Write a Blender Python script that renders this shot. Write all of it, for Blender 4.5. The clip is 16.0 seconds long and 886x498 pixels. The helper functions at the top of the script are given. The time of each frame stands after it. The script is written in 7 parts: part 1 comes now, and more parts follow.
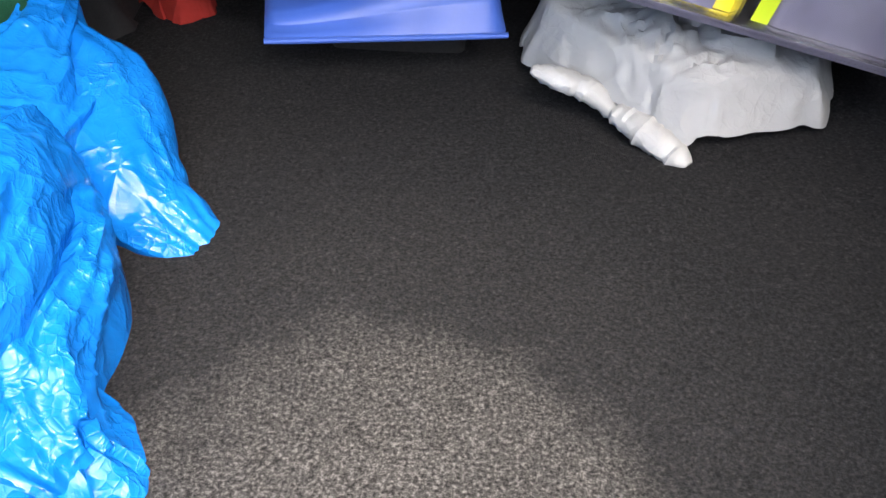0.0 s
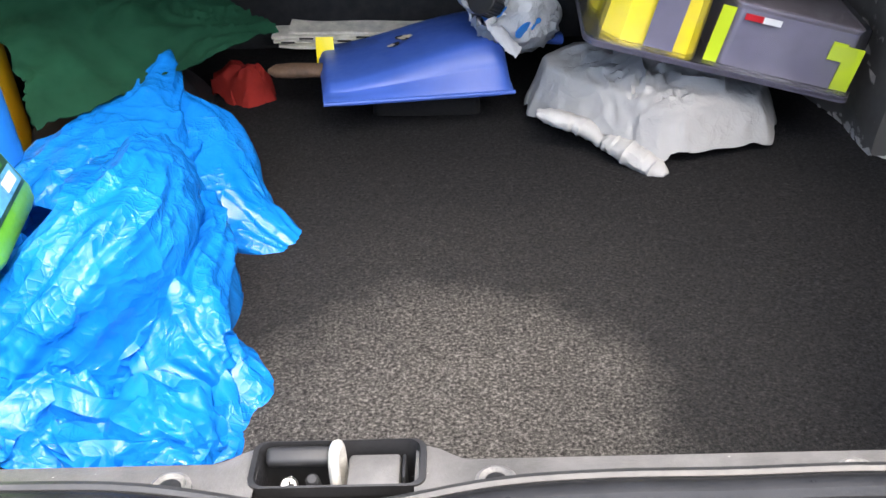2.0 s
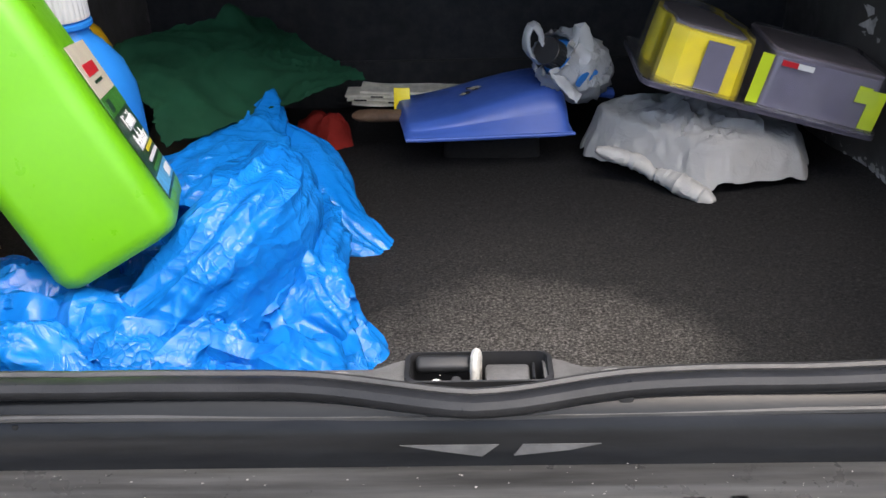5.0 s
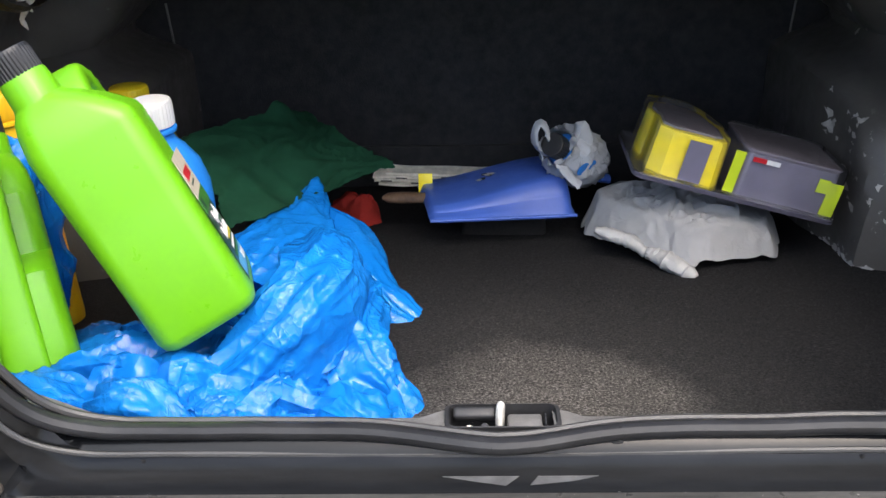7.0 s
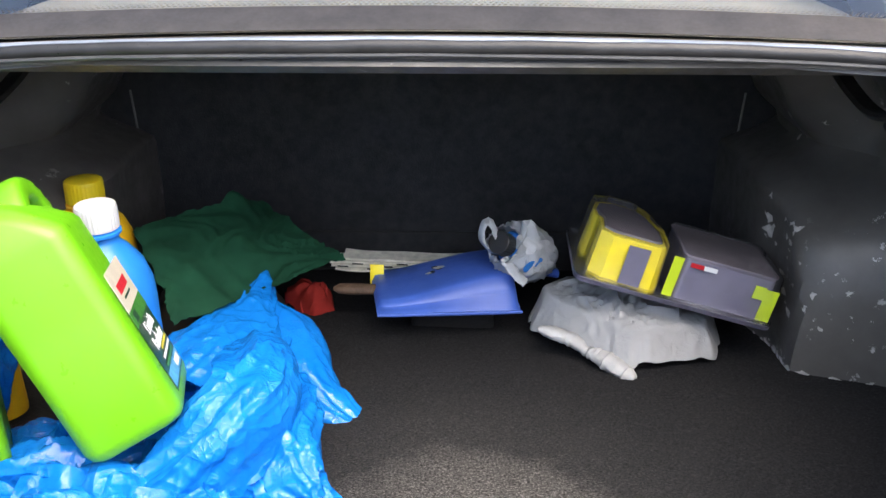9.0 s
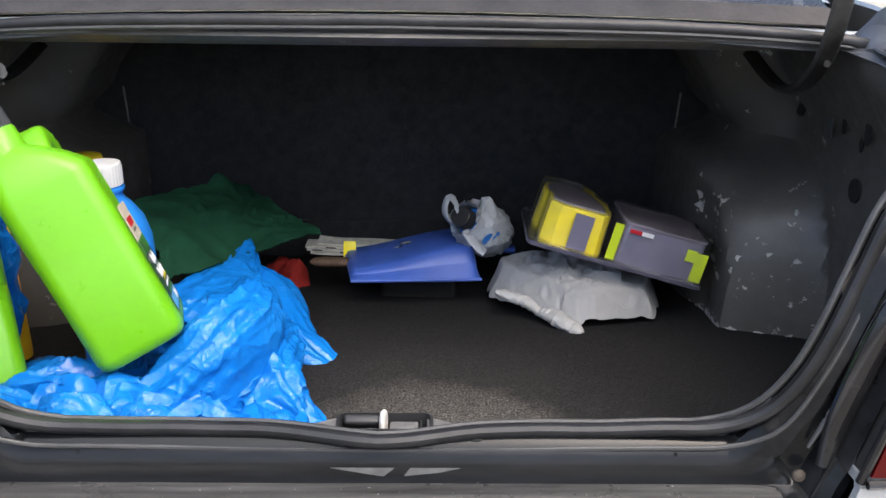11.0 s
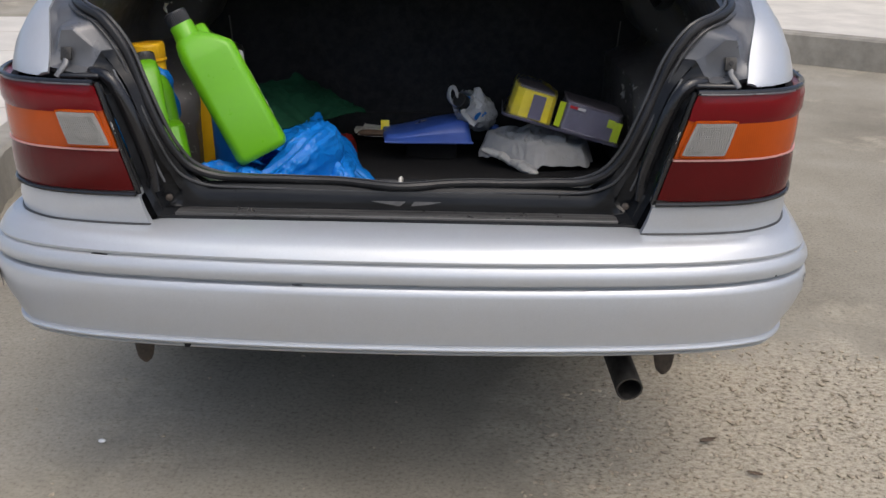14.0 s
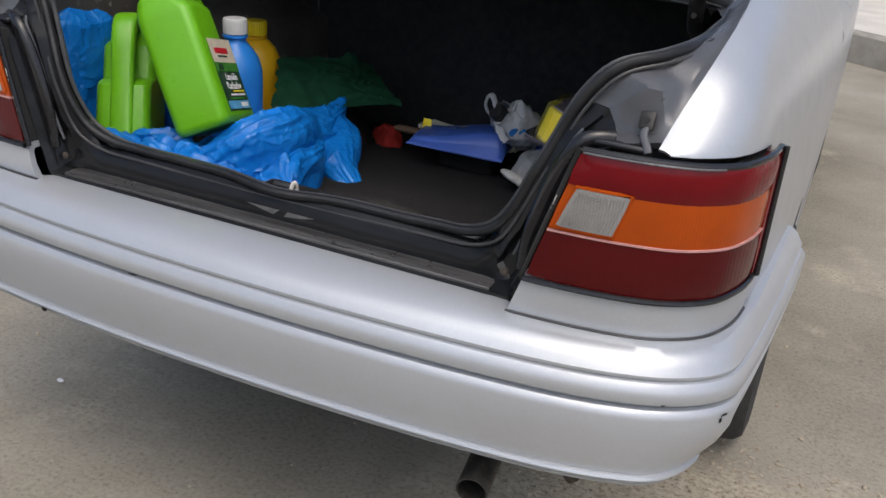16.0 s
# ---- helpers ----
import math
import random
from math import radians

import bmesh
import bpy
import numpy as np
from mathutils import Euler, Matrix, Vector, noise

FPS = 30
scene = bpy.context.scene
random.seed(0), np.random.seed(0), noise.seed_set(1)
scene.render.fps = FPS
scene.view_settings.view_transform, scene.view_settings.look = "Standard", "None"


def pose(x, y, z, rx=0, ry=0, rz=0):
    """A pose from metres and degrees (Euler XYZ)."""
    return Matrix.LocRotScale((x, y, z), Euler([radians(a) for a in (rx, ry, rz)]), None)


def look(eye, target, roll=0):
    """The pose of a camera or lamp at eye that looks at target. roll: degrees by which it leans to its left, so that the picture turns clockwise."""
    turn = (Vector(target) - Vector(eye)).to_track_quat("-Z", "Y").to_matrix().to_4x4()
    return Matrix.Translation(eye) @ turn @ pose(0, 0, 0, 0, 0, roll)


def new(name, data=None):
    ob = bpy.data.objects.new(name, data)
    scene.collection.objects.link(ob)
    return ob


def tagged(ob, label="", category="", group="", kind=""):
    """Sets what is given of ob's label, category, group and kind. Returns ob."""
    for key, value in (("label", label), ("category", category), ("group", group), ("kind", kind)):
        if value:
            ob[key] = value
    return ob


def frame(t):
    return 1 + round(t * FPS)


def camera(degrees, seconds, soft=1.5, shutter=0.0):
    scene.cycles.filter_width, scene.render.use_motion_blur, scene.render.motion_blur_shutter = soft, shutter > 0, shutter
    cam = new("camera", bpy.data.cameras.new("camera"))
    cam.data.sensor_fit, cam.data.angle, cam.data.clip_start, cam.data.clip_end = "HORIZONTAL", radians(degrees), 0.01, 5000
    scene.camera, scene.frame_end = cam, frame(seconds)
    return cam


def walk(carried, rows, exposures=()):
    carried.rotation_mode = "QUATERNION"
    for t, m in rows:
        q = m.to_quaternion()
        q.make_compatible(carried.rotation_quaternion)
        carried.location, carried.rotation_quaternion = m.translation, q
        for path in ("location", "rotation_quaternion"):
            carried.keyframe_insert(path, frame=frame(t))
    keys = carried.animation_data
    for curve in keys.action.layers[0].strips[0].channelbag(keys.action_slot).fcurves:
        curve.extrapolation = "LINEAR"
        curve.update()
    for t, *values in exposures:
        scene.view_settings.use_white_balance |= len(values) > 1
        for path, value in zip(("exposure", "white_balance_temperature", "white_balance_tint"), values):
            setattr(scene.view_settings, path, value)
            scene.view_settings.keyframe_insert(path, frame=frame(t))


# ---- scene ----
cam = camera(50.0, 16.0)
PATH = [
    (0, (0.126, 0.033, 1.19), (0.066, 1.439, -0.23), 0.1),
    (0.5, (0.136, -0.009, 1.177), (0.061, 1.385, -0.255), -0.2),
    (1, (0.122, -0.094, 1.198), (0.045, 1.343, -0.191), -1.6),
    (1.5, (0.099, -0.212, 1.218), (0.039, 1.384, 0.013), -2.3),
    (2, (0.092, -0.243, 1.208), (0.035, 1.381, 0.044), -2.8),
    (2.5, (0.087, -0.255, 1.187), (0.03, 1.367, 0.018), -3.0),
    (3, (0.078, -0.283, 1.188), (0.022, 1.348, 0.032), -2.7),
    (3.5, (0.072, -0.328, 1.156), (0.019, 1.297, -0.01), -3.1),
    (4, (0.046, -0.357, 1.146), (-0.007, 1.255, -0.036), -2.2),
    (4.5, (0.003, -0.393, 1.15), (-0.058, 1.249, 0.009), -1.9),
    (5, (-0.001, -0.421, 1.172), (-0.055, 1.335, 0.216), -1.8),
    (5.2, (0.013, -0.453, 1.186), (-0.053, 1.318, 0.257), -1.9),
    (7.3, (-0.028, -0.595, 1.297), (-0.081, 1.214, 0.445), -1.4),
    (7.5, (-0.018, -0.585, 1.303), (-0.08, 1.22, 0.444), -1.4),
    (8, (0.0, -0.558, 1.335), (-0.058, 1.247, 0.477), -1.8),
    (8.5, (0.023, -0.551, 1.37), (-0.032, 1.274, 0.554), -1.0),
    (9, (0.052, -0.583, 1.377), (0.013, 1.263, 0.607), -0.0),
    (9.2, (0.062, -0.601, 1.378), (0.037, 1.245, 0.609), 0.4),
    (11.3, (0.043, -0.892, 1.294), (0.081, 0.998, 0.642), 0.8),
    (11.5, (0.025, -0.969, 1.297), (0.043, 0.92, 0.638), 0.4),
    (12, (-0.007, -1.183, 1.303), (0.008, 0.704, 0.643), -0.2),
    (12.5, (-0.004, -1.37, 1.303), (-0.003, 0.517, 0.64), 0.2),
    (13, (0.014, -1.551, 1.282), (-0.017, 0.325, 0.589), 1.4),
    (13.5, (0.036, -1.669, 1.3), (0.007, 0.201, 0.591), 0.8),
    (14, (0.139, -1.719, 1.321), (0.093, 0.15, 0.611), 0.7),
    (14.5, (0.372, -1.666, 1.358), (0.187, 0.195, 0.651), 2.1),
    (15, (0.488, -1.541, 1.345), (0.134, 0.293, 0.632), 2.2),
    (15.5, (0.635, -1.342, 1.344), (0.179, 0.474, 0.641), 3.4),
    (16, (0.883, -1.245, 1.347), (0.191, 0.465, 0.573), 5.8),
]
EXPOSURES = [(0, 1.60), (2.4, 1.50), (3.0, 1.35), (3.6, 0.42), (4.0, -0.15), (4.5, 0.27), (5.0, 0.7), (7.5, 1.0), (9.0, 1.3), (11.3, 0.6), (12.0, -0.08), (12.6, -0.30), (16.0, -0.32)]
walk(cam, [(t, look(eye, target, roll)) for t, eye, target, roll in PATH], EXPOSURES)
# ---- world, sun, exposure ----
world = bpy.data.worlds.new("sky")
scene.world = world
world.use_nodes = True
wn = world.node_tree
sky = wn.nodes.new("ShaderNodeTexSky")
sky.sky_type = "NISHITA"
sky.sun_disc = False
sky.sun_elevation, sky.sun_rotation = radians(62), radians(143)
sky.air_density, sky.dust_density = 0.8, 4.5
wn.links.new(sky.outputs[0], wn.nodes["Background"].inputs[0])
wn.nodes["Background"].inputs[1].default_value = 0.25
sun_data = bpy.data.lights.new("sun", "SUN")
sun_data.energy, sun_data.angle, sun_data.color = 1.10, radians(70), (0.95, 0.985, 0.96)
sun = new("sun", sun_data)
sun.matrix_world = look((0.38, -1.35, 2.6), (0, 0, 0))


# ---- materials ----
def material(name):
    m = bpy.data.materials.new(name)
    m.use_nodes = True
    t = m.node_tree
    return m, t, t.nodes["Principled BSDF"]


def noise_node(t, scale, detail=4.0, rough=0.6, coord="Object", stretch=None):
    tc = t.nodes.new("ShaderNodeTexCoord")
    n = t.nodes.new("ShaderNodeTexNoise")
    n.inputs["Scale"].default_value = scale
    n.inputs["Detail"].default_value = detail
    n.inputs["Roughness"].default_value = rough
    if stretch:
        mp = t.nodes.new("ShaderNodeMapping")
        mp.inputs["Scale"].default_value = stretch
        t.links.new(tc.outputs[coord], mp.inputs[0])
        t.links.new(mp.outputs[0], n.inputs["Vector"])
    else:
        t.links.new(tc.outputs[coord], n.inputs["Vector"])
    return n


def ramp(t, src, stops):
    r = t.nodes.new("ShaderNodeValToRGB")
    e = r.color_ramp.elements
    while len(e) < len(stops):
        e.new(0.5)
    for el, (p, c) in zip(e, stops):
        el.position = p
        el.color = (*c, 1) if len(c) == 3 else c
    t.links.new(src, r.inputs[0])
    return r


def mix(t, fac, a, b):
    n = t.nodes.new("ShaderNodeMix")
    n.data_type = "RGBA"
    for s, v in ((0, fac), (6, a), (7, b)):
        if hasattr(v, "is_linked"):
            t.links.new(v, n.inputs[s])
        elif s == 0:
            n.inputs[0].default_value = v
        else:
            n.inputs[s].default_value = (*v, 1)
    return n.outputs[2]


def bump(t, b, src, strength, distance, normal=None):
    n = t.nodes.new("ShaderNodeBump")
    n.inputs["Strength"].default_value = strength
    n.inputs["Distance"].default_value = distance
    t.links.new(src, n.inputs["Height"])
    if normal is not None:
        t.links.new(normal, n.inputs["Normal"])
    t.links.new(n.outputs[0], b.inputs["Normal"])
    return n.outputs[0]


def simple(name, colour, rough=0.5, metal=0.0, vary=0.15, scale=12.0, bumpiness=0.0, coat=0.0, bscale=None, spec=0.5):
    """Two-scale variation of one colour, with optional fine relief."""
    m, t, b = material(name)
    n1 = noise_node(t, scale)
    lo = tuple(c * (1 - vary) for c in colour)
    hi = tuple(min(1, c * (1 + vary)) for c in colour)
    r = ramp(t, n1.outputs[0], [(0.3, lo), (0.7, hi)])
    t.links.new(r.outputs[0], b.inputs["Base Color"])
    n2 = noise_node(t, scale * 9, 5)
    rr = ramp(t, n2.outputs[0], [(0.3, (rough * 0.8,) * 3), (0.7, (min(1, rough * 1.2),) * 3)])
    t.links.new(rr.outputs[0], b.inputs["Roughness"])
    b.inputs["Metallic"].default_value = metal
    b.inputs["Coat Weight"].default_value = coat
    b.inputs["Specular IOR Level"].default_value = spec
    if bumpiness:
        n3 = noise_node(t, bscale or scale * 20, 4)
        bump(t, b, n3.outputs[0], bumpiness, 0.002)
    return m


def chipped(name, colour, under, amount, rough, scale=30.0, metal=0.0, vary=0.28, spec=0.5, streak=None):
    """Worn paint: chips and scuffs show what lies under it."""
    m, t, b = material(name)
    n1 = noise_node(t, 9 if streak else 6, 6, 0.68, stretch=streak)
    base = ramp(t, n1.outputs[0], [(0.35 if streak else 0.3, tuple(c * (1 - vary) for c in colour)), (0.75, tuple(c * (1 + vary) for c in colour))])
    n2 = noise_node(t, scale, 8, 0.7)
    chip = ramp(t, n2.outputs[0], [(amount, (0, 0, 0)), (amount + 0.02, (1, 1, 1))])
    n3 = noise_node(t, 3.0, 2)
    gate = ramp(t, n3.outputs[0], [(0.5, (0, 0, 0)), (0.62, (1, 1, 1))])
    mul = t.nodes.new("ShaderNodeMath")
    mul.operation = "MULTIPLY"
    t.links.new(chip.outputs[0], mul.inputs[0])
    t.links.new(gate.outputs[0], mul.inputs[1])
    t.links.new(mix(t, mul.outputs[0], base.outputs[0], under), b.inputs["Base Color"])
    n4 = noise_node(t, 40, 4)
    rr = ramp(t, n4.outputs[0], [(0.3, (rough * 0.75,) * 3), (0.7, (min(1, rough * 1.25),) * 3)])
    t.links.new(rr.outputs[0], b.inputs["Roughness"])
    b.inputs["Metallic"].default_value = metal
    b.inputs["Specular IOR Level"].default_value = spec
    n5 = noise_node(t, 90, 3)
    bump(t, b, n5.outputs[0], 0.15, 0.001)
    return m


def silver_paint():
    m, t, b = material("silver_paint")
    fl = noise_node(t, 900, 2)
    r = ramp(t, fl.outputs[0], [(0.3, (0.41, 0.43, 0.452)), (0.7, (0.52, 0.545, 0.572))])
    dirt = noise_node(t, 3.5, 6, 0.65)
    dr = ramp(t, dirt.outputs[0], [(0.45, (0, 0, 0)), (0.8, (0.35, 0.35, 0.35))])
    t.links.new(mix(t, dr.outputs[0], r.outputs[0], (0.42, 0.40, 0.37)), b.inputs["Base Color"])
    b.inputs["Metallic"].default_value = 0.45
    n = noise_node(t, 22, 6)
    rr = ramp(t, n.outputs[0], [(0.3, (0.29,) * 3), (0.75, (0.40,) * 3)])
    t.links.new(rr.outputs[0], b.inputs["Roughness"])
    b.inputs["Coat Weight"].default_value = 0.35
    b.inputs["Coat Roughness"].default_value = 0.18
    w = noise_node(t, 5, 2)
    bump(t, b, w.outputs[0], 0.08, 0.004)
    return m


def carpet_material():
    m, t, b = material("boot_carpet")
    tc = t.nodes.new("ShaderNodeTexCoord")
    n1 = noise_node(t, 260, 5, 0.85)
    fibre = ramp(t, n1.outputs[0], [(0.38, (0.0080, 0.0083, 0.0091)), (0.55, (0.0190, 0.0191, 0.0205)), (0.665, (0.042, 0.042, 0.043)), (0.80, (0.115, 0.113, 0.110))])
    # paler, speckled oval in the pile by the latch
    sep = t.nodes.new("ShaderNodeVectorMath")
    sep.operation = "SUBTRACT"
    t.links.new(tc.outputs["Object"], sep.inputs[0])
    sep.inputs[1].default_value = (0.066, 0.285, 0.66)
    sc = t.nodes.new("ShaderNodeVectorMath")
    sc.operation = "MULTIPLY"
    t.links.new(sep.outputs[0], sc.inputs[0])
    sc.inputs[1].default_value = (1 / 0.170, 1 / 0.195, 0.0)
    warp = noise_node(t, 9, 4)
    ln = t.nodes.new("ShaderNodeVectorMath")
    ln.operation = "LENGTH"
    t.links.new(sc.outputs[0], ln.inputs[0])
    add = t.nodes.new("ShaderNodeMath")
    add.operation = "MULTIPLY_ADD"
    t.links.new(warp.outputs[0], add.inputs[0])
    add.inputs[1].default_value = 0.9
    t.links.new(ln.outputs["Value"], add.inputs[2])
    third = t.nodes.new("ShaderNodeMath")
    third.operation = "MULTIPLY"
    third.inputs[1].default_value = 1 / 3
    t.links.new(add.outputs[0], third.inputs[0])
    # mask of the paler oval, fading outwards; its speckle colours follow
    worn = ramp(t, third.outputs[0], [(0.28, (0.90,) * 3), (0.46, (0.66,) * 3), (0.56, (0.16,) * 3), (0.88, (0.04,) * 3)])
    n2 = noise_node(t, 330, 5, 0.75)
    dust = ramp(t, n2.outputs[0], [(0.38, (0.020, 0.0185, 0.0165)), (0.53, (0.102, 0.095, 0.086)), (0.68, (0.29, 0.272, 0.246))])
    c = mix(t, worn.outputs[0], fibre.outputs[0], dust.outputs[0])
    t.links.new(c, b.inputs["Base Color"])
    b.inputs["Roughness"].default_value = 0.97
    b.inputs["Specular IOR Level"].default_value = 0.06
    bump(t, b, n1.outputs[0], 0.9, 0.003)
    return m


def bag_material(name, colour, light, rough=0.28, crinkle=1.0, glow=0.2):
    """Thin crinkled plastic film: long sharp creases and fine wrinkles, a little light passing through."""
    m, t, b = material(name)
    n = noise_node(t, 9, 4)
    r = ramp(t, n.outputs[0], [(0.3, colour), (0.75, light)])
    t.links.new(r.outputs[0], b.inputs["Base Color"])
    rv = noise_node(t, 26, 3)
    rr = ramp(t, rv.outputs[0], [(0.35, (rough * 0.8,) * 3), (0.7, (rough * 1.5,) * 3)])
    t.links.new(rr.outputs[0], b.inputs["Roughness"])
    # straight creases between flat facets, with finer wrinkles gathered in patches
    last = None
    tc = t.nodes.new("ShaderNodeTexCoord")
    bend = noise_node(t, 14, 2)
    at = t.nodes.new("ShaderNodeVectorMath")
    at.operation = "MULTIPLY_ADD"
    t.links.new(bend.outputs["Color"], at.inputs[0])
    at.inputs[1].default_value = (0.05, 0.05, 0.05)
    t.links.new(tc.outputs["Object"], at.inputs[2])
    patch = ramp(t, noise_node(t, 17, 2).outputs[0], [(0.42, (0.12,) * 3), (0.60, (1.0,) * 3)])
    for scale, strength, depth in ((20.0, 0.26, 0.010), (46.0, 0.34, 0.0045), (110.0, 0.42, 0.0020)):
        vor = t.nodes.new("ShaderNodeTexVoronoi")
        vor.feature = "DISTANCE_TO_EDGE"
        vor.inputs["Scale"].default_value = scale
        t.links.new(at.outputs[0], vor.inputs["Vector"])
        h = ramp(t, vor.outputs["Distance"], [(0.0, (1,) * 3), (0.10, (0.35,) * 3), (0.45, (0,) * 3)])
        src = h.outputs[0]
        if scale > 30:
            mul = t.nodes.new("ShaderNodeMath")
            mul.operation = "MULTIPLY"
            t.links.new(h.outputs[0], mul.inputs[0])
            t.links.new(patch.outputs[0], mul.inputs[1])
            src = mul.outputs[0]
        last = bump(t, b, src, strength * crinkle, depth, last)
    b.inputs["Specular IOR Level"].default_value = 0.45
    tl = t.nodes.new("ShaderNodeBsdfTranslucent")
    t.links.new(r.outputs[0], tl.inputs[0])
    ms = t.nodes.new("ShaderNodeMixShader")
    ms.inputs[0].default_value = glow
    t.links.new(b.outputs[0], ms.inputs[1])
    t.links.new(tl.outputs[0], ms.inputs[2])
    t.links.new(ms.outputs[0], t.nodes["Material Output"].inputs[0])
    return m


def ground_material():
    m, t, b = material("dusty_concrete")
    n1 = noise_node(t, 0.9, 8, 0.62)
    base = ramp(t, n1.outputs[0], [(0.3, (0.205, 0.186, 0.148)), (0.5, (0.285, 0.262, 0.212)), (0.72, (0.37, 0.342, 0.286))])
    n2 = noise_node(t, 85, 7, 0.75)
    grit = ramp(t, n2.outputs[0], [(0.32, (0.30, 0.28, 0.25)), (0.46, (0.86, 0.85, 0.83)), (0.55, (1, 1, 1)), (0.68, (1.25, 1.22, 1.16))])
    mm = t.nodes.new("ShaderNodeMix")
    mm.data_type, mm.blend_type = "RGBA", "MULTIPLY"
    mm.inputs[0].default_value = 0.6
    t.links.new(base.outputs[0], mm.inputs[6])
    t.links.new(grit.outputs[0], mm.inputs[7])
    # patches where the crust has broken away to coarse dirt
    n3 = noise_node(t, 1.3, 4, 0.6)
    tc = t.nodes.new("ShaderNodeTexCoord")
    far = t.nodes.new("ShaderNodeVectorMath")
    far.operation = "DISTANCE"
    t.links.new(tc.outputs["Object"], far.inputs[0])
    far.inputs[1].default_value = (1.05, 0.15, 0.0)
    sunlit_dirt = ramp(t, far.outputs["Value"], [(0.25, (0.42,) * 3), (0.7, (0.24,) * 3), (1.5, (0.06,) * 3), (2.4, (0.0,) * 3)])
    add = t.nodes.new("ShaderNodeMath")
    add.operation = "ADD"
    t.links.new(n3.outputs[0], add.inputs[0])
    t.links.new(sunlit_dirt.outputs[0], add.inputs[1])
    rough_patch = ramp(t, add.outputs[0], [(0.58, (0, 0, 0)), (0.72, (1, 1, 1))])
    v = noise_node(t, 58, 8, 0.78, stretch=(1.0, 1.25, 1.0))
    # coarse dirt colours, made paler to hold the sunlight beside the exhaust
    lit_pit = ramp(t, v.outputs[0], [(0.36, (0.085, 0.070, 0.050)), (0.42, (0.29, 0.255, 0.195)), (0.50, (0.43, 0.385, 0.30)), (0.64, (0.54, 0.49, 0.39))])
    c = mix(t, rough_patch.outputs[0], mm.outputs[2], lit_pit.outputs[0])
    t.links.new(c, b.inputs["Base Color"])
    b.inputs["Roughness"].default_value = 0.95
    b.inputs["Specular IOR Level"].default_value = 0.2
    nb = bump(t, b, n2.outputs[0], 0.3, 0.004)
    hm = t.nodes.new("ShaderNodeMath")
    hm.operation = "MULTIPLY"
    t.links.new(v.outputs[0], hm.inputs[0])
    t.links.new(rough_patch.outputs[0], hm.inputs[1])
    bump(t, b, hm.outputs[0], 0.55, 0.02, nb)
    return m


SILVER = silver_paint()
GROUND = ground_material()
CARPET = carpet_material()
PRIMER = simple("pale_primer", (0.45, 0.43, 0.40), 0.8, 0, 0.3, 60)
BLACK_PAINT = chipped("black_boot_paint", (0.088, 0.082, 0.074), (0.46, 0.44, 0.42), 0.61, 0.42)
JAMB_PAINT = chipped("dark_grey_jamb_paint", (0.013, 0.0138, 0.0152), (0.25, 0.25, 0.26), 0.70, 0.15, 40, 0.0, 0.6, 0.22, (0.3, 2.2, 2.2))
LEDGE_PAINT = chipped("dusty_ledge_paint", (0.060, 0.059, 0.057), (0.012, 0.012, 0.012), 0.62, 0.34, 60, 0.0, 0.65, 0.5, (0.35, 6.0, 3.0))
WELL = simple("dark_latch_plastic", (0.018, 0.018, 0.019), 0.5, 0, 0.3, 40)
GLOSS_BLACK = simple("glossy_black_plastic", (0.012, 0.012, 0.013), 0.16, 0, 0.3, 30, 0.05, 0, 60)
GREY_PAINT = chipped("thin_grey_paint", (0.105, 0.108, 0.115), (0.36, 0.36, 0.36), 0.66, 0.34, 35, 0.30, 0.35)
TAPE = simple("grey_tape", (0.10, 0.10, 0.099), 0.55, 0, 0.3, 60)
CLIP = simple("scuffed_clip_plastic", (0.19, 0.185, 0.175), 0.5, 0, 0.55, 90, 0.3)
SEAL_RUBBER = simple("dark_seal_rubber", (0.017, 0.017, 0.018), 0.34, 0, 0.4, 22, 0.15, spec=0.35)
RUBBER = simple("black_rubber", (0.040, 0.040, 0.040), 0.36, 0, 0.35, 20, 0.15)
TRIM = simple("grey_black_plastic", (0.140, 0.136, 0.130), 0.48, 0, 0.3, 25, 0.35, 0, 420)
SEAT_BACK = simple("black_fibre_board", (0.014, 0.0150, 0.0175), 0.85, 0, 0.4, 5, 0.4, 0, 250)
WORN_WHITE = simple("pale_worn_steel", (0.62, 0.60, 0.54), 0.5, 0.2, 0.25, 120)
STEEL = simple("zinc_steel", (0.62, 0.60, 0.55), 0.35, 0.9, 0.2, 60)
DARK_STEEL = simple("sooty_steel", (0.05, 0.048, 0.045), 0.5, 0.7, 0.5, 30, 0.3)
HOOK_STEEL = simple("dark_rusty_steel", (0.060, 0.048, 0.038), 0.6, 0.3, 0.6, 40, 0.5)
TYRE = simple("tyre_rubber", (0.028, 0.028, 0.028), 0.8, 0, 0.4, 30, 0.4)
GREEN = chipped("lime_green_plastic", (0.128, 0.400, 0.007), (0.06, 0.18, 0.008), 0.66, 0.36, 16, 0.0, 0.07)
BLUE_PLASTIC = simple("mid_blue_plastic", (0.02, 0.20, 0.62), 0.35, 0, 0.08, 8)
PAN_BLUE = chipped("blue_dustpan_plastic", (0.050, 0.115, 0.44), (0.030, 0.040, 0.085), 0.53, 0.40, 11, 0.0, 0.16)
YELLOW = simple("yellow_plastic", (0.80, 0.46, 0.012), 0.4, 0, 0.08, 9)
CAP_YELLOW = simple("bright_yellow_cap", (0.80, 0.60, 0.015), 0.4, 0, 0.08, 20)
CAP_WHITE = simple("white_cap_plastic", (0.58, 0.58, 0.565), 0.4, 0, 0.05, 20)
CAP_BLACK = simple("black_cap_plastic", (0.016, 0.016, 0.017), 0.4, 0, 0.3, 40)
CLOTH = simple("green_cotton_cloth", (0.0095, 0.050, 0.026), 0.95, 0, 0.35, 8, 0.6, 0, 700, spec=0.1)
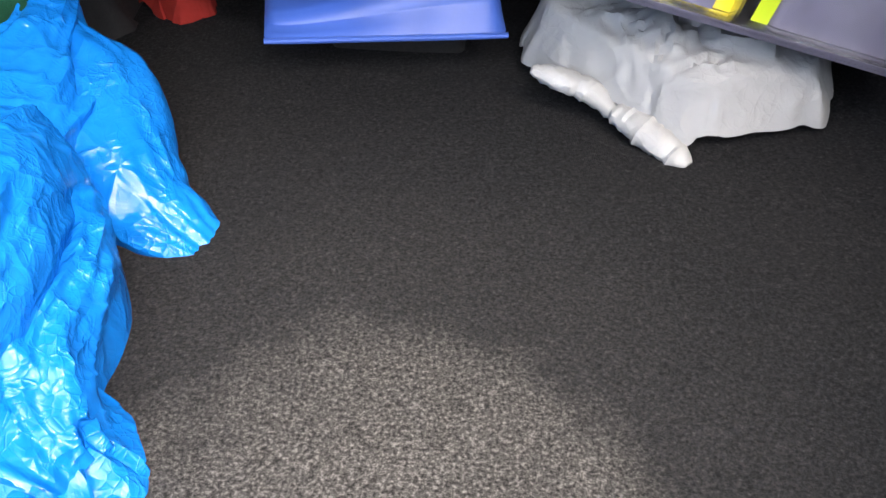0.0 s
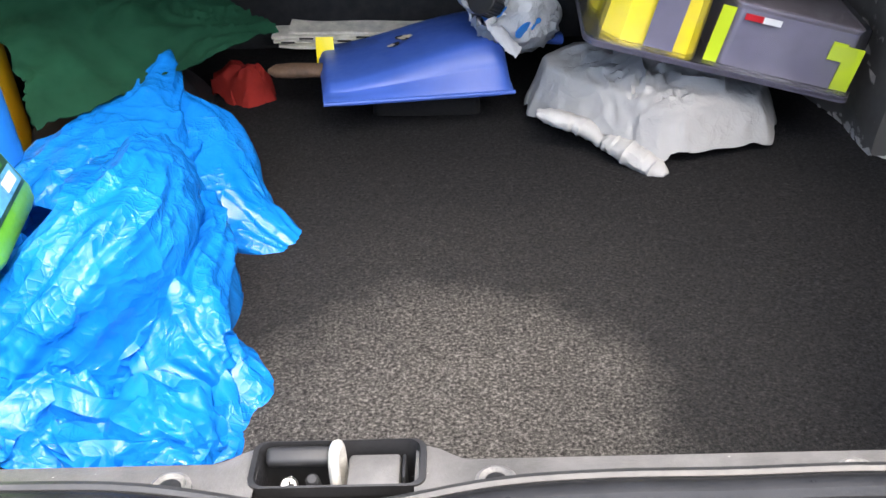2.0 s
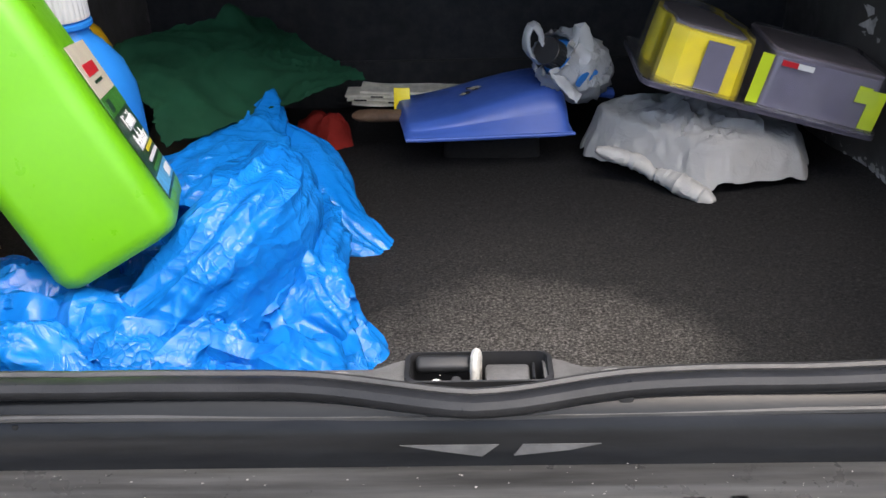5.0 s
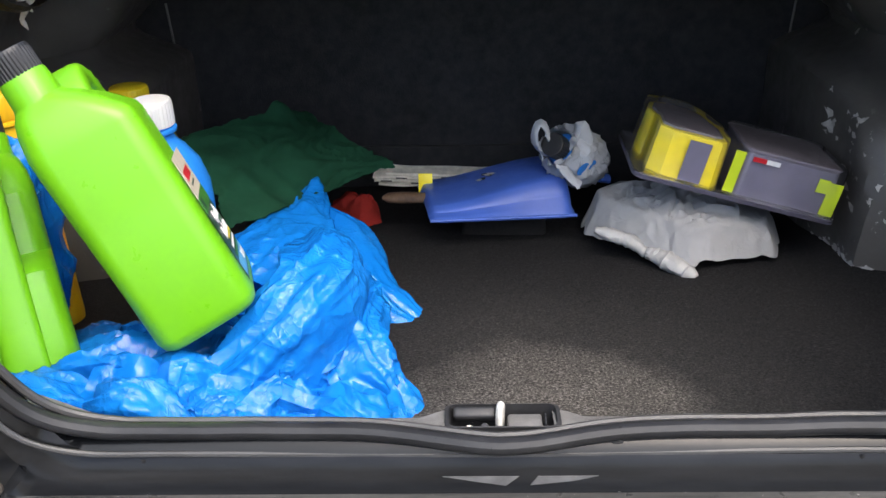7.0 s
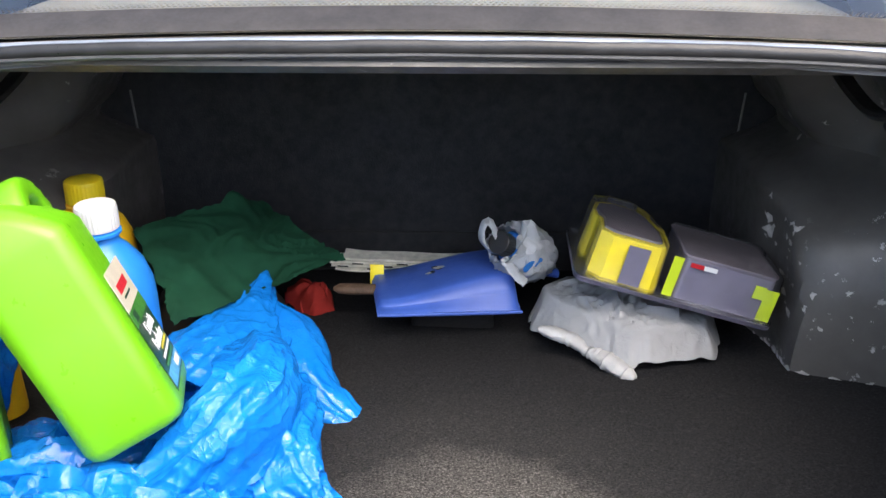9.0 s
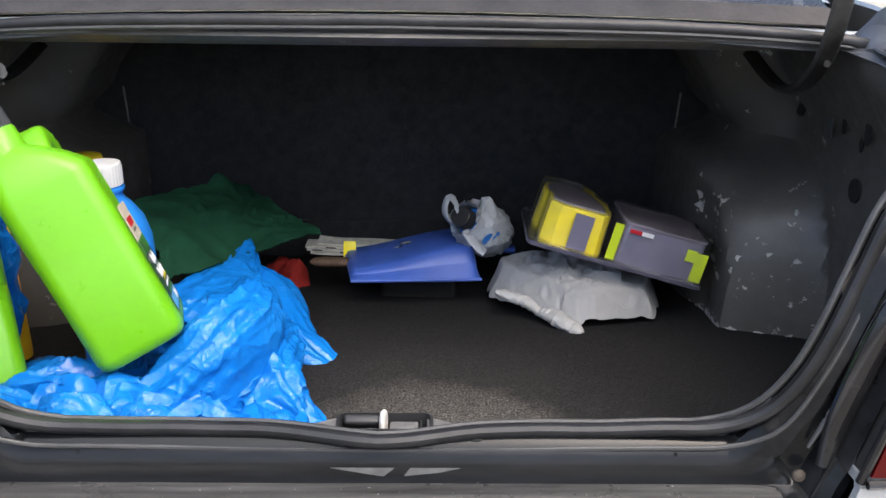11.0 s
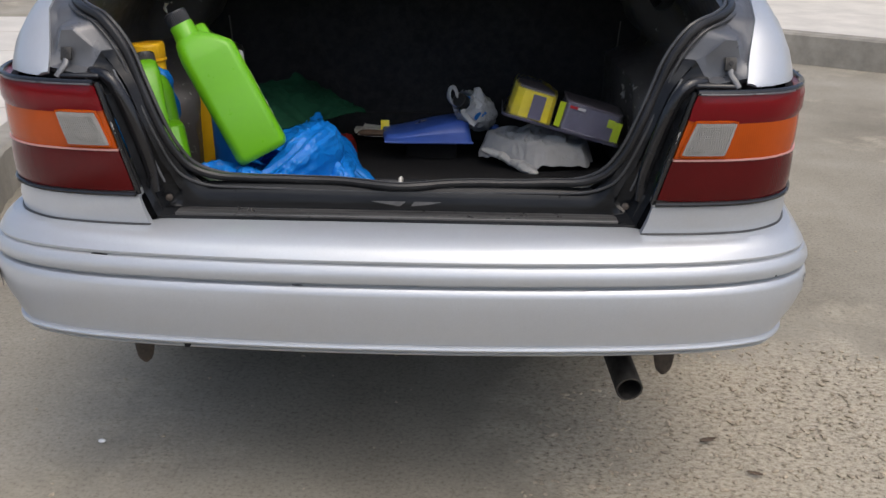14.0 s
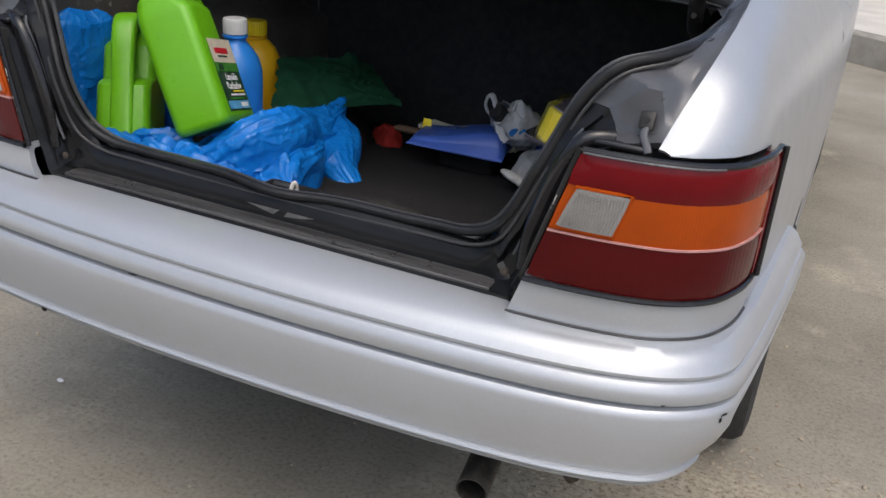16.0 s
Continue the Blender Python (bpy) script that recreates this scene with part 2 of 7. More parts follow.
RED_CLOTH = simple("red_cotton_cloth", (0.30, 0.028, 0.022), 0.95, 0, 0.3, 14, 0.5, 0, 500, spec=0.1)
PAPER = simple("newsprint", (0.80, 0.77, 0.67), 0.9, 0, 0.25, 40)
WOOD = simple("worn_brown_wood", (0.10, 0.06, 0.036), 0.7, 0, 0.5, 30, 0.4)
BRISTLE = simple("dark_bristles", (0.010, 0.009, 0.008), 0.9, 0, 0.4, 200)
BLUE_BAG = bag_material("blue_plastic_film", (0.004, 0.155, 0.55), (0.011, 0.230, 0.72), 0.16, 0.9, 0.20)
GREY_BAG = bag_material("grey_plastic_film", (0.33, 0.332, 0.326), (0.44, 0.444, 0.438), 0.42, 0.45, 0.15)
HANDLE_BAG = bag_material("pale_handle_film", (0.38, 0.38, 0.37), (0.50, 0.50, 0.49), 0.42, 0.8, 0.15)
WHITE_BAG = bag_material("white_plastic_film", (0.46, 0.48, 0.50), (0.62, 0.64, 0.66), 0.35, 0.8, 0.3)
PACK_YELLOW = simple("yellow_print_card", (0.90, 0.74, 0.022), 0.35, 0, 0.05, 20)
PACK_GREY = simple("slate_print_card", (0.175, 0.165, 0.225), 0.35, 0, 0.1, 20)
PACK_TOP = simple("lilac_grey_print", (0.221, 0.195, 0.234), 0.4, 0, 0.25, 14)
PACK_LIME = simple("lime_print_card", (0.58, 0.72, 0.03), 0.35, 0, 0.05, 20)
MARK_RED = simple("red_print", (0.55, 0.02, 0.03), 0.4, 0, 0.05, 20)
MARK_WHITE = simple("white_print", (0.75, 0.75, 0.74), 0.5, 0, 0.05, 20)
MARK_DARK = simple("bare_black_plastic", (0.012, 0.012, 0.012), 0.7, 0, 0.2, 80)
KERB = simple("kerb_concrete", (0.27, 0.25, 0.21), 0.95, 0, 0.28, 5, 0.6, 0, 60)
PAVING = simple("pavement_concrete", (0.56, 0.53, 0.47), 0.95, 0, 0.12, 3, 0.4, 0, 80)
PLANT = simple("young_green_leaf", (0.10, 0.22, 0.04), 0.6, 0, 0.3, 40)
STONE = simple("grey_brown_stone", (0.37, 0.315, 0.235), 0.95, 0, 0.4, 60, 0.5)
DRY_LEAF = simple("dry_brown_leaf", (0.085, 0.06, 0.04), 0.9, 0, 0.4, 60)
BEIGE = simple("beige_shelf_felt", (0.248, 0.207, 0.162), 0.95, 0, 0.12, 10, 0.3, 0, 300)
WALL = simple("plastered_wall", (0.52, 0.49, 0.43), 0.95, 0, 0.15, 1.5, 0.3, 0, 40)


def lens_material(name, colour, rough=0.16, depth=1.0):
    """Moulded lamp plastic with prisms behind the face."""
    m, t, b = material(name)
    tc = t.nodes.new("ShaderNodeTexCoord")
    n = noise_node(t, 14, 3)
    r = ramp(t, n.outputs[0], [(0.3, tuple(c * 0.8 for c in colour)), (0.75, colour)])
    w = t.nodes.new("ShaderNodeTexWave")
    w.inputs["Scale"].default_value = 70
    t.links.new(tc.outputs["Object"], w.inputs["Vector"])
    t.links.new(r.outputs[0], b.inputs["Base Color"])
    b.inputs["Roughness"].default_value = rough
    b.inputs["Specular IOR Level"].default_value = 0.32
    bump(t, b, w.outputs[0], 0.15 * depth, 0.001)
    return m


RED_LENS = lens_material("red_lens", (0.0780, 0.0006, 0.0017))
UPPER_RED_LENS = lens_material("bright_red_lens", (0.1560, 0.0012, 0.0047))
AMBER_LENS = lens_material("amber_lens", (0.42, 0.064, 0.002))
CLEAR_LENS = lens_material("clear_ribbed_lens", (0.30, 0.292, 0.272), 0.25, 3.0)
LENS_RIM = simple("pale_red_line", (0.55, 0.28, 0.26), 0.4, 0, 0.1, 30)


def glass_material(name, tint, rough=0.02):
    m, t, b = material(name)
    b.inputs["Base Color"].default_value = (*tint, 1)
    b.inputs["Roughness"].default_value = rough
    b.inputs["Transmission Weight"].default_value = 1.0
    b.inputs["IOR"].default_value = 1.45
    n = noise_node(t, 40, 2)
    bump(t, b, n.outputs[0], 0.02, 0.001)
    return m


def film_material():
    """Clear blister plastic: mostly see-through, with gloss."""
    m, t, b = material("clear_blister_plastic")
    tr = t.nodes.new("ShaderNodeBsdfTransparent")
    tr.inputs[0].default_value = (0.99, 0.99, 1.0, 1)
    b.inputs["Base Color"].default_value = (0.75, 0.75, 0.80, 1)
    b.inputs["Roughness"].default_value = 0.14
    fr = t.nodes.new("ShaderNodeFresnel")
    fr.inputs[0].default_value = 1.3
    gl = t.nodes.new("ShaderNodeBsdfGlossy")
    gl.inputs["Roughness"].default_value = 0.14
    ms = t.nodes.new("ShaderNodeMixShader")
    n = noise_node(t, 30, 3)
    haze = ramp(t, n.outputs[0], [(0.35, (0.01,) * 3), (0.75, (0.10,) * 3)])
    ms2 = t.nodes.new("ShaderNodeMixShader")
    t.links.new(haze.outputs[0], ms2.inputs[0])
    t.links.new(tr.outputs[0], ms2.inputs[1])
    t.links.new(b.outputs[0], ms2.inputs[2])
    t.links.new(fr.outputs[0], ms.inputs[0])
    t.links.new(ms2.outputs[0], ms.inputs[1])
    t.links.new(gl.outputs[0], ms.inputs[2])
    t.links.new(ms.outputs[0], t.nodes["Material Output"].inputs[0])
    return m


GLASS = glass_material("window_glass", (0.80, 0.85, 0.83))
FILM = film_material()
FRIT = simple("dark_window_band", (0.070, 0.060, 0.050), 0.45, 0, 0.2, 20, spec=0.2)


# ---- mesh helpers ----
def part(name, bm, mat, parent=None, label="", smooth=True, sharp=35):
    me = bpy.data.meshes.new(name)
    bmesh.ops.recalc_face_normals(bm, faces=bm.faces)
    bm.to_mesh(me)
    bm.free()
    if smooth:
        me.polygons.foreach_set("use_smooth", [True] * len(me.polygons))
        me.set_sharp_from_angle(angle=radians(sharp))
    me.materials.append(mat)
    ob = new(name, me)
    if parent:
        ob.parent = parent
        ob.matrix_parent_inverse = parent.matrix_world.inverted()
    if label:
        ob["label"] = label
    return ob


def empty(name, label, category, m=None, group="", kind=""):
    ob = new(name)
    ob.empty_display_size = 0.05
    if m is not None:
        ob.matrix_world = m
        ob.matrix_basis = m
    return tagged(ob, label, category, group, kind)


def grid(rows, closed_u=False, closed_v=False):
    """A bmesh from rows of points; closed_v joins each row's ends, closed_u the first and last rows."""
    bm = bmesh.new()
    vs = [[bm.verts.new(p) for p in r] for r in rows]
    nu, nv = len(rows), len(rows[0])
    for i in range(nu if closed_u else nu - 1):
        for j in range(nv if closed_v else nv - 1):
            a, b_, c, d = vs[i][j], vs[(i + 1) % nu][j], vs[(i + 1) % nu][(j + 1) % nv], vs[i][(j + 1) % nv]
            if len({a, b_, c, d}) == 4:
                bm.faces.new((a, b_, c, d))
    bm.verts.ensure_lookup_table()
    return bm


def cap_ends(bm, rows_n, row_len):
    """Fan the first and last rings of a closed_v grid shut."""
    vs = list(bm.verts)
    bm.faces.new(vs[:row_len])
    bm.faces.new(vs[-row_len:][::-1])


def thicken(bm, d):
    """Give a sheet thickness along its normals."""
    bmesh.ops.recalc_face_normals(bm, faces=bm.faces)
    bmesh.ops.solidify(bm, geom=list(bm.faces), thickness=d)
    return bm


def smooth_path(pts, n):
    """n points evenly spread on a Catmull-Rom curve through pts."""
    P = [Vector(p) for p in pts]
    P = [2 * P[0] - P[1]] + P + [2 * P[-1] - P[-2]]
    dense = []
    for i in range(1, len(P) - 2):
        for k in range(16):
            t = k / 16
            a, b_, c, d = P[i - 1:i + 3]
            dense.append(0.5 * ((2 * b_) + (c - a) * t + (2 * a - 5 * b_ + 4 * c - d) * t * t + (3 * b_ - a - 3 * c + d) * t ** 3))
    dense.append(P[-2])
    s = [0]
    for u, v in zip(dense, dense[1:]):
        s.append(s[-1] + (v - u).length)
    out, j = [], 0
    for k in range(n):
        want = s[-1] * k / (n - 1)
        while j < len(s) - 2 and s[j + 1] < want:
            j += 1
        f = (want - s[j]) / max(1e-9, s[j + 1] - s[j])
        out.append(dense[j].lerp(dense[j + 1], min(1, max(0, f))))
    return out


def tube(path, radius, seg=10, squash=None, close=True, boxy=1.0):
    """A round tube along points; radius a number or a list; squash scales it along the second side axis."""
    P = [Vector(p) for p in path]
    rows, up = [], None
    for i, p in enumerate(P):
        d = (P[min(i + 1, len(P) - 1)] - P[max(i - 1, 0)]).normalized()
        if up is None:
            up = Vector((0, 0, 1)) if abs(d.z) < 0.9 else Vector((0, 1, 0))
        side = d.cross(up).normalized()
        up = side.cross(d).normalized()
        r = radius[i] if isinstance(radius, (list, tuple)) else radius
        sq = squash or 1.0
        rows.append([p + side * (r * math.copysign(abs(math.cos(a)) ** boxy, math.cos(a))) + up * (r * sq * math.copysign(abs(math.sin(a)) ** boxy, math.sin(a))) for a in (2 * math.pi * k / seg for k in range(seg))])
    bm = grid(rows, closed_v=True)
    if close:
        cap_ends(bm, len(rows), seg)
    return bm


def lathe(profile, seg=32, m=None):
    """Turn (radius, height) pairs round z, closed at both ends."""
    rows = [[Vector((r * math.cos(a), r * math.sin(a), z)) for a in (2 * math.pi * k / seg for k in range(seg))] for r, z in profile]
    bm = grid(rows, closed_v=True)
    cap_ends(bm, len(rows), seg)
    if m is not None:
        bmesh.ops.transform(bm, matrix=m, verts=bm.verts)
    return bm


def rounded_ring(w, d, r, n=6, cx=0.0, cy=0.0):
    """A rounded rectangle's outline, w by d, as (x, y) pairs."""
    pts = []
    r = min(r, w / 2 - 1e-4, d / 2 - 1e-4)
    for sx, sy, a0 in ((1, 1, 0), (-1, 1, 90), (-1, -1, 180), (1, -1, 270)):
        for k in range(n + 1):
            a = radians(a0 + 90 * k / n)
            pts.append((cx + sx * (w / 2 - r) + r * math.cos(a), cy + sy * (d / 2 - r) + r * math.sin(a)))
    return pts


def stack(sections, n=6):
    """Loft rounded rectangles (z, w, d, r, cx, cy) up a z axis, closed."""
    rows = [[Vector((x, y, z)) for x, y in rounded_ring(w, d, r, n, cx, cy)] for z, w, d, r, cx, cy in sections]
    bm = grid(rows, closed_v=True)
    cap_ends(bm, len(rows), len(rows[0]))
    return bm


def box(x0, x1, y0, y1, z0, z1, bevel=0.0, seg=2):
    bm = bmesh.new()
    bmesh.ops.create_cube(bm, size=1)
    for v in bm.verts:
        v.co = ((x0 + x1) / 2 + v.co.x * (x1 - x0), (y0 + y1) / 2 + v.co.y * (y1 - y0), (z0 + z1) / 2 + v.co.z * (z1 - z0))
    if bevel:
        bmesh.ops.bevel(bm, geom=list(bm.edges), offset=bevel, segments=seg, affect="EDGES", profile=0.5)
    return bm


def join(*bms):
    out = bms[0]
    for b_ in bms[1:]:
        me = bpy.data.meshes.new("join")
        b_.to_mesh(me)
        b_.free()
        out.from_mesh(me)
        bpy.data.meshes.remove(me)
    return out


def moved(bm, m):
    bmesh.ops.transform(bm, matrix=m, verts=bm.verts)
    return bm


def mirrored(bm):
    for v in bm.verts:
        v.co.x = -v.co.x
    bmesh.ops.reverse_faces(bm, faces=bm.faces)
    return bm


def lerp_table(table, t):
    """Linear interpolation in (key, value...) rows."""
    if t <= table[0][0]:
        return table[0][1:]
    for a, b_ in zip(table, table[1:]):
        if t <= b_[0]:
            f = (t - a[0]) / (b_[0] - a[0])
            return tuple(u + (v - u) * f for u, v in zip(a[1:], b_[1:]))
    return table[-1][1:]


def smoothstep(a, b_, x):
    t = min(1, max(0, (x - a) / (b_ - a)))
    return t * t * (3 - 2 * t)


# ---- ground and kerbs ----
def ground_sheet():
    n = 60
    xs = [(-40 + 80 * (0.5 + 0.5 * math.copysign(abs(2 * i / n - 1) ** 2.6, i - n / 2))) for i in range(n + 1)]
    rows = [[(x, y + 1.0, 0.006 * noise.noise((x * 1.1, y * 1.1, 0)) if abs(x) < 6 and abs(y) < 6 else 0.0) for x in xs] for y in xs]
    ob = part("ground", grid(rows), GROUND, label="pale dusty concrete yard with broken gritty patches")
    return tagged(ob, category="ground", kind="structure")


ground_sheet()


def kerb_run(name, a, b_, deep, height, label, crumble=1.0):
    """A raised pavement whose kerb face runs from a to b, deep metres wide on the far side."""
    a, b_ = Vector((*a, 0)), Vector((*b_, 0))
    d = (b_ - a).normalized()
    away = Vector((-d.y, d.x, 0))
    n = int((b_ - a).length / 0.05)
    rows = []
    for i in range(n + 1):
        p = a + (b_ - a) * (i / n)
        w = crumble * (0.012 * noise.noise((p.x * 3, p.y * 3, 1.7)) + 0.007 * noise.noise((p.x * 14, p.y * 14, 4)))
        rows.append([p - away * (w + 0.01), p - away * w + Vector((0, 0, height * 0.45)), p - away * (w - 0.012) + Vector((0, 0, height * 0.93)),
                     p - away * (w - 0.03) + Vector((0, 0, height)), p + away * 0.16 + Vector((0, 0, height + 0.004))])
    face = part("kerb", grid(rows), KERB, label="rough grey concrete kerb face")
    top = part(name, grid([[p + away * 0.16 + Vector((0, 0, height + 0.004)), p + away * deep + Vector((0, 0, height + 0.03))] for p in (a, b_)]), PAVING, label=label)
    tagged(top, category="pavement", kind="structure")
    face.parent = top
    return top, away


pavement_right, away_r = kerb_run("pavement", (-9.0, 14.3), (9.5, 1.7), 5.2, 0.245, "raised pale concrete pavement with a grey kerb")
pavement_left, away_l = kerb_run("pavement", (-0.30, -8.0), (-2.65, 7.0), 5.0, 0.20, "raised pale slab pavement with a crumbling kerb", 3.0)
kerb_dir = (Vector((-2.65, 7.0, 0)) - Vector((-0.30, -8.0, 0))).normalized()
for k in range(9):
    q = Vector((-0.30, -8.0, 0)) + kerb_dir * (6.6 + 0.95 * k) + away_l * 0.18
    rows = [[q + away_l * (0.02 + 4.7 * i / 40) + kerb_dir * (w_ + 0.006 * noise.noise((i * 0.7, k, 0))) + Vector((0, 0, 0.2055 + 0.026 * (0.02 + 4.7 * i / 40) / 4.84 + 0.004)) for w_ in (-0.006, 0.006)] for i in range(41)]
    part("slab_joint", grid(rows), STONE, pavement_left, smooth=False)


def step_wall():
    """The building line behind the pavement, a plain plinth and wall."""
    a, b_ = Vector((12.5, 6.0, 0)), Vector((-6.1, 18.6, 0))
    d = (b_ - a).normalized()
    w = Vector((-d.y, d.x, 0)) * -1
    if w.y < 0:
        w = -w
    bm = bmesh.new()
    pts = [(0, 0.2), (0, 0.42), (0.3, 0.44), (0.3, 3.6), (0.6, 3.6), (0.6, 0.2)]
    rows = [[p + w * u + Vector((0, 0, z)) for u, z in pts] for p in (a, b_)]
    bm.free()
    ob = part("wall_street", grid(rows, closed_v=True), WALL, smooth=False, label="plain plastered street wall behind the pavement")
    return tagged(ob, category="wall", kind="structure")


step_wall()

# ---- the car ----
car = empty("car", "silver four-door saloon car with its boot open", "car", pose(0, 1.0, 0))


def bumper_plan(s):
    """Plan of the bumper's outer line; s from -1 to 1 across the car. Gives point and outward normal."""
    u = abs(s)
    pts = [(0, -0.056), (0.2, -0.053), (0.4, -0.042), (0.57, -0.024), (0.682, 0.002), (0.766, 0.042), (0.823, 0.105), (0.842, 0.20), (0.858, 0.40), (0.876, 0.76)]
    t = u * (len(pts) - 1)
    i = min(int(t), len(pts) - 2)
    f = t - i
    def at(k):
        k2 = abs(k)
        if k2 >= len(pts):
            return Vector((pts[-1][0], pts[-1][1] + 0.3 * (k2 - len(pts) + 1)))
        p = pts[k2]
        return Vector((p[0] if k >= 0 else -p[0], p[1]))
    a, b_, c, d = at(i - 1), at(i), at(i + 1), at(i + 2)
    p = 0.5 * ((2 * b_) + (c - a) * f + (2 * a - 5 * b_ + 4 * c - d) * f * f + (3 * b_ - a - 3 * c + d) * f ** 3)
    tan = 0.5 * ((c - a) + 2 * (2 * a - 5 * b_ + 4 * c - d) * f + 3 * (3 * b_ - a - 3 * c + d) * f * f)
    tan.normalize()
    nrm = Vector((tan.y, -tan.x))
    if s < 0:
        p.x, nrm.x = -p.x, -nrm.x
    return p, nrm


LAMP_PLAN = smooth_path([(0.50, 0.050, 0), (0.56, 0.054, 0), (0.62, 0.062, 0), (0.68, 0.077, 0), (0.722, 0.100, 0), (0.757, 0.134, 0), (0.778, 0.18, 0), (0.789, 0.225, 0), (0.794, 0.275, 0)], 60)


def top_target(p):
    """Where the bumper's top meets the sill line or the lamps."""
    if abs(p.x) < 0.47:
        return Vector((p.x, 0.064 + 0.006 * smoothstep(0.36, 0.47, abs(p.x))))
    line = LAMP_PLAN + [Vector((0.795 + 0.01 * k, 0.275 + 0.02 * k, 0)) for k in range(1, 3)] + [Vector((0.81, 0.32 + 0.02 * k, 0)) for k in range(24)]
    best = min(line, key=lambda q: (q.x - abs(p.x)) ** 2 + (q.y - p.y) ** 2)
    return Vector((math.copysign(best.x - 0.001, p.x), best.y + 0.003))


def bumper():
    profile = [(-0.124, 0.6905), (-0.09, 0.692), (-0.05, 0.689), (-0.022, 0.681), (-0.008, 0.671), (-0.001, 0.660), (-0.0015, 0.6550),
               (-0.0050, 0.6538), (-0.0050, 0.6522), (0.002, 0.650), (0.0095, 0.640), (0.012, 0.629), (0.0095, 0.618), (0.003, 0.6125), (-0.003, 0.6102),
               (-0.003, 0.6088), (0.006, 0.6065), (0.011, 0.601), (0.0135, 0.592), (0.013, 0.56), (0.009, 0.52), (0.004, 0.49), (0.001, 0.4745),
               (-0.001, 0.4730), (-0.001, 0.4705), (0.006, 0.468), (0.008, 0.463), (0.005, 0.457), (-0.004, 0.455), (-0.004, 0.452), (0.0, 0.449), (-0.004, 0.443), (-0.03, 0.438), (-0.07, 0.438)]
    rows = []
    n = 150
    for k in range(n + 1):
        s = -1 + 2 * k / n
        p, nr = bumper_plan(s)
        u = abs(s)
        tuck = smoothstep(0.50, 0.70, u) * 0.036
        under = smoothstep(0.68, 0.86, u) * 0.060
        row = []
        for o, z in profile:
            z = z if z > 0.56 else 0.56 - (0.56 - z) * 0.82
            low = smoothstep(0.60, 0.46, z)
            oo = o - tuck * low * low - under * smoothstep(0.605, 0.53, z)
            if o < -0.008 and z > 0.66:
                g = (-o - 0.008) / 0.116
                e = p + nr * -0.008
                q = e.lerp(top_target(p), g)
                corner = abs(p.x) >= 0.47
                z_in = 0.6935 if corner else 0.700
                row.append((q.x, q.y, z + (z_in - z) * (smoothstep(0.0, 0.55, g) if corner else g)))
                continue
            row.append((p.x + nr.x * oo, p.y + nr.y * oo, z))
        rows.append(row)
    b_ = part("bumper", grid(rows), SILVER, car, "silver bumper with two moulded grooves, scuffed", sharp=28)
    # dark scuffs where the paint is gone
    def chip(sx, z, o, length, tall, seed, mat=None):
        rnd = random.Random(seed)
        p, nr = bumper_plan(sx)
        q, _ = bumper_plan(sx + 0.01)
        d = Vector((q.x - p.x, q.y - p.y, 0)).normalized()
        base = Vector((p.x + nr.x * o, p.y + nr.y * o, z))
        out = Vector((nr.x, nr.y, 0))
        bm = bmesh.new()
        m = 12
        ring = []
        for k in range(m):
            a = 2 * math.pi * k / m
            r = 0.55 + 0.45 * rnd.random()
            ring.append(bm.verts.new(base + d * (length * r * math.cos(a)) + Vector((0, 0, tall * r * math.sin(a))) + out * 0.0012))
        bm.faces.new(ring)
        bmesh.ops.solidify(bm, geom=list(bm.faces), thickness=0.0008)
        part("scuff", bm, mat or MARK_DARK, b_, "grey scraped patch in the paint" if mat else "black scuff in the paint")
    chip(-0.335, 0.6525, -0.002, 0.016, 0.0025, 1)
    chip(-0.325, 0.6515, -0.002, 0.009, 0.004, 2)
    chip(0.655, 0.594, 0.0135, 0.012, 0.0028, 3)
    chip(0.648, 0.586, 0.0135, 0.004, 0.007, 4)
    chip(-0.225, 0.4715, 0.003, 0.010, 0.006, 5)
    chip(-0.10, 0.609, 0.000, 0.012, 0.0018, 6)
    chip(0.52, 0.62, 0.011, 0.006, 0.002, 7)
    chip(-0.62, 0.55, 0.0125, 0.004, 0.012, 8)
    chip(-0.640, 0.580, 0.0136, 0.010, 0.016, 9, TAPE)
    chip(-0.625, 0.568, 0.0132, 0.008, 0.018, 10, TAPE)
    return b_


bumper()


def lamp_point(u, z, out=0.0):
    """A point of the lamp face: u 0 at the slanted inner edge, 1 at the side of the car."""
    inner = 0.5 + 0.062 * (z - 0.752) / 0.219
    i = u * 59
    k = min(int(i), 58)
    p = LAMP_PLAN[k].lerp(LAMP_PLAN[k + 1], i - k)
    d = (LAMP_PLAN[k + 1] - LAMP_PLAN[k]).normalized()
    n = Vector((d.y, -d.x, 0))
    x = p.x + (inner - 0.5) * (1 - u) ** 2
    lean = 0.12 * max(0, z - 0.90) ** 1.5
    return Vector((x + n.x * out, p.y + n.y * out + lean, z))


def lamp_patch(u0, u1, z0, z1, nu, nz, out, slant=0.0, bulge=0.0):
    rows = []
    for i in range(nz + 1):
        fz = i / nz
        z = z0 + (z1 - z0) * fz
        row = []
        for j in range(nu + 1):
            fu = j / nu
            uu = u0 + (u1 - u0) * fu + slant * (fz - 0.5)
            e = min(fz, 1 - fz, 0.25) * 4 * min(fu, 1 - fu, 0.25) * 4
            row.append(lamp_point(min(1, max(0, uu)), z, out + bulge * min(1, e * 3)))
        rows.append(row)
    return thicken(grid(rows), -0.02)


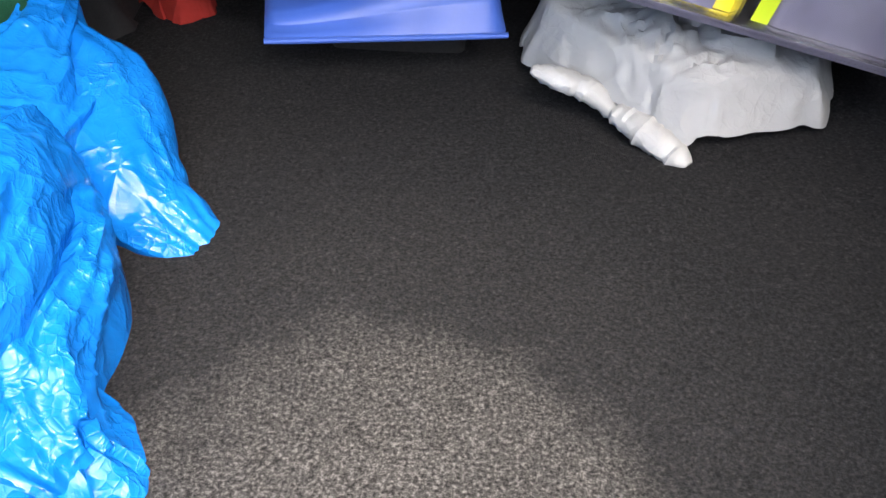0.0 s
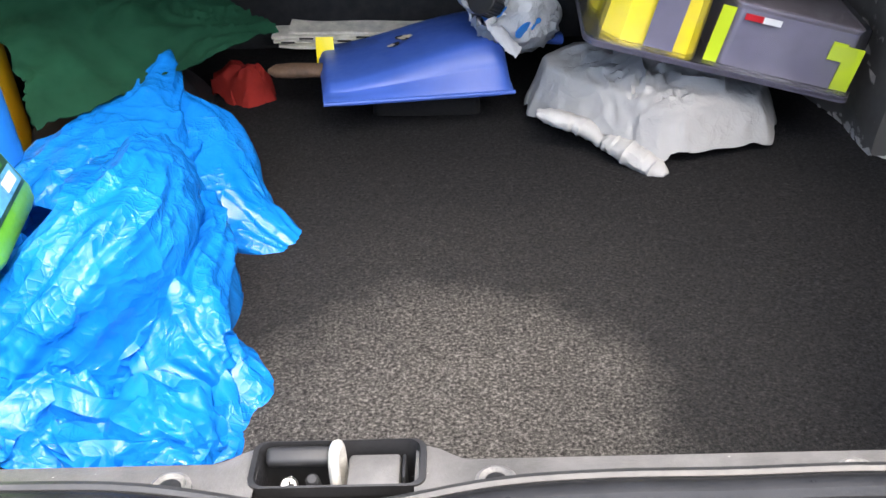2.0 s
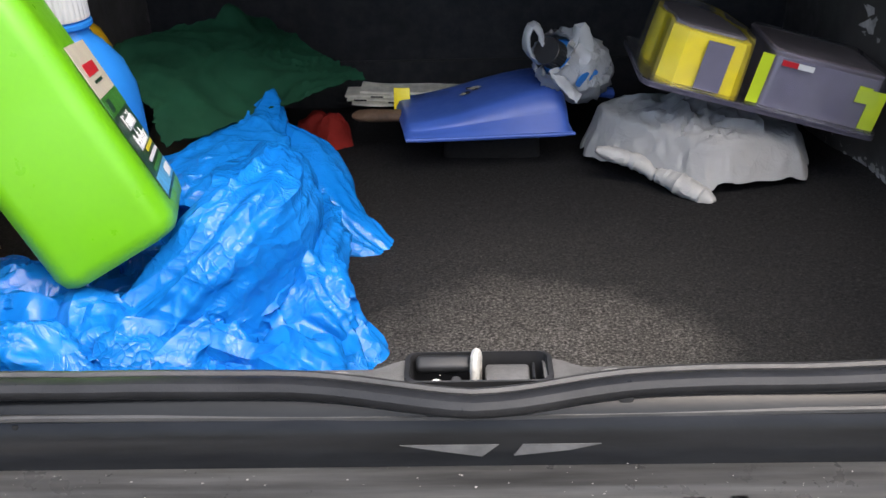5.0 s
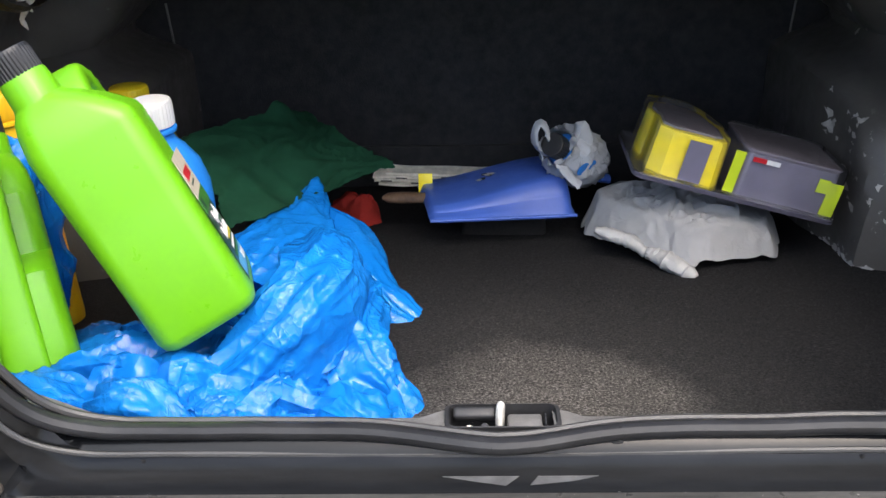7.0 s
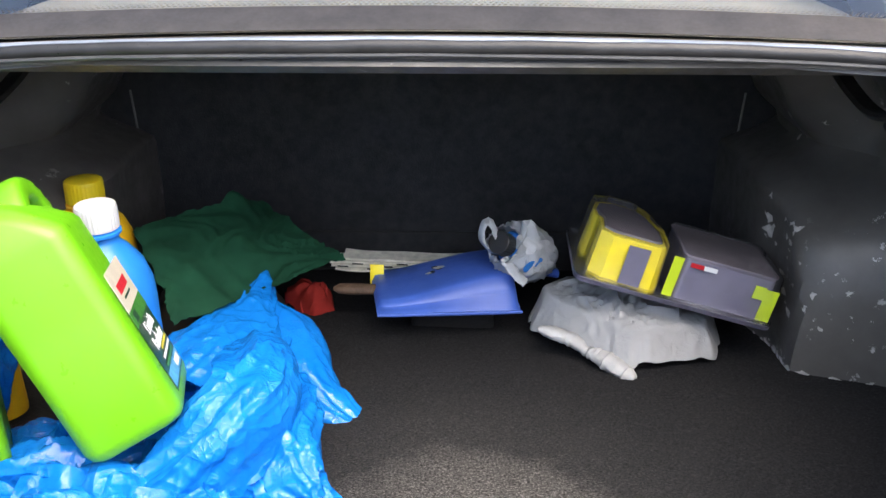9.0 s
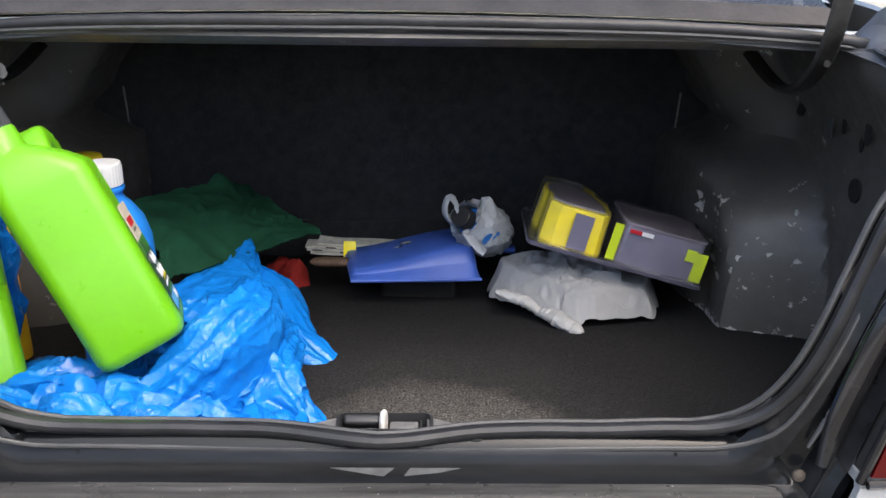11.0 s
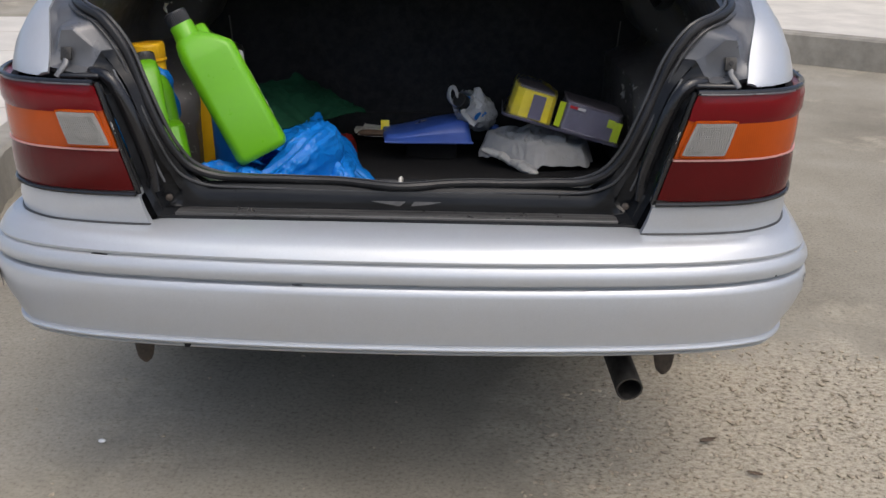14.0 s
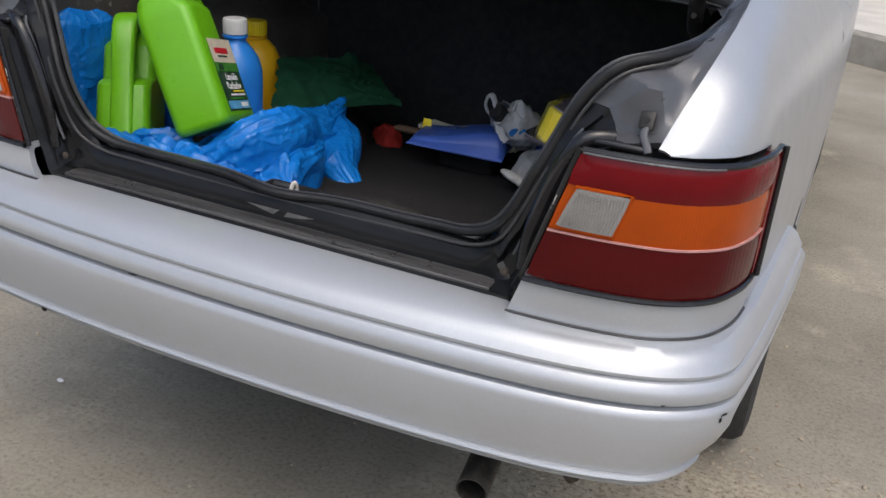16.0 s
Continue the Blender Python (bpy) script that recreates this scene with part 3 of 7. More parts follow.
def tail_lamp(side):
    f = (lambda bm: bm) if side > 0 else mirrored
    lamp = part("tail_lamp", f(lamp_patch(0.0, 1.0, 0.762, 0.965, 40, 6, -0.012)), MARK_DARK, car, "red and amber tail lamp cluster")
    part("lower_red_lens", f(lamp_patch(0.006, 0.99, 0.766, 0.8425, 40, 4, 0.0, 0, 0.003)), RED_LENS, lamp, "deep red lower lens")
    part("divider", f(lamp_patch(0.004, 0.992, 0.8436, 0.8466, 40, 1, 0.003)), LENS_RIM, lamp, "pale pink dividing line")
    part("amber_lens", f(lamp_patch(0.006, 0.99, 0.848, 0.9215, 40, 4, 0.0, 0, 0.002)), AMBER_LENS, lamp, "orange indicator lens")
    part("upper_red_lens", f(lamp_patch(0.006, 0.992, 0.922, 0.966, 40, 4, 0.002, 0, 0.004)), UPPER_RED_LENS, lamp, "bright red upper lens")
    part("end_lens", f(lamp_patch(0.952, 0.995, 0.768, 0.9635, 6, 8, 0.003, 0, 0.001)), UPPER_RED_LENS, lamp, "red wrap-round end of the lens")
    part("upper_edge", f(tube([lamp_point(0.01 + 0.55 * k / 16, 0.9712, 0.0265) for k in range(17)], 0.0018, 6)), GREY_PAINT, lamp, "worn pale edge line")
    part("clear_lens", f(lamp_patch(0.046, 0.250, 0.8565, 0.9160, 30, 3, 0.007, 0.02, 0.001)), CLEAR_LENS, lamp, "clear ribbed reversing lens")
    ribs = bmesh.new()
    for k in range(18):
        u = 0.058 + 0.0108 * k
        ribs = join(ribs, tube([lamp_point(u - 0.008, 0.860, 0.0285), lamp_point(u + 0.010, 0.9125, 0.0285)], 0.0011, 5))
    for k in range(7):
        z = 0.886 + 0.0040 * k
        ribs = join(ribs, tube([lamp_point(0.090 + 0.026 * q, z, 0.0286) for q in range(5)], 0.0008, 5))
    part("lens_ribs", f(ribs), CLEAR_LENS, lamp)
    ring = [lamp_point(0.030, 0.8535, 0.0225), lamp_point(0.050, 0.9190, 0.0225)] + [lamp_point(0.050 + 0.044 * k, 0.9190, 0.0225) for k in range(1, 5)] + [lamp_point(0.270, 0.9190, 0.0225), lamp_point(0.248, 0.8535, 0.0225)] + [lamp_point(0.248 - 0.044 * k, 0.8535, 0.0225) for k in range(1, 5)]
    part("clear_lens_rim", f(tube(ring + ring[:1], 0.0035, 6)), AMBER_LENS, lamp)
    top = [lamp_point(u, 0.973, 0.0185) for u in (0.0, 0.1, 0.2, 0.35, 0.5, 0.65, 0.8, 0.9, 1.0)]
    bot = [lamp_point(u, 0.7575, 0.0215) for u in (0.0, 0.1, 0.2, 0.35, 0.5, 0.65, 0.8, 0.9, 1.0)]
    side_e = [lamp_point(1.0, 0.757 + 0.218 * k / 8, 0.026) + Vector((0, 0.002, 0)) for k in range(9)]
    part("gasket", f(tube(smooth_path(top, 40), 0.0055, 8)), GLOSS_BLACK, lamp, "black rubber gasket")
    part("gasket", f(tube(smooth_path(bot, 40), 0.0048, 8)), GLOSS_BLACK, lamp, "black rubber gasket")
    part("gasket", f(tube(side_e, 0.0055, 8)), GLOSS_BLACK, lamp, "black rubber gasket")
    inn = [lamp_point(-0.0, 0.757 + 0.216 * k / 8, 0.016) - Vector((0.005, 0, 0)) for k in range(9)]
    part("gasket", f(tube(inn, 0.005, 8)), GLOSS_BLACK, lamp, "black rubber gasket")
    # glossy black side of the lamp housing, and the bare pressed edge behind it
    hs = smooth_path([(0.482, 0.084, 0.748), (0.488, 0.082, 0.80), (0.503, 0.080, 0.86), (0.522, 0.078, 0.92), (0.541, 0.078, 0.960), (0.556, 0.082, 0.976), (0.574, 0.090, 0.981), (0.592, 0.100, 0.981)], 50)
    part("lamp_housing", f(tube(hs, [0.011 + 0.004 * math.sin(math.pi * k / 49) for k in range(50)], 12, 0.8)), GLOSS_BLACK, lamp, "glossy black side of the lamp housing")
    ed = smooth_path([(0.468, 0.090, 0.765), (0.486, 0.086, 0.813), (0.494, 0.085, 0.846), (0.510, 0.085, 0.901), (0.531, 0.085, 0.955), (0.541, 0.087, 0.975), (0.548, 0.094, 0.987)], 50)
    part("jamb_edge", f(tube([p + Vector((-0.004, 0, 0)) for p in ed], [0.0022 + 0.002 * math.sin(math.pi * k / 49) for k in range(50)], 8)), GREY_PAINT, car, "worn bright edge of the jamb")
    for z, r in ((0.897, 0.0022), (0.892, 0.0030), (0.886, 0.0024), (0.878, 0.0018), (0.846, 0.0015), (0.944, 0.0013)):
        p = lamp_point(0.0, z, 0.019) - Vector((0.006, 0, 0))
        part("edge_chip", f(lathe([(r, 0), (r * 0.8, 0.0015), (r * 0.3, 0.0018)], 8, pose(p.x, p.y, p.z, 90, 0, 20) @ Matrix.Diagonal((0.7, 1.6, 1, 1)))), PRIMER, lamp, "pale chip in the edge")
    # silver filler strip under the lamp
    rows = []
    for z, o in ((0.690, -0.010), (0.690, 0.002), (0.694, 0.006), (0.722, 0.009), (0.744, 0.006), (0.749, 0.001), (0.75, -0.02)):
        inner = 0.479 + 0.021 * (z - 0.694) / 0.055
        row = []
        for k in range(50):
            p = lamp_point(k / 49, 0.752, o)
            x = p.x + (inner - 0.5) * (1 - k / 49) ** 3
            row.append((x, p.y + 0.002, z))
        rows.append(row)
    bm = thicken(grid(rows), -0.012)
    part("filler_strip", f(bm), SILVER, car, "silver filler strip under the tail lamp")
    joint = [lamp_point(k / 40, 0.752, 0.0195) + Vector(((-0.021) * (1 - k / 40) ** 3, 0.002, 0.6942 - 0.752)) for k in range(41)]
    part("strip_joint", f(tube(joint, 0.0028, 8)), RUBBER, car, "dark joint under the filler strip")
    part("jamb_closing", f(moved(box(-0.016, 0.016, -0.02, 0.02, -0.034, 0.034, 0.002), pose(0.490, 0.094, 0.726, 0, 20, 0))), JAMB_PAINT, car)


tail_lamp(1)
tail_lamp(-1)

# Opening of the boot: the rubber seal's line, right half, from the middle of the sill to the rear shelf.
SEAL = [(0.0, 0.125, 0.763), (0.15, 0.126, 0.764), (0.30, 0.124, 0.767), (0.370, 0.119, 0.772), (0.420, 0.111, 0.794), (0.452, 0.103, 0.838), (0.476, 0.101, 0.893), (0.502, 0.112, 0.957),
        (0.530, 0.122, 1.025), (0.572, 0.136, 1.077), (0.628, 0.180, 1.097), (0.661, 0.245, 1.108), (0.674, 0.36, 1.119), (0.674, 0.47, 1.130), (0.645, 0.545, 1.142), (0.40, 0.562, 1.156), (0.0, 0.570, 1.160)]
SEAL_PATH = smooth_path(SEAL, 120)
# Outer edge of the jamb: sill line, lamp's inner edge, ledge over the lamp, inner edge of the quarter panel.
JAMB = [(0.0, 0.062, 0.702), (0.15, 0.062, 0.702), (0.30, 0.062, 0.702), (0.40, 0.064, 0.702), (0.474, 0.068, 0.702), (0.497, 0.070, 0.752), (0.520, 0.066, 0.845), (0.550, 0.064, 0.945),
        (0.600, 0.080, 0.978), (0.664, 0.095, 0.990), (0.694, 0.19, 1.082), (0.704, 0.30, 1.128), (0.702, 0.42, 1.158), (0.694, 0.52, 1.172), (0.66, 0.60, 1.178), (0.45, 0.625, 1.182), (0.0, 0.64, 1.184)]


def jamb():
    """The painted channel round the boot opening, between seal and outer skin."""
    for side in (1, -1):
        f = (lambda bm: bm) if side > 0 else mirrored
        rows_low, rows_top = [], []
        n = 16
        for k in range(n * 8 + 1):
            t = k / 8
            i = min(int(t), n - 1)
            g = t - i
            o = Vector(JAMB[i]).lerp(Vector(JAMB[i + 1]), g)
            s = Vector(SEAL[i]).lerp(Vector(SEAL[i + 1]), g)
            deep = 0.010 if t < 4 else (0.022 if t < 9 else 0.012)
            m1 = o.lerp(s, 0.18) + Vector((0, 0.014, 0.0))
            m2 = o.lerp(s, 0.24) + Vector((0, deep + 0.004, 0))
            m3 = o.lerp(s, 0.62) + Vector((0, deep, 0))
            m4 = o.lerp(s, 0.68) + Vector((0, 0.003, 0))
            m5 = o.lerp(s, 0.9) + Vector((0, 0.002, 0))
            row = [o + Vector((0, 0.004, -0.006)), o, m1, m2, m3, m4, m5, s + Vector((0, 0.012, -0.004)), s + Vector((0, 0.02, -0.02)) if t < 6 else s + Vector((-0.012, 0.02, -0.012))]
            # over the lamp: an upright wall with a lip, then a level ledge up to the seal
            c = Vector((o.x * 0.72 + s.x * 0.28, max(0.117, o.y + 0.003), max(o.z + 0.002, min(1.056, s.z - 0.008))))
            foot = Vector((o.x * 0.9 + s.x * 0.1, max(0.109, o.y + 0.003), min(o.z + 0.006, c.z - 0.001)))
            shelf = [row[0], o, foot, foot.lerp(c, 0.5) + Vector((0, 0.003, 0)), c, c.lerp(s, 0.06) + Vector((0, 0.006, 0.003)), c.lerp(s, 0.72) + Vector((0, 0.006, -0.002)), row[7], row[8]]
            h = smoothstep(7.3, 8.3, t) * smoothstep(11.0, 10.2, t)
            row = [p.lerp(q, h) for p, q in zip(row, shelf)]
            flat = [(0.064, 0.694), (0.062, 0.7015), (0.100, 0.7060), (0.1045, 0.7080), (0.1057, 0.7150), (0.1066, 0.7300), (0.1110, 0.7390), (0.1160, 0.7500), (0.126, 0.7560)]
            g = smoothstep(4.6, 3.2, t)
            row = [p.lerp(Vector((p.x, y_, z_)), g) for p, (y_, z_) in zip(row, flat)]
            # below the rear window the channel lies flat
            k2 = smoothstep(13.2, 14.2, t)
            cap = s.z - 0.014
            low = [(-0.08, -0.004), (0.0, 0.0), (0.16, -0.001), (0.26, -0.005), (0.62, -0.006), (0.72, -0.003), (0.9, -0.003)]
            for j, (fr, dz) in enumerate(low):
                q = o.lerp(s, fr)
                row[j] = row[j].lerp(Vector((q.x, q.y, cap + dz)), k2)
            (rows_low if t <= 8 else rows_top).append(row)
            if abs(t - 8) < 1e-6:
                rows_top.append(row)
        part("sill_panel", f(thicken(grid(rows_low), -0.004)), JAMB_PAINT, car, "dark painted metal sill and jamb with chips")
        part("gutter", f(thicken(grid(rows_top), -0.004)), GREY_PAINT, car, "thinly painted grey metal gutter")


jamb()


def seal():
    pts = []
    for p in SEAL_PATH:
        dip = 0.017 * math.exp(-((p.x + 0.005) / 0.085) ** 2) if p.z < 0.8 else 0
        pts.append(Vector((p.x, p.y - dip, p.z - dip * 0.3)))
    full = [Vector((-p.x, p.y, p.z)) for p in reversed(pts[1:])] + pts
    for k, p in enumerate(full):
        w = 0.0015 * noise.noise((p.x * 12, p.y * 12, p.z * 12))
        p.z += w
    b_ = part("boot_seal", tube(full[:-1] + [full[0]], 0.0085, 10, 1.15), SEAL_RUBBER, car, "black rubber boot seal, slightly wavy")
    inner = [p + Vector((-0.010 * (1 if p.x > 0.36 else -1 if p.x < -0.36 else 0), 0.011, 0.003)) for p in full]
    # paler rubber than the tube: the ridge's highlight is put into its colour
    part("lit_seal_lip", tube(inner[:-1] + [inner[0]], 0.0042, 8), RUBBER, b_)
    plain = [Vector((-p.x, p.y, p.z)) for p in reversed(SEAL_PATH[1:])] + list(SEAL_PATH)
    outer = []
    for p in plain:
        low = smoothstep(0.86, 0.79, p.z)
        outer.append(p + Vector((0.010 * (1 if p.x > 0.36 else -1 if p.x < -0.36 else 0), -0.008 - 0.005 * low, -0.008 - 0.009 * low)))
    part("seal_flange", tube(outer[:-1] + [outer[0]], 0.0030, 8), RUBBER, b_, "worn pale edge of the seal flange")


seal()


def carpet_z(y):
    return 0.652 - 0.075 * y


def boot_inside():
    # carpet
    rows = []
    for j in range(60):
        y = 0.15 + 1.20 * j / 59
        rows.append([(-0.80 + 1.6 * i / 79, y, carpet_z(y) + 0.004 * noise.noise((i * 0.12, j * 0.12, 0))) for i in range(80)])
    part("boot_carpet", thicken(grid(rows), -0.012), CARPET, car, "dark grey speckled boot carpet, paler by the latch")
    # seat back board, with its seams
    sb = part("seat_back", box(-0.78, 0.78, 1.235, 1.27, 0.52, 1.14, 0.01), SEAT_BACK, car, "black fibre back of the rear seat")
    for x in (-0.555, 0.555):
        part("board_seam", tube([(x, 1.233, 0.60), (x * 1.06, 1.233, 0.83), (x * 1.075, 1.233, 0.95)], 0.0022, 6), TRIM, sb, "pale edge of the board")
    part("board_fold", box(-0.5, 0.5, 1.230, 1.236, 0.655, 0.658, 0.001), MARK_DARK, sb)
    # side liners and wheel arches
    for side in (1, -1):
        f = (lambda bm: bm) if side > 0 else mirrored
        rows = []
        for i in range(70):
            y = 0.115 + 1.155 * i / 69
            row = []
            for j in range(44):
                ztop = lerp_table([(0.115, 0.94), (0.128, 1.02), (0.140, 1.062), (0.18, 1.080), (0.22, 1.090), (0.28, 1.098), (0.40, 1.110), (0.55, 1.122), (0.62, 1.120), (1.27, 1.118)], y)[0]
                z = 0.585 + (ztop - 0.585) * j / 43
                x = 0.735 - 0.35 * smoothstep(0.36, 0.13, y) ** 2 * smoothstep(0.90, 0.60, z) - 0.10 * smoothstep(0.24, 0.13, y)
                xt = lerp_table([(0.115, 0.485), (0.128, 0.525), (0.140, 0.562), (0.18, 0.615), (0.22, 0.645), (0.28, 0.660), (0.40, 0.668), (0.5, 0.662), (0.6, 0.655), (1.27, 0.66)], y)[0]
                ft = smoothstep(0.70, 1.0, j / 43)
                x = x * (1 - ft) + min(x, xt) * ft
                # the arch: a boxy dome over the wheel
                dy = (y - 1.08) / 0.37
                dz = max(0.0, (z - 0.58)) / 0.335
                d = (abs(dy) ** 3.2 + dz ** 3.2) ** (1 / 3.2)
                x -= (0.150 + 0.028 * smoothstep(0.84, 0.98, y)) * smoothstep(1.04, 0.84, d)
                x -= 0.125 * smoothstep(0.90, 1.02, y) * smoothstep(0.84, 0.98, z) * (1 - smoothstep(1.04, 0.84, d))
                x += 0.006 * noise.noise((y * 9, z * 9, side * 3))
                row.append((x, y, z))
            rows.append(row)
        # bare spots where the paint has flaked off the arch
        rnd = random.Random(31 + side)
        spots = [(rows[i][j], rows[i + 1][j], rows[i][j + 1]) for i, j in [(rnd.randint(43, 48), rnd.randint(15, 21)) for _ in range(14)] + [(rnd.randint(38, 44), rnd.randint(8, 15)) for _ in range(14)] + [(rnd.randint(50, 56), rnd.randint(26, 36)) for _ in range(5)]]
        chips = bmesh.new()
        for p0, p1, p2 in spots:
            p0, p1, p2 = Vector(p0), Vector(p1), Vector(p2)
            eu, ev = (p1 - p0).normalized(), (p2 - p0).normalized()
            nn = eu.cross(ev).normalized()
            nn = nn if nn.x < 0 else -nn
            r = 0.002 + 0.009 * rnd.random() ** 2.5
            ring = [chips.verts.new(p0 + eu * (0.012 * rnd.random()) + ev * (0.01 * rnd.random()) + nn * 0.0022 + eu * (r * 1.3 * (0.4 + 0.8 * rnd.random()) * math.cos(a)) + ev * (r * (0.4 + 0.8 * rnd.random()) * math.sin(a))) for a in (2 * math.pi * k / 9 for k in range(9))]
            chips.faces.new(ring)
        # worn edge where the arch meets the carpet
        for i in range(31, 48):
            for k in range(4):
                zc = carpet_z(rows[i][0][1]) + 0.004 + (0.020 if 40 < i < 46 else 0.012) * rnd.random() ** 1.5
                j = next(q for q in range(43) if rows[i][q + 1][2] > zc)
                g = (zc - rows[i][j][2]) / (rows[i][j + 1][2] - rows[i][j][2])
                p0 = Vector(rows[i][j]).lerp(Vector(rows[i][j + 1]), g)
                eu = (Vector(rows[i + 1][j]) - Vector(rows[i][j])).normalized()
                nn = Vector((eu.y, -eu.x, 0))
                nn = nn if nn.x < 0 else -nn
                p0 += eu * (0.016 * rnd.random()) + nn * 0.003
                r = 0.002 + 0.005 * rnd.random()
                chips.faces.new([chips.verts.new(p0 + eu * (r * 1.7 * (0.4 + 0.8 * rnd.random()) * math.cos(a)) + Vector((0, 0, r * (0.4 + 0.7 * rnd.random()) * math.sin(a)))) for a in (2 * math.pi * q / 9 for q in range(9))])
        if side > 0:
            def liner_spot(y, z):
                return min((Vector(p) for r in rows for p in r), key=lambda p: (p.y - y) ** 2 + (p.z - z) ** 2)
            for y, z, r, tall in ((0.655, 0.898, 0.020, 1.0), (0.60, 1.01, 0.009, 3.2), (0.70, 1.00, 0.007, 2.6), (0.90, 0.985, 0.022, 0.7), (0.655, 0.97, 0.006, 2.0)):
                p = liner_spot(y, z)
                part("panel_hole", lathe([(r, 0), (r * 0.98, 0.0025), (r * 0.8, 0.003)], 20, pose(p.x - 0.001, p.y, p.z, 0, -90, 0) @ Matrix.Diagonal((tall, 1, 1, 1))), MARK_DARK, car, "dark hole in the side metal")
            p = liner_spot(0.775, 0.985)
            part("pale_sticker", box(p.x - 0.006, p.x - 0.003, p.y - 0.016, p.y + 0.016, p.z - 0.024, p.z + 0.024, 0.001), GREY_PAINT, car, "pale grey sticker on the side metal")
        if side < 0:
            chips.free()
        else:
            part("chipped_paint", f(chips), PRIMER, car, "pale bare spots in the paint", smooth=False)["kind"] = "stuff"
        part("side_liner", f(join(grid(rows), grid([[(x + 0.008, y, z) for x, y, z in r] for r in rows]))), BLACK_PAINT, car, "black painted side metal and wheel arch, chipped")
    # underside of the shelf and its front beam
    rows = []
    for y, z in ((0.566, 1.143), (0.585, 1.131), (0.60, 1.128), (0.66, 1.130), (0.72, 1.118), (1.0, 1.118), (1.27, 1.115)):
        rows.append([(-0.70 + 1.4 * i / 20, y, z) for i in range(21)])
    part("shelf_underside", thicken(grid(rows), 0.006), BLACK_PAINT, car, "black painted underside of the rear shelf")
    # bright steel bars paint in the daylight that shows through two slots
    for x in (-0.48, 0.48):
        part("shelf_slot", box(x - 0.022, x + 0.022, 0.775, 0.785, 1.110, 1.113, 0.001), STEEL, car, "bright steel bar standing for daylight through a slot")
    # beam under the rear window
    rows = []
    for y, z in ((0.566, 1.137), (0.569, 1.145), (0.600, 1.1495), (0.608, 1.149), (0.611, 1.145), (0.630, 1.144)):
        rows.append([(-0.69 + 1.38 * i / 40, y + 0.035 * (1 - (abs(i - 20) / 20) ** 2) - 0.02, z + 0.012 * (1 - (abs(i - 20) / 20) ** 2) - 0.006) for i in range(41)])
    strip = [[(-0.69 + 1.38 * i / 40, y + 0.035 * (1 - (abs(i - 20) / 20) ** 2) - 0.02, z + 0.012 * (1 - (abs(i - 20) / 20) ** 2) - 0.006) for i in range(41)] for y, z in ((0.614, 1.144), (0.614, 1.1490), (0.616, 1.1510), (0.619, 1.1522), (0.623, 1.1526), (0.625, 1.149))]
    part("rear_panel_strip", thicken(grid(strip), -0.003), SILVER, car, "silver strip below the rear window")
    part("window_beam", thicken(grid(rows), -0.004), TRIM, car, "grey painted beam below the rear window")


boot_inside()


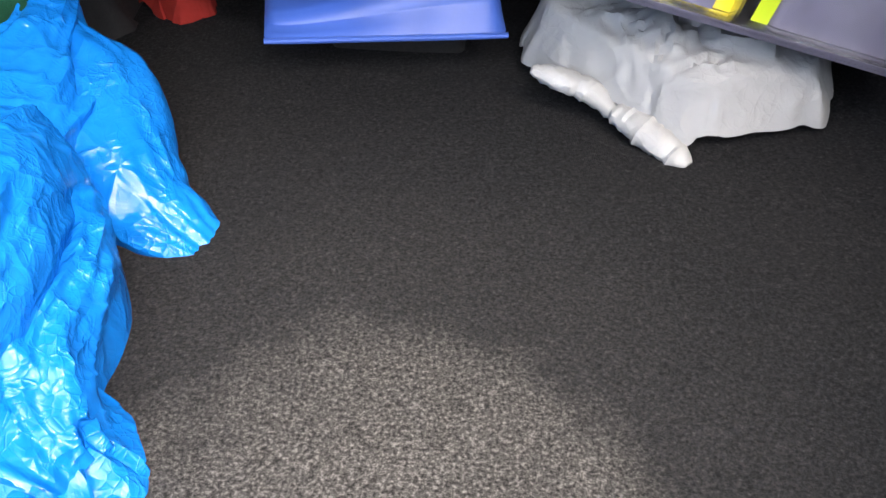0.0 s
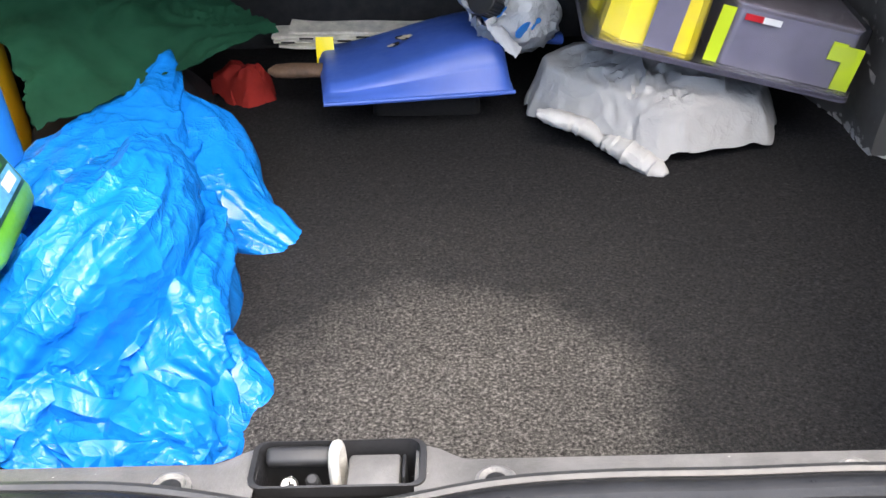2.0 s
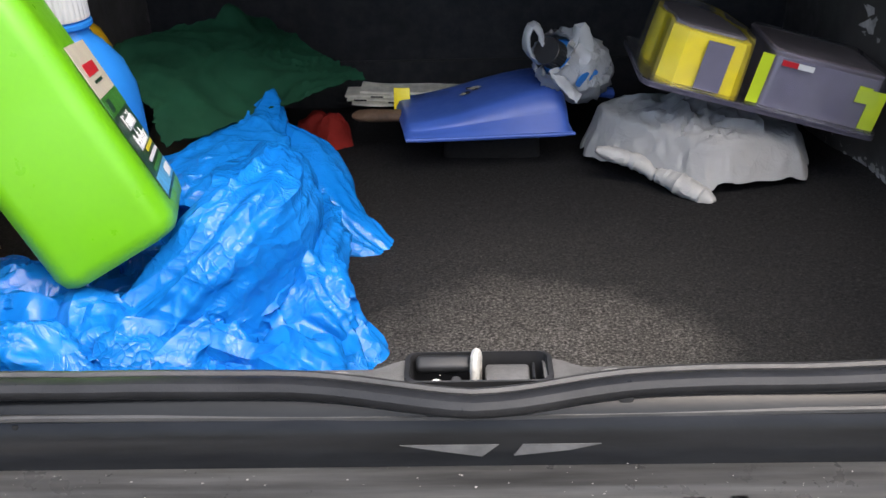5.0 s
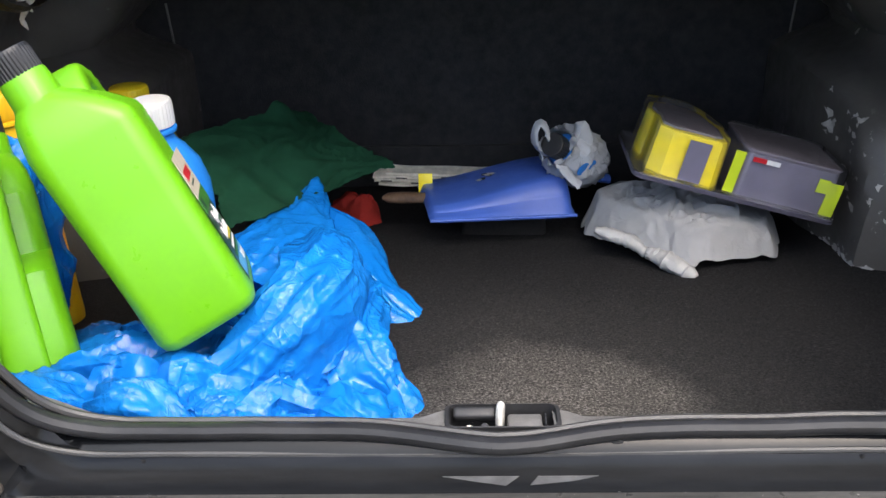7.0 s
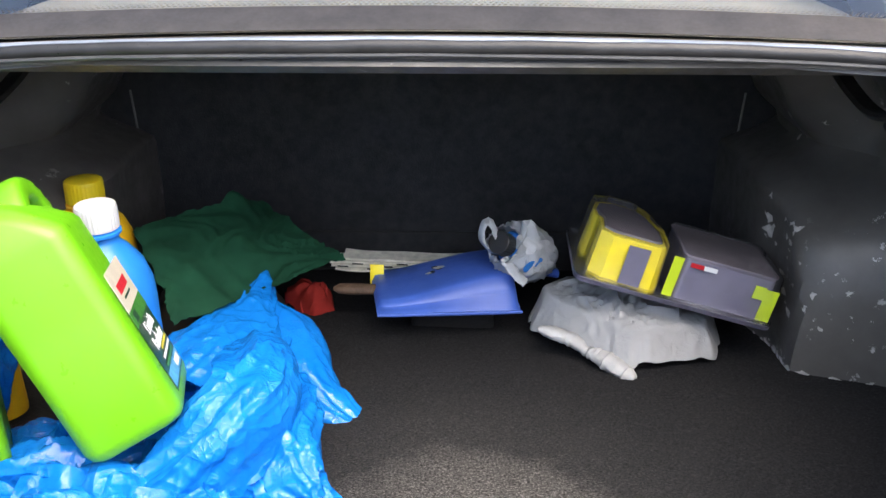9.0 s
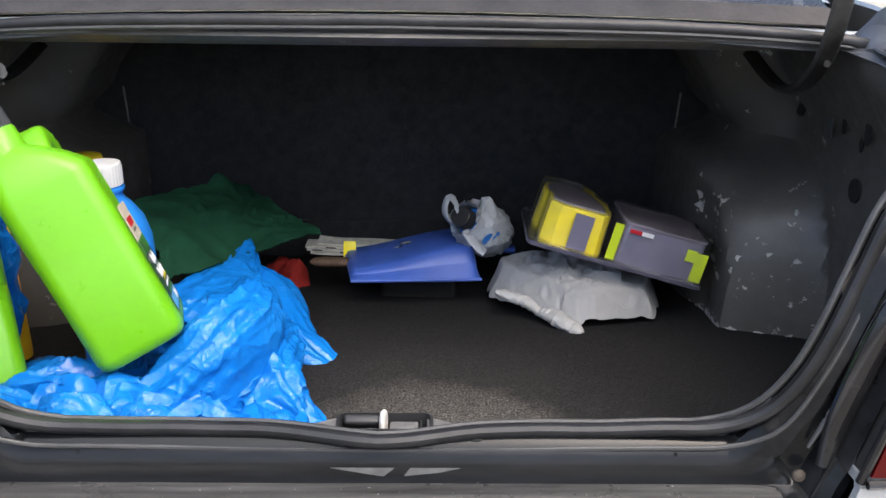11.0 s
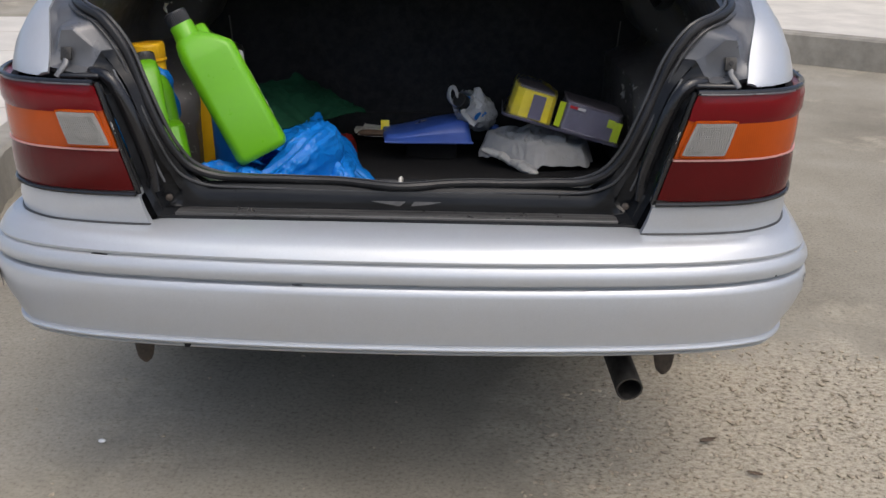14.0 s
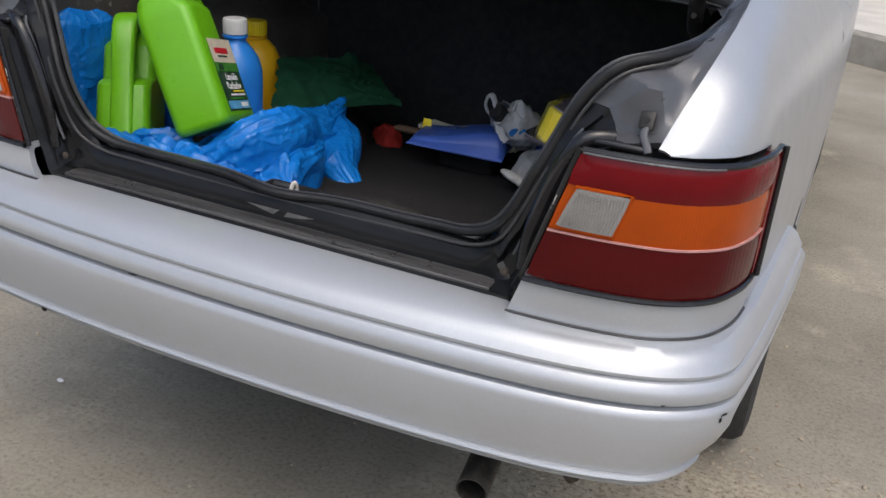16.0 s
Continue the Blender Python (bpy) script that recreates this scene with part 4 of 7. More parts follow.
def sill_trim():
    """Grainy plastic scuff plate inside the sill, with a housing for the latch."""
    rows = []
    n = 120
    for i in range(n + 1):
        x = -0.46 + 0.92 * i / n
        hump = smoothstep(-0.078, -0.050, x) * smoothstep(0.088, 0.060, x)
        e = smoothstep(0.36, 0.46, abs(x))
        yb = 0.175 + 0.012 * hump - 0.02 * e
        zt = 0.748 + 0.05 * e
        rows.append([(x, 0.124, 0.752 + 0.05 * e), (x, 0.134, zt + 0.004), (x, yb - 0.012, zt), (x, yb - 0.003, zt - 0.003), (x, yb, zt - 0.012), (x, yb + 0.004, carpet_z(yb) - 0.01)])
    bm = grid(rows)
    # the latch well
    well = [fc for fc in bm.faces if -0.046 < fc.calc_center_median().x < 0.056 and 0.135 < fc.calc_center_median().y < 0.180 and fc.calc_center_median().z > 0.735]
    bmesh.ops.delete(bm, geom=well, context="FACES")
    tr = part("sill_trim", bm, TRIM, car, "grainy grey-black plastic sill cover")
    wx0, wx1, wy0, wy1 = -0.046, 0.056, 0.147, 0.182
    rim = []
    for x, y in rounded_ring(wx1 - wx0 + 0.004, wy1 - wy0 + 0.002, 0.008, 4, (wx0 + wx1) / 2, (wy0 + wy1) / 2):
        rim.append((x, y))
    rows = [[(x, y, z) for x, y in [((px - 0.005) * s + 0.005, (py - 0.1645) * s + 0.1645) for px, py in rim]] for s, z in ((1.06, 0.744), (1.05, 0.7525), (0.98, 0.7530), (0.95, 0.746), (0.94, 0.712))]
    part("latch_well", grid(rows, closed_v=True), WELL, tr, "recess for the boot latch")
    part("latch_floor", box(wx0 - 0.002, wx1 + 0.002, wy0, wy1, 0.700, 0.712, 0.002), MARK_DARK, tr)
    part("latch_plate", box(0.010, 0.044, 0.152, 0.1795, 0.712, 0.7445, 0.003), TRIM, tr)
    part("latch_tab", box(0.0455, 0.0475, 0.155, 0.174, 0.712, 0.7490, 0.0008), WELL, tr)
    part("latch_shield", moved(box(-0.0215, 0.0215, -0.0065, 0.0065, -0.005, 0.005, 0.004, 3), pose(-0.0215, 0.1755, 0.7470, 30, 0, 0)), WELL, tr, "curved plastic latch shield")
    sc = lathe([(0.0058, 0), (0.0058, 0.003), (0.0048, 0.0045), (0.0015, 0.0046)], 16, pose(-0.027, 0.160, 0.737, 40, 0, 0))
    part("screw", sc, STEEL, tr, "cross-head screw")
    cross = join(box(-0.003, 0.003, -0.0007, 0.0007, 0.0044, 0.0052), box(-0.0007, 0.0007, -0.003, 0.003, 0.0044, 0.0052))
    part("screw_cross", moved(cross, pose(-0.027, 0.160, 0.737, 40, 0, 20)), MARK_DARK, tr)
    part("pin", lathe([(0.0045, 0), (0.0045, 0.012), (0.003, 0.014)], 14, pose(-0.012, 0.164, 0.731, 20, 0, 0)), WELL, tr)
    st = smooth_path([(0.002, 0.163, 0.705), (0.002, 0.163, 0.735), (0.002, 0.166, 0.752), (0.003, 0.172, 0.758), (0.004, 0.178, 0.752), (0.004, 0.180, 0.735), (0.004, 0.180, 0.705)], 30)
    part("striker", tube(st, 0.0037, 10, 1.2), WORN_WHITE, car, "bare steel striker loop")
    for x in (-0.320, -0.098, 0.104, 0.324):
        ring = lathe([(0.0135, -0.004), (0.0135, 0.0015), (0.0105, 0.0035), (0.0085, 0.0015), (0.0065, 0.0012)], 20, pose(x, 0.147, 0.7512, -4, 0, 0))
        clip = part("trim_clip", ring, CLIP, tr, "scuffed round plastic clip")
        part("clip_pin", lathe([(0.0075, 0), (0.0070, 0.0036), (0.0045, 0.0048)], 16, pose(x, 0.147, 0.7494, -4, 0, 0)), WELL, clip)
    # small fittings on the painted wall of the sill
    part("drain_hole", lathe([(0.0055, 0), (0.0055, 0.002), (0.0040, 0.0025)], 16, pose(0.108, 0.1185, 0.757, 80, 0, 0)), MARK_DARK, car, "round hole in the sill")
    for s in (-1, 1):
        for x in (0.327, 0.395):
            part("sill_rib", box(s * x - 0.003, s * x + 0.003, 0.108, 0.118, 0.722, 0.746, 0.002), JAMB_PAINT, car, "small pressed rib")
        part("jamb_screw", lathe([(0.007, 0), (0.007, 0.003), (0.004, 0.005)], 14, pose(s * 0.455, 0.083, 0.735, 80, 0, 0)), HOOK_STEEL, car, "rusty screw head")
    # dusty top of the ledge in front of the opening
    led = []
    for i in range(61):
        x = -0.44 + 0.88 * i / 60
        roll = 0.0005 * noise.noise((x * 7, 1.0, 0.0))
        led.append([(x, 0.0605, 0.7035), (x, 0.0610, 0.7085), (x, 0.0635, 0.7104), (x, 0.0690, 0.7101), (x, 0.0735, 0.7096), (x, 0.0775, 0.7104 + roll), (x, 0.0820, 0.7107 + roll), (x, 0.0860, 0.7104),
                    (x, 0.0895, 0.7108 - roll), (x, 0.0935, 0.7116 - roll), (x, 0.0975, 0.7112), (x, 0.1015, 0.7110), (x, 0.1052, 0.7105)])
    part("sill_ledge", grid(led), LEDGE_PAINT, car, "dusty dark grey ledge of the sill, chipped")
    for pts in ([(-0.052, 0.7296), (0.018, 0.7296), (0.006, 0.7195), (-0.018, 0.7235)], [(0.035, 0.7296), (0.090, 0.7296), (0.068, 0.7245), (0.0285, 0.7200)]):
        bm = grid([[(a, 0.1066 - (0.730 - c) * 0.06 - out, c) for a, c in pts] for out in (0.0050, 0.0042)], closed_v=True)
        cap_ends(bm, 2, 4)
        part("tape_remnant", bm, TAPE, car, "peeled grey tape remnant", smooth=False)


sill_trim()


def ledge_scuffs():
    rnd = random.Random(21)
    for x, w_ in ((0.162, 0.027), (0.150, 0.012), (0.180, 0.010), (-0.111, 0.007), (-0.054, 0.003), (-0.012, 0.004), (0.014, 0.004), (0.030, 0.003), (-0.20, 0.003), (0.30, 0.004), (0.36, 0.007)):
        bm = bmesh.new()
        y0 = 0.0635 + 0.004 * rnd.random()
        ring = [bm.verts.new((x + 0.75 * w_ * (0.7 + 0.3 * rnd.random()) * math.cos(a), y0 + 0.0016 * (0.3 + 0.9 * rnd.random()) * math.sin(a), 0.7108)) for a in (2 * math.pi * k / 14 for k in range(14))]
        bm.faces.new(ring)
        bmesh.ops.solidify(bm, geom=list(bm.faces), thickness=0.0006)
        part("worn_patch", bm, SEAL_RUBBER, car, "worn dark patch on the sill")


ledge_scuffs()


def sill_dust():
    rnd = random.Random(77)
    bm = bmesh.new()
    for k in range(150):
        x = -0.43 + 0.86 * rnd.random()
        y = 0.063 + 0.040 * rnd.random() if k % 3 else 0.130 + 0.036 * rnd.random()
        z = 0.7122 if y < 0.12 else 0.7526 - 0.10 * (y - 0.130)
        r = 0.00025 + 0.0005 * rnd.random() ** 3
        ring = [bm.verts.new((x + r * (1 + rnd.random()) * math.cos(a), y + r * math.sin(a), z)) for a in (2 * math.pi * q / 6 for q in range(6))]
        bm.faces.new(ring)
    part("sill_dust", bm, PRIMER, car, "pale flecks of dust on the sill", smooth=False)["kind"] = "stuff"


sill_dust()


def ledge_fittings():
    for s in (1, -1):
        f = (lambda bm: bm) if s > 0 else mirrored
        br = part("lamp_bracket", f(tube(smooth_path([(0.636, 0.100, 1.012), (0.634, 0.088, 0.998), (0.642, 0.078, 0.986), (0.648, 0.072, 0.976)], 14), 0.006, 8, 0.5)), GREY_PAINT, car, "small metal lamp bracket")
        part("bracket_tab", f(moved(box(-0.011, 0.011, -0.003, 0.003, -0.013, 0.013, 0.002), pose(0.634, 0.099, 1.016, -20, 0, 0))), DARK_STEEL, br)
        part("bracket_hole", f(lathe([(0.0045, 0), (0.0045, 0.002)], 12, pose(0.634, 0.0965, 1.018, 70, 0, 0))), MARK_DARK, br)
        part("lamp_ledge", f(box(0.566, 0.652, 0.072, 0.115, 0.970, 0.983, 0.006, 3)), GLOSS_BLACK, car, "dark recess above the lamp")


ledge_fittings()


def quarter_panels():
    """The rear wings: from the gutter over the shoulder, down the side and round the wheel."""
    inner = [(0.075, 0.662, 0.981), (0.12, 0.672, 1.020), (0.19, 0.694, 1.085), (0.30, 0.704, 1.131), (0.42, 0.702, 1.161), (0.52, 0.696, 1.176), (0.64, 0.690, 1.186), (0.80, 0.684, 1.192), (4.4, 0.66, 1.0)]
    for side in (1, -1):
        f = (lambda bm: bm) if side > 0 else mirrored
        stations = [0.075, 0.09, 0.11, 0.135, 0.16, 0.19, 0.22, 0.26, 0.30, 0.36, 0.42, 0.5, 0.6, 0.7, 0.74, 0.78, 0.82, 0.86, 0.9, 0.96, 1.02, 1.08, 1.14, 1.2, 1.26, 1.32, 1.36, 1.40, 1.44, 1.5, 1.6, 1.7]
        rows = []
        for y in stations:
            xi, zi = lerp_table(inner, y)
            # side of the car at this station
            xo = lerp_table([(0.07, 0.668), (0.09, 0.71), (0.115, 0.738), (0.14, 0.758), (0.18, 0.776), (0.23, 0.789), (0.30, 0.798), (0.5, 0.812), (0.9, 0.830), (1.7, 0.836)], y)[0]
            zlow = lerp_table([(0.25, 0.977), (0.285, 0.977), (0.286, 0.70), (0.6, 0.66), (0.72, 0.60), (1.7, 0.30)], y)[0]
            if y > 0.74:
                r2 = 0.345 ** 2 - (y - 1.10) ** 2
                zlow = 0.30 + math.sqrt(max(0, r2)) if r2 > 0 else 0.28
            drop = zi - max(zlow, 0.945)
            row = []
            sh = [(0.0, 0.0), (0.06, 0.012), (0.16, 0.03), (0.30, 0.075), (0.45, 0.15), (0.60, 0.26), (0.74, 0.42), (0.86, 0.60), (0.94, 0.79), (1.0, 1.0)]
            for a, b_ in sh:
                row.append((xi + (xo - xi) * a, y, zi - drop * b_))
            zb = zi - drop
            for k in range(1, 11):
                z = zb + (zlow - zb) * k / 10
                x = xo + 0.010 * math.sin(math.pi * min(1, max(0, (zb - z) / 0.5))) if zlow < 0.94 else xo
                row.append((x, y, z))
            rows.append(row)
        q = part("quarter_panel", f(thicken(grid(rows), -0.006)), SILVER, car, "smooth silver rear wing", sharp=50)
    

quarter_panels()


def rest_of_body():
    """Doors, bonnet, roof and pillars in plain shape."""
    for side in (1, -1):
        f = (lambda bm: bm) if side > 0 else mirrored
        def side_rows(y0, y1, n):
            rows = []
            for i in range(n + 1):
                y = y0 + (y1 - y0) * i / n
                zt = lerp_table([(1.7, 1.02), (3.1, 0.98), (4.0, 0.90), (4.55, 0.74)], y)[0]
                w = lerp_table([(1.7, 0.836), (3.4, 0.836), (4.1, 0.815), (4.55, 0.72)], y)[0]
                zl = 0.28
                r2 = 0.345 ** 2 - (y - 3.72) ** 2
                if r2 > 0:
                    zl = 0.30 + math.sqrt(r2)
                rows.append([(w - 0.05, y, zt), (w - 0.012, y, zt - 0.03)] + [(w + 0.008 * math.sin(math.pi * k / 8), y, zt - 0.06 + (zl - zt + 0.06) * k / 8) for k in range(9)])
            return rows
        part("rear_door", f(thicken(grid(side_rows(1.708, 2.38, 6)), -0.006)), SILVER, car, "silver rear door")
        part("front_door", f(thicken(grid(side_rows(2.388, 3.22, 6)), -0.006)), SILVER, car, "silver front door")
        part("front_wing", f(thicken(grid(side_rows(3.228, 4.55, 26)), -0.006)), SILVER, car, "silver front wing")
        # rear pillar, roof rail and front pillar
        pil = smooth_path([(0.672, 0.70, 1.178), (0.668, 0.95, 1.245), (0.64, 1.22, 1.345), (0.60, 1.50, 1.405), (0.59, 2.1, 1.425), (0.60, 2.7, 1.40), (0.68, 3.25, 1.10), (0.72, 3.45, 0.985)], 40)
        rows = [[p + Vector((-0.045, 0, 0.012)), p + Vector((0.0, 0, 0.004)), p + Vector((0.035, 0, -0.03)), p + Vector((0.01, 0, -0.04)), p + Vector((-0.04, 0, -0.012))] for p in pil]
        part("roof_rail", f(grid(rows, closed_v=True)), SILVER, car, "silver roof rail and pillars")
        cp = [[(0.683, 0.80, 1.192), (0.70, 1.0, 1.188), (0.72, 1.3, 1.14), (0.78, 1.5, 1.02)], [(0.668, 0.95, 1.245), (0.672, 1.1, 1.235), (0.70, 1.36, 1.18), (0.75, 1.55, 1.05)], [(0.64, 1.22, 1.345), (0.642, 1.30, 1.325), (0.665, 1.50, 1.24), (0.72, 1.62, 1.07)], [(0.60, 1.50, 1.40), (0.602, 1.53, 1.385), (0.625, 1.62, 1.30), (0.70, 1.72, 1.05)]]
        part("rear_pillar", f(thicken(grid(cp), -0.01)), SILVER, car, "silver rear roof pillar")
        win = [[(0.72, 1.72, 1.03), (0.735, 2.4, 1.0), (0.735, 3.2, 0.99)], [(0.625, 1.64, 1.33), (0.61, 2.3, 1.40), (0.625, 2.72, 1.375)]]
        w_ = part("side_window", f(thicken(grid(win), 0.004)), GLASS, car, "side window glass")
        w_.visible_shadow = False
    rows = [[(-0.575, y, z - 0.0), (-0.3, y, z + 0.018), (0, y, z + 0.024), (0.3, y, z + 0.018), (0.575, y, z)] for y, z in ((1.47, 1.398), (1.7, 1.42), (2.1, 1.435), (2.5, 1.425), (2.7, 1.405))]
    part("roof", thicken(grid(rows), -0.01), SILVER, car, "silver roof")
    rows = [[(-0.8, y, z - 0.03), (-0.5, y, z), (0, y, z + 0.02), (0.5, y, z), (0.8, y, z - 0.03)] for y, z in ((3.40, 0.985), (3.8, 0.94), (4.2, 0.87), (4.5, 0.78), (4.57, 0.70), (4.58, 0.3))]
    part("bonnet", thicken(grid(rows), -0.01), SILVER, car, "silver bonnet and nose")
    ws = part("windscreen", thicken(grid([[(-0.70, 3.42, 0.985), (0, 3.50, 0.995), (0.70, 3.42, 0.985)], [(-0.57, 2.7, 1.405), (0, 2.72, 1.43), (0.57, 2.7, 1.405)]]), 0.005), GLASS, car, "windscreen glass")
    ws.visible_shadow = False
    # rear window: glass, black printed band with dots along its edge
    def rw(x, f_):
        e = 1 - (abs(x) / 0.66) ** 2
        lo = Vector((x, 0.608 + 0.035 * e, 1.1545 + 0.012 * e))
        hi = Vector((x * 0.88, 1.40 + 0.06 * e, 1.392 + 0.02 * e))
        return lo.lerp(hi, f_) + Vector((0, 0, 0.03 * math.sin(math.pi * f_)))
    rows = [[rw(-0.66 + 1.32 * i / 30, k / 10) for i in range(31)] for k in range(11)]
    rg = part("rear_window", thicken(grid(rows), 0.004), GLASS, car, "rear window glass")
    rg.visible_shadow = False
    rows = [[rw(-0.66 + 1.32 * i / 30, f_) + Vector((0, -0.001, 0.0025)) for i in range(31)] for f_ in (0.0, 0.035, 0.066)]
    part("printed_band", thicken(grid(rows), 0.001), FRIT, rg, "glossy dark band along the window's edge")
    dots = bmesh.new()
    cells = []
    for row_k in range(3):
        for i in range(170):
            x = -0.655 + 1.31 * (i + 0.5 * (row_k % 2)) / 170
            c = rw(x, 0.069 + 0.005 * row_k) + Vector((0, -0.001, 0.003))
            r = 0.0026 - 0.0006 * row_k
            cells.append((c, r))
    for c, r in cells:
        vs = [dots.verts.new(c + Vector((r * math.cos(a), 0.9 * r * math.sin(a), 0.28 * r * math.sin(a)))) for a in (2 * math.pi * k / 6 for k in range(6))]
        dots.faces.new(vs)
    d_ = part("band_dots", dots, FRIT, rg, "row of printed dots", smooth=False)
    d_["kind"] = "stuff"
    part("rear_shelf", box(-0.64, 0.64, 0.74, 1.32, 1.128, 1.15, 0.006), BEIGE, car, "beige felt rear shelf")
    part("rear_seat", box(-0.62, 0.62, 1.30, 1.46, 0.55, 1.20, 0.05, 3), BEIGE, car, "beige rear seat")
    for x in (-0.36, 0.36):
        part("headrest", moved(box(-0.13, 0.13, -0.045, 0.045, -0.07, 0.07, 0.035, 3), pose(x, 1.40, 1.27)), BEIGE, car, "beige headrest")
    part("cabin_floor", box(-0.76, 0.76, 1.46, 3.4, 0.24, 0.28, 0.01), TRIM, car)
    part("underbody", box(-0.62, 0.62, 0.10, 4.4, 0.48, 0.52, 0.01), MARK_DARK, car, "dark underbody")
    part("rear_valance", box(-0.56, 0.56, 0.03, 0.06, 0.48, 0.665, 0.01), MARK_DARK, car)
    part("spare_well", lathe([(0.22, 0.33), (0.30, 0.345), (0.31, 0.46), (0.31, 0.5)], 28, pose(0, 0.62, 0)), MARK_DARK, car, "dark spare wheel well")


rest_of_body()


def wheel(x, y, side):
    hub = Vector((x, y, 0.295))
    turn = Matrix.Translation(hub) @ Matrix.Rotation(radians(90 * side), 4, "Y")
    prof = [(0.185, -0.085), (0.235, -0.095), (0.275, -0.088), (0.290, -0.070), (0.295, -0.04), (0.290, -0.036), (0.290, -0.030), (0.296, -0.026), (0.297, 0.0), (0.296, 0.026), (0.290, 0.030), (0.290, 0.036), (0.295, 0.04), (0.290, 0.070), (0.275, 0.088), (0.235, 0.095), (0.185, 0.085)]
    w = part("wheel", lathe(prof, 40, turn), TYRE, car, "dusty black tyre on a wheel")
    part("rim", lathe([(0.178, 0.06), (0.186, 0.088), (0.176, 0.084), (0.16, 0.055), (0.06, 0.075), (0.03, 0.08)], 32, turn), SILVER, w, "silver wheel trim")


for s in (1, -1):
    wheel(s * 0.762, 1.10, s)
    wheel(s * 0.745, 3.72, s)


def under_fittings():
    ex = smooth_path([(0.43, 0.62, 0.40), (0.44, 0.35, 0.405), (0.460, 0.16, 0.405), (0.474, 0.03, 0.384), (0.478, -0.012, 0.377)], 26)
    pipe = tube(ex, 0.0245, 24, close=False)
    e = part("exhaust_pipe", thicken(pipe, -0.003), DARK_STEEL, car, "sooty steel exhaust tail pipe")
    part("exhaust_inside", lathe([(0.0215, 0), (0.0215, 0.004)], 20, look((0.469, 0.08, 0.394), (0.478, -0.012, 0.377))), MARK_DARK, e)
    part("silencer", tube([(0.43, 0.60, 0.40), (0.43, 0.62, 0.40), (0.43, 1.0, 0.40), (0.43, 1.02, 0.40)], [0.06, 0.085, 0.085, 0.06], 20, 0.7), DARK_STEEL, car, "dark exhaust silencer")
    for x in (-0.586, 0.592):
        bm = tube(smooth_path([(x, 0.215, 0.45), (x, 0.213, 0.40), (x, 0.210, 0.35), (x, 0.207, 0.312), (x, 0.206, 0.298)], 16), [0.024] * 10 + [0.0235, 0.0225, 0.021, 0.019, 0.015, 0.004], 14, 0.42)
        part("tow_hook", bm, HOOK_STEEL, car, "dark rusty downward tow hook")


under_fittings()


def boot_lid_and_hinges():
    for s in (1, -1):
        arm = smooth_path([(s * 0.606, 0.84, 1.085), (s * 0.605, 0.74, 1.062), (s * 0.603, 0.66, 1.056), (s * 0.602, 0.585, 1.075), (s * 0.604, 0.535, 1.115), (s * 0.607, 0.510, 1.17), (s * 0.611, 0.505, 1.25), (s * 0.612, 0.52, 1.34)], 30)
        h = part("boot_hinge", tube(arm, 0.015, 8, 0.45), DARK_STEEL, car, "dark curved boot hinge arm")
        if s < 0:
            for gx, gy, gz, gl in ((-0.592, 0.648, 1.068, 0.03), (-0.612, 0.668, 1.050, 0.045)):
                part("grease_smear", tube(smooth_path([(gx, gy, gz + gl * 0.5), (gx + 0.004, gy - 0.004, gz), (gx - 0.003, gy, gz - gl * 0.3), (gx + 0.002, gy + 0.002, gz - gl * 0.6)], 12), [0.002, 0.005, 0.007, 0.006, 0.008, 0.006, 0.004, 0.003, 0.004, 0.005, 0.003, 0.001], 8, 0.5), PRIMER, h, "dried white grease")
        part("hinge_bolt", lathe([(0.005, 0), (0.005, 0.003)], 12, pose(s * 0.604, 0.520, 1.115, 90, 0, 0)), DARK_STEEL, h)
    rows = []
    for i in range(13):
        f_ = i / 12
        y, z = 0.56 - 0.08 * f_ - 0.05 * math.sin(math.pi * f_), 1.31 + 0.52 * f_
        rows.append([(-0.62 + 1.24 * k / 20, y + 0.03 * (1 - (abs(k - 10) / 10) ** 2), z) for k in range(21)])
    lid = part("boot_lid", thicken(grid(rows), 0.025), SILVER, car, "silver boot lid standing open")
    part("lid_edge", tube([Vector(p) + Vector((0, -0.01, 0)) for p in rows[-1]], 0.02, 8), SILVER, lid)


boot_lid_and_hinges()


# ---- things in the boot ----
JUG_W, JUG_D = 0.122, 0.196


def jug_mesh():
    """A five-litre jug: boxy body, chamfered shoulders, a neck set to the front corner."""
    w, d = JUG_W, JUG_D
    return stack([(0.0, w * 0.86, d * 0.86, 0.020, 0, -0.004), (0.005, w * 0.95, d * 0.925, 0.022, 0, -0.004), (0.016, w, d * 0.955, 0.022, 0, -0.0045), (0.10, w * 0.985, d * 0.95, 0.021, 0, -0.005), (0.140, w * 0.99, d * 0.94, 0.021, 0, -0.006),
                  (0.150, w * 0.99, d * 0.88, 0.021, 0, -0.011), (0.166, w, d * 0.70, 0.022, 0, -0.029), (0.243, w, d * 0.68, 0.022, 0, -0.031), (0.252, w * 0.985, d * 0.64, 0.024, -0.001, -0.034),
                  (0.274, w * 0.80, d * 0.55, 0.024, -0.009, -0.037), (0.290, w * 0.62, d * 0.42, 0.024, -0.016, -0.042), (0.298, 0.060, 0.062, 0.027, -0.020, -0.045), (0.302, 0.055, 0.055, 0.027, -0.021, -0.046), (0.328, 0.052, 0.052, 0.0255, -0.021, -0.046), (0.333, 0.046, 0.046, 0.0225, -0.021, -0.046)], 7)


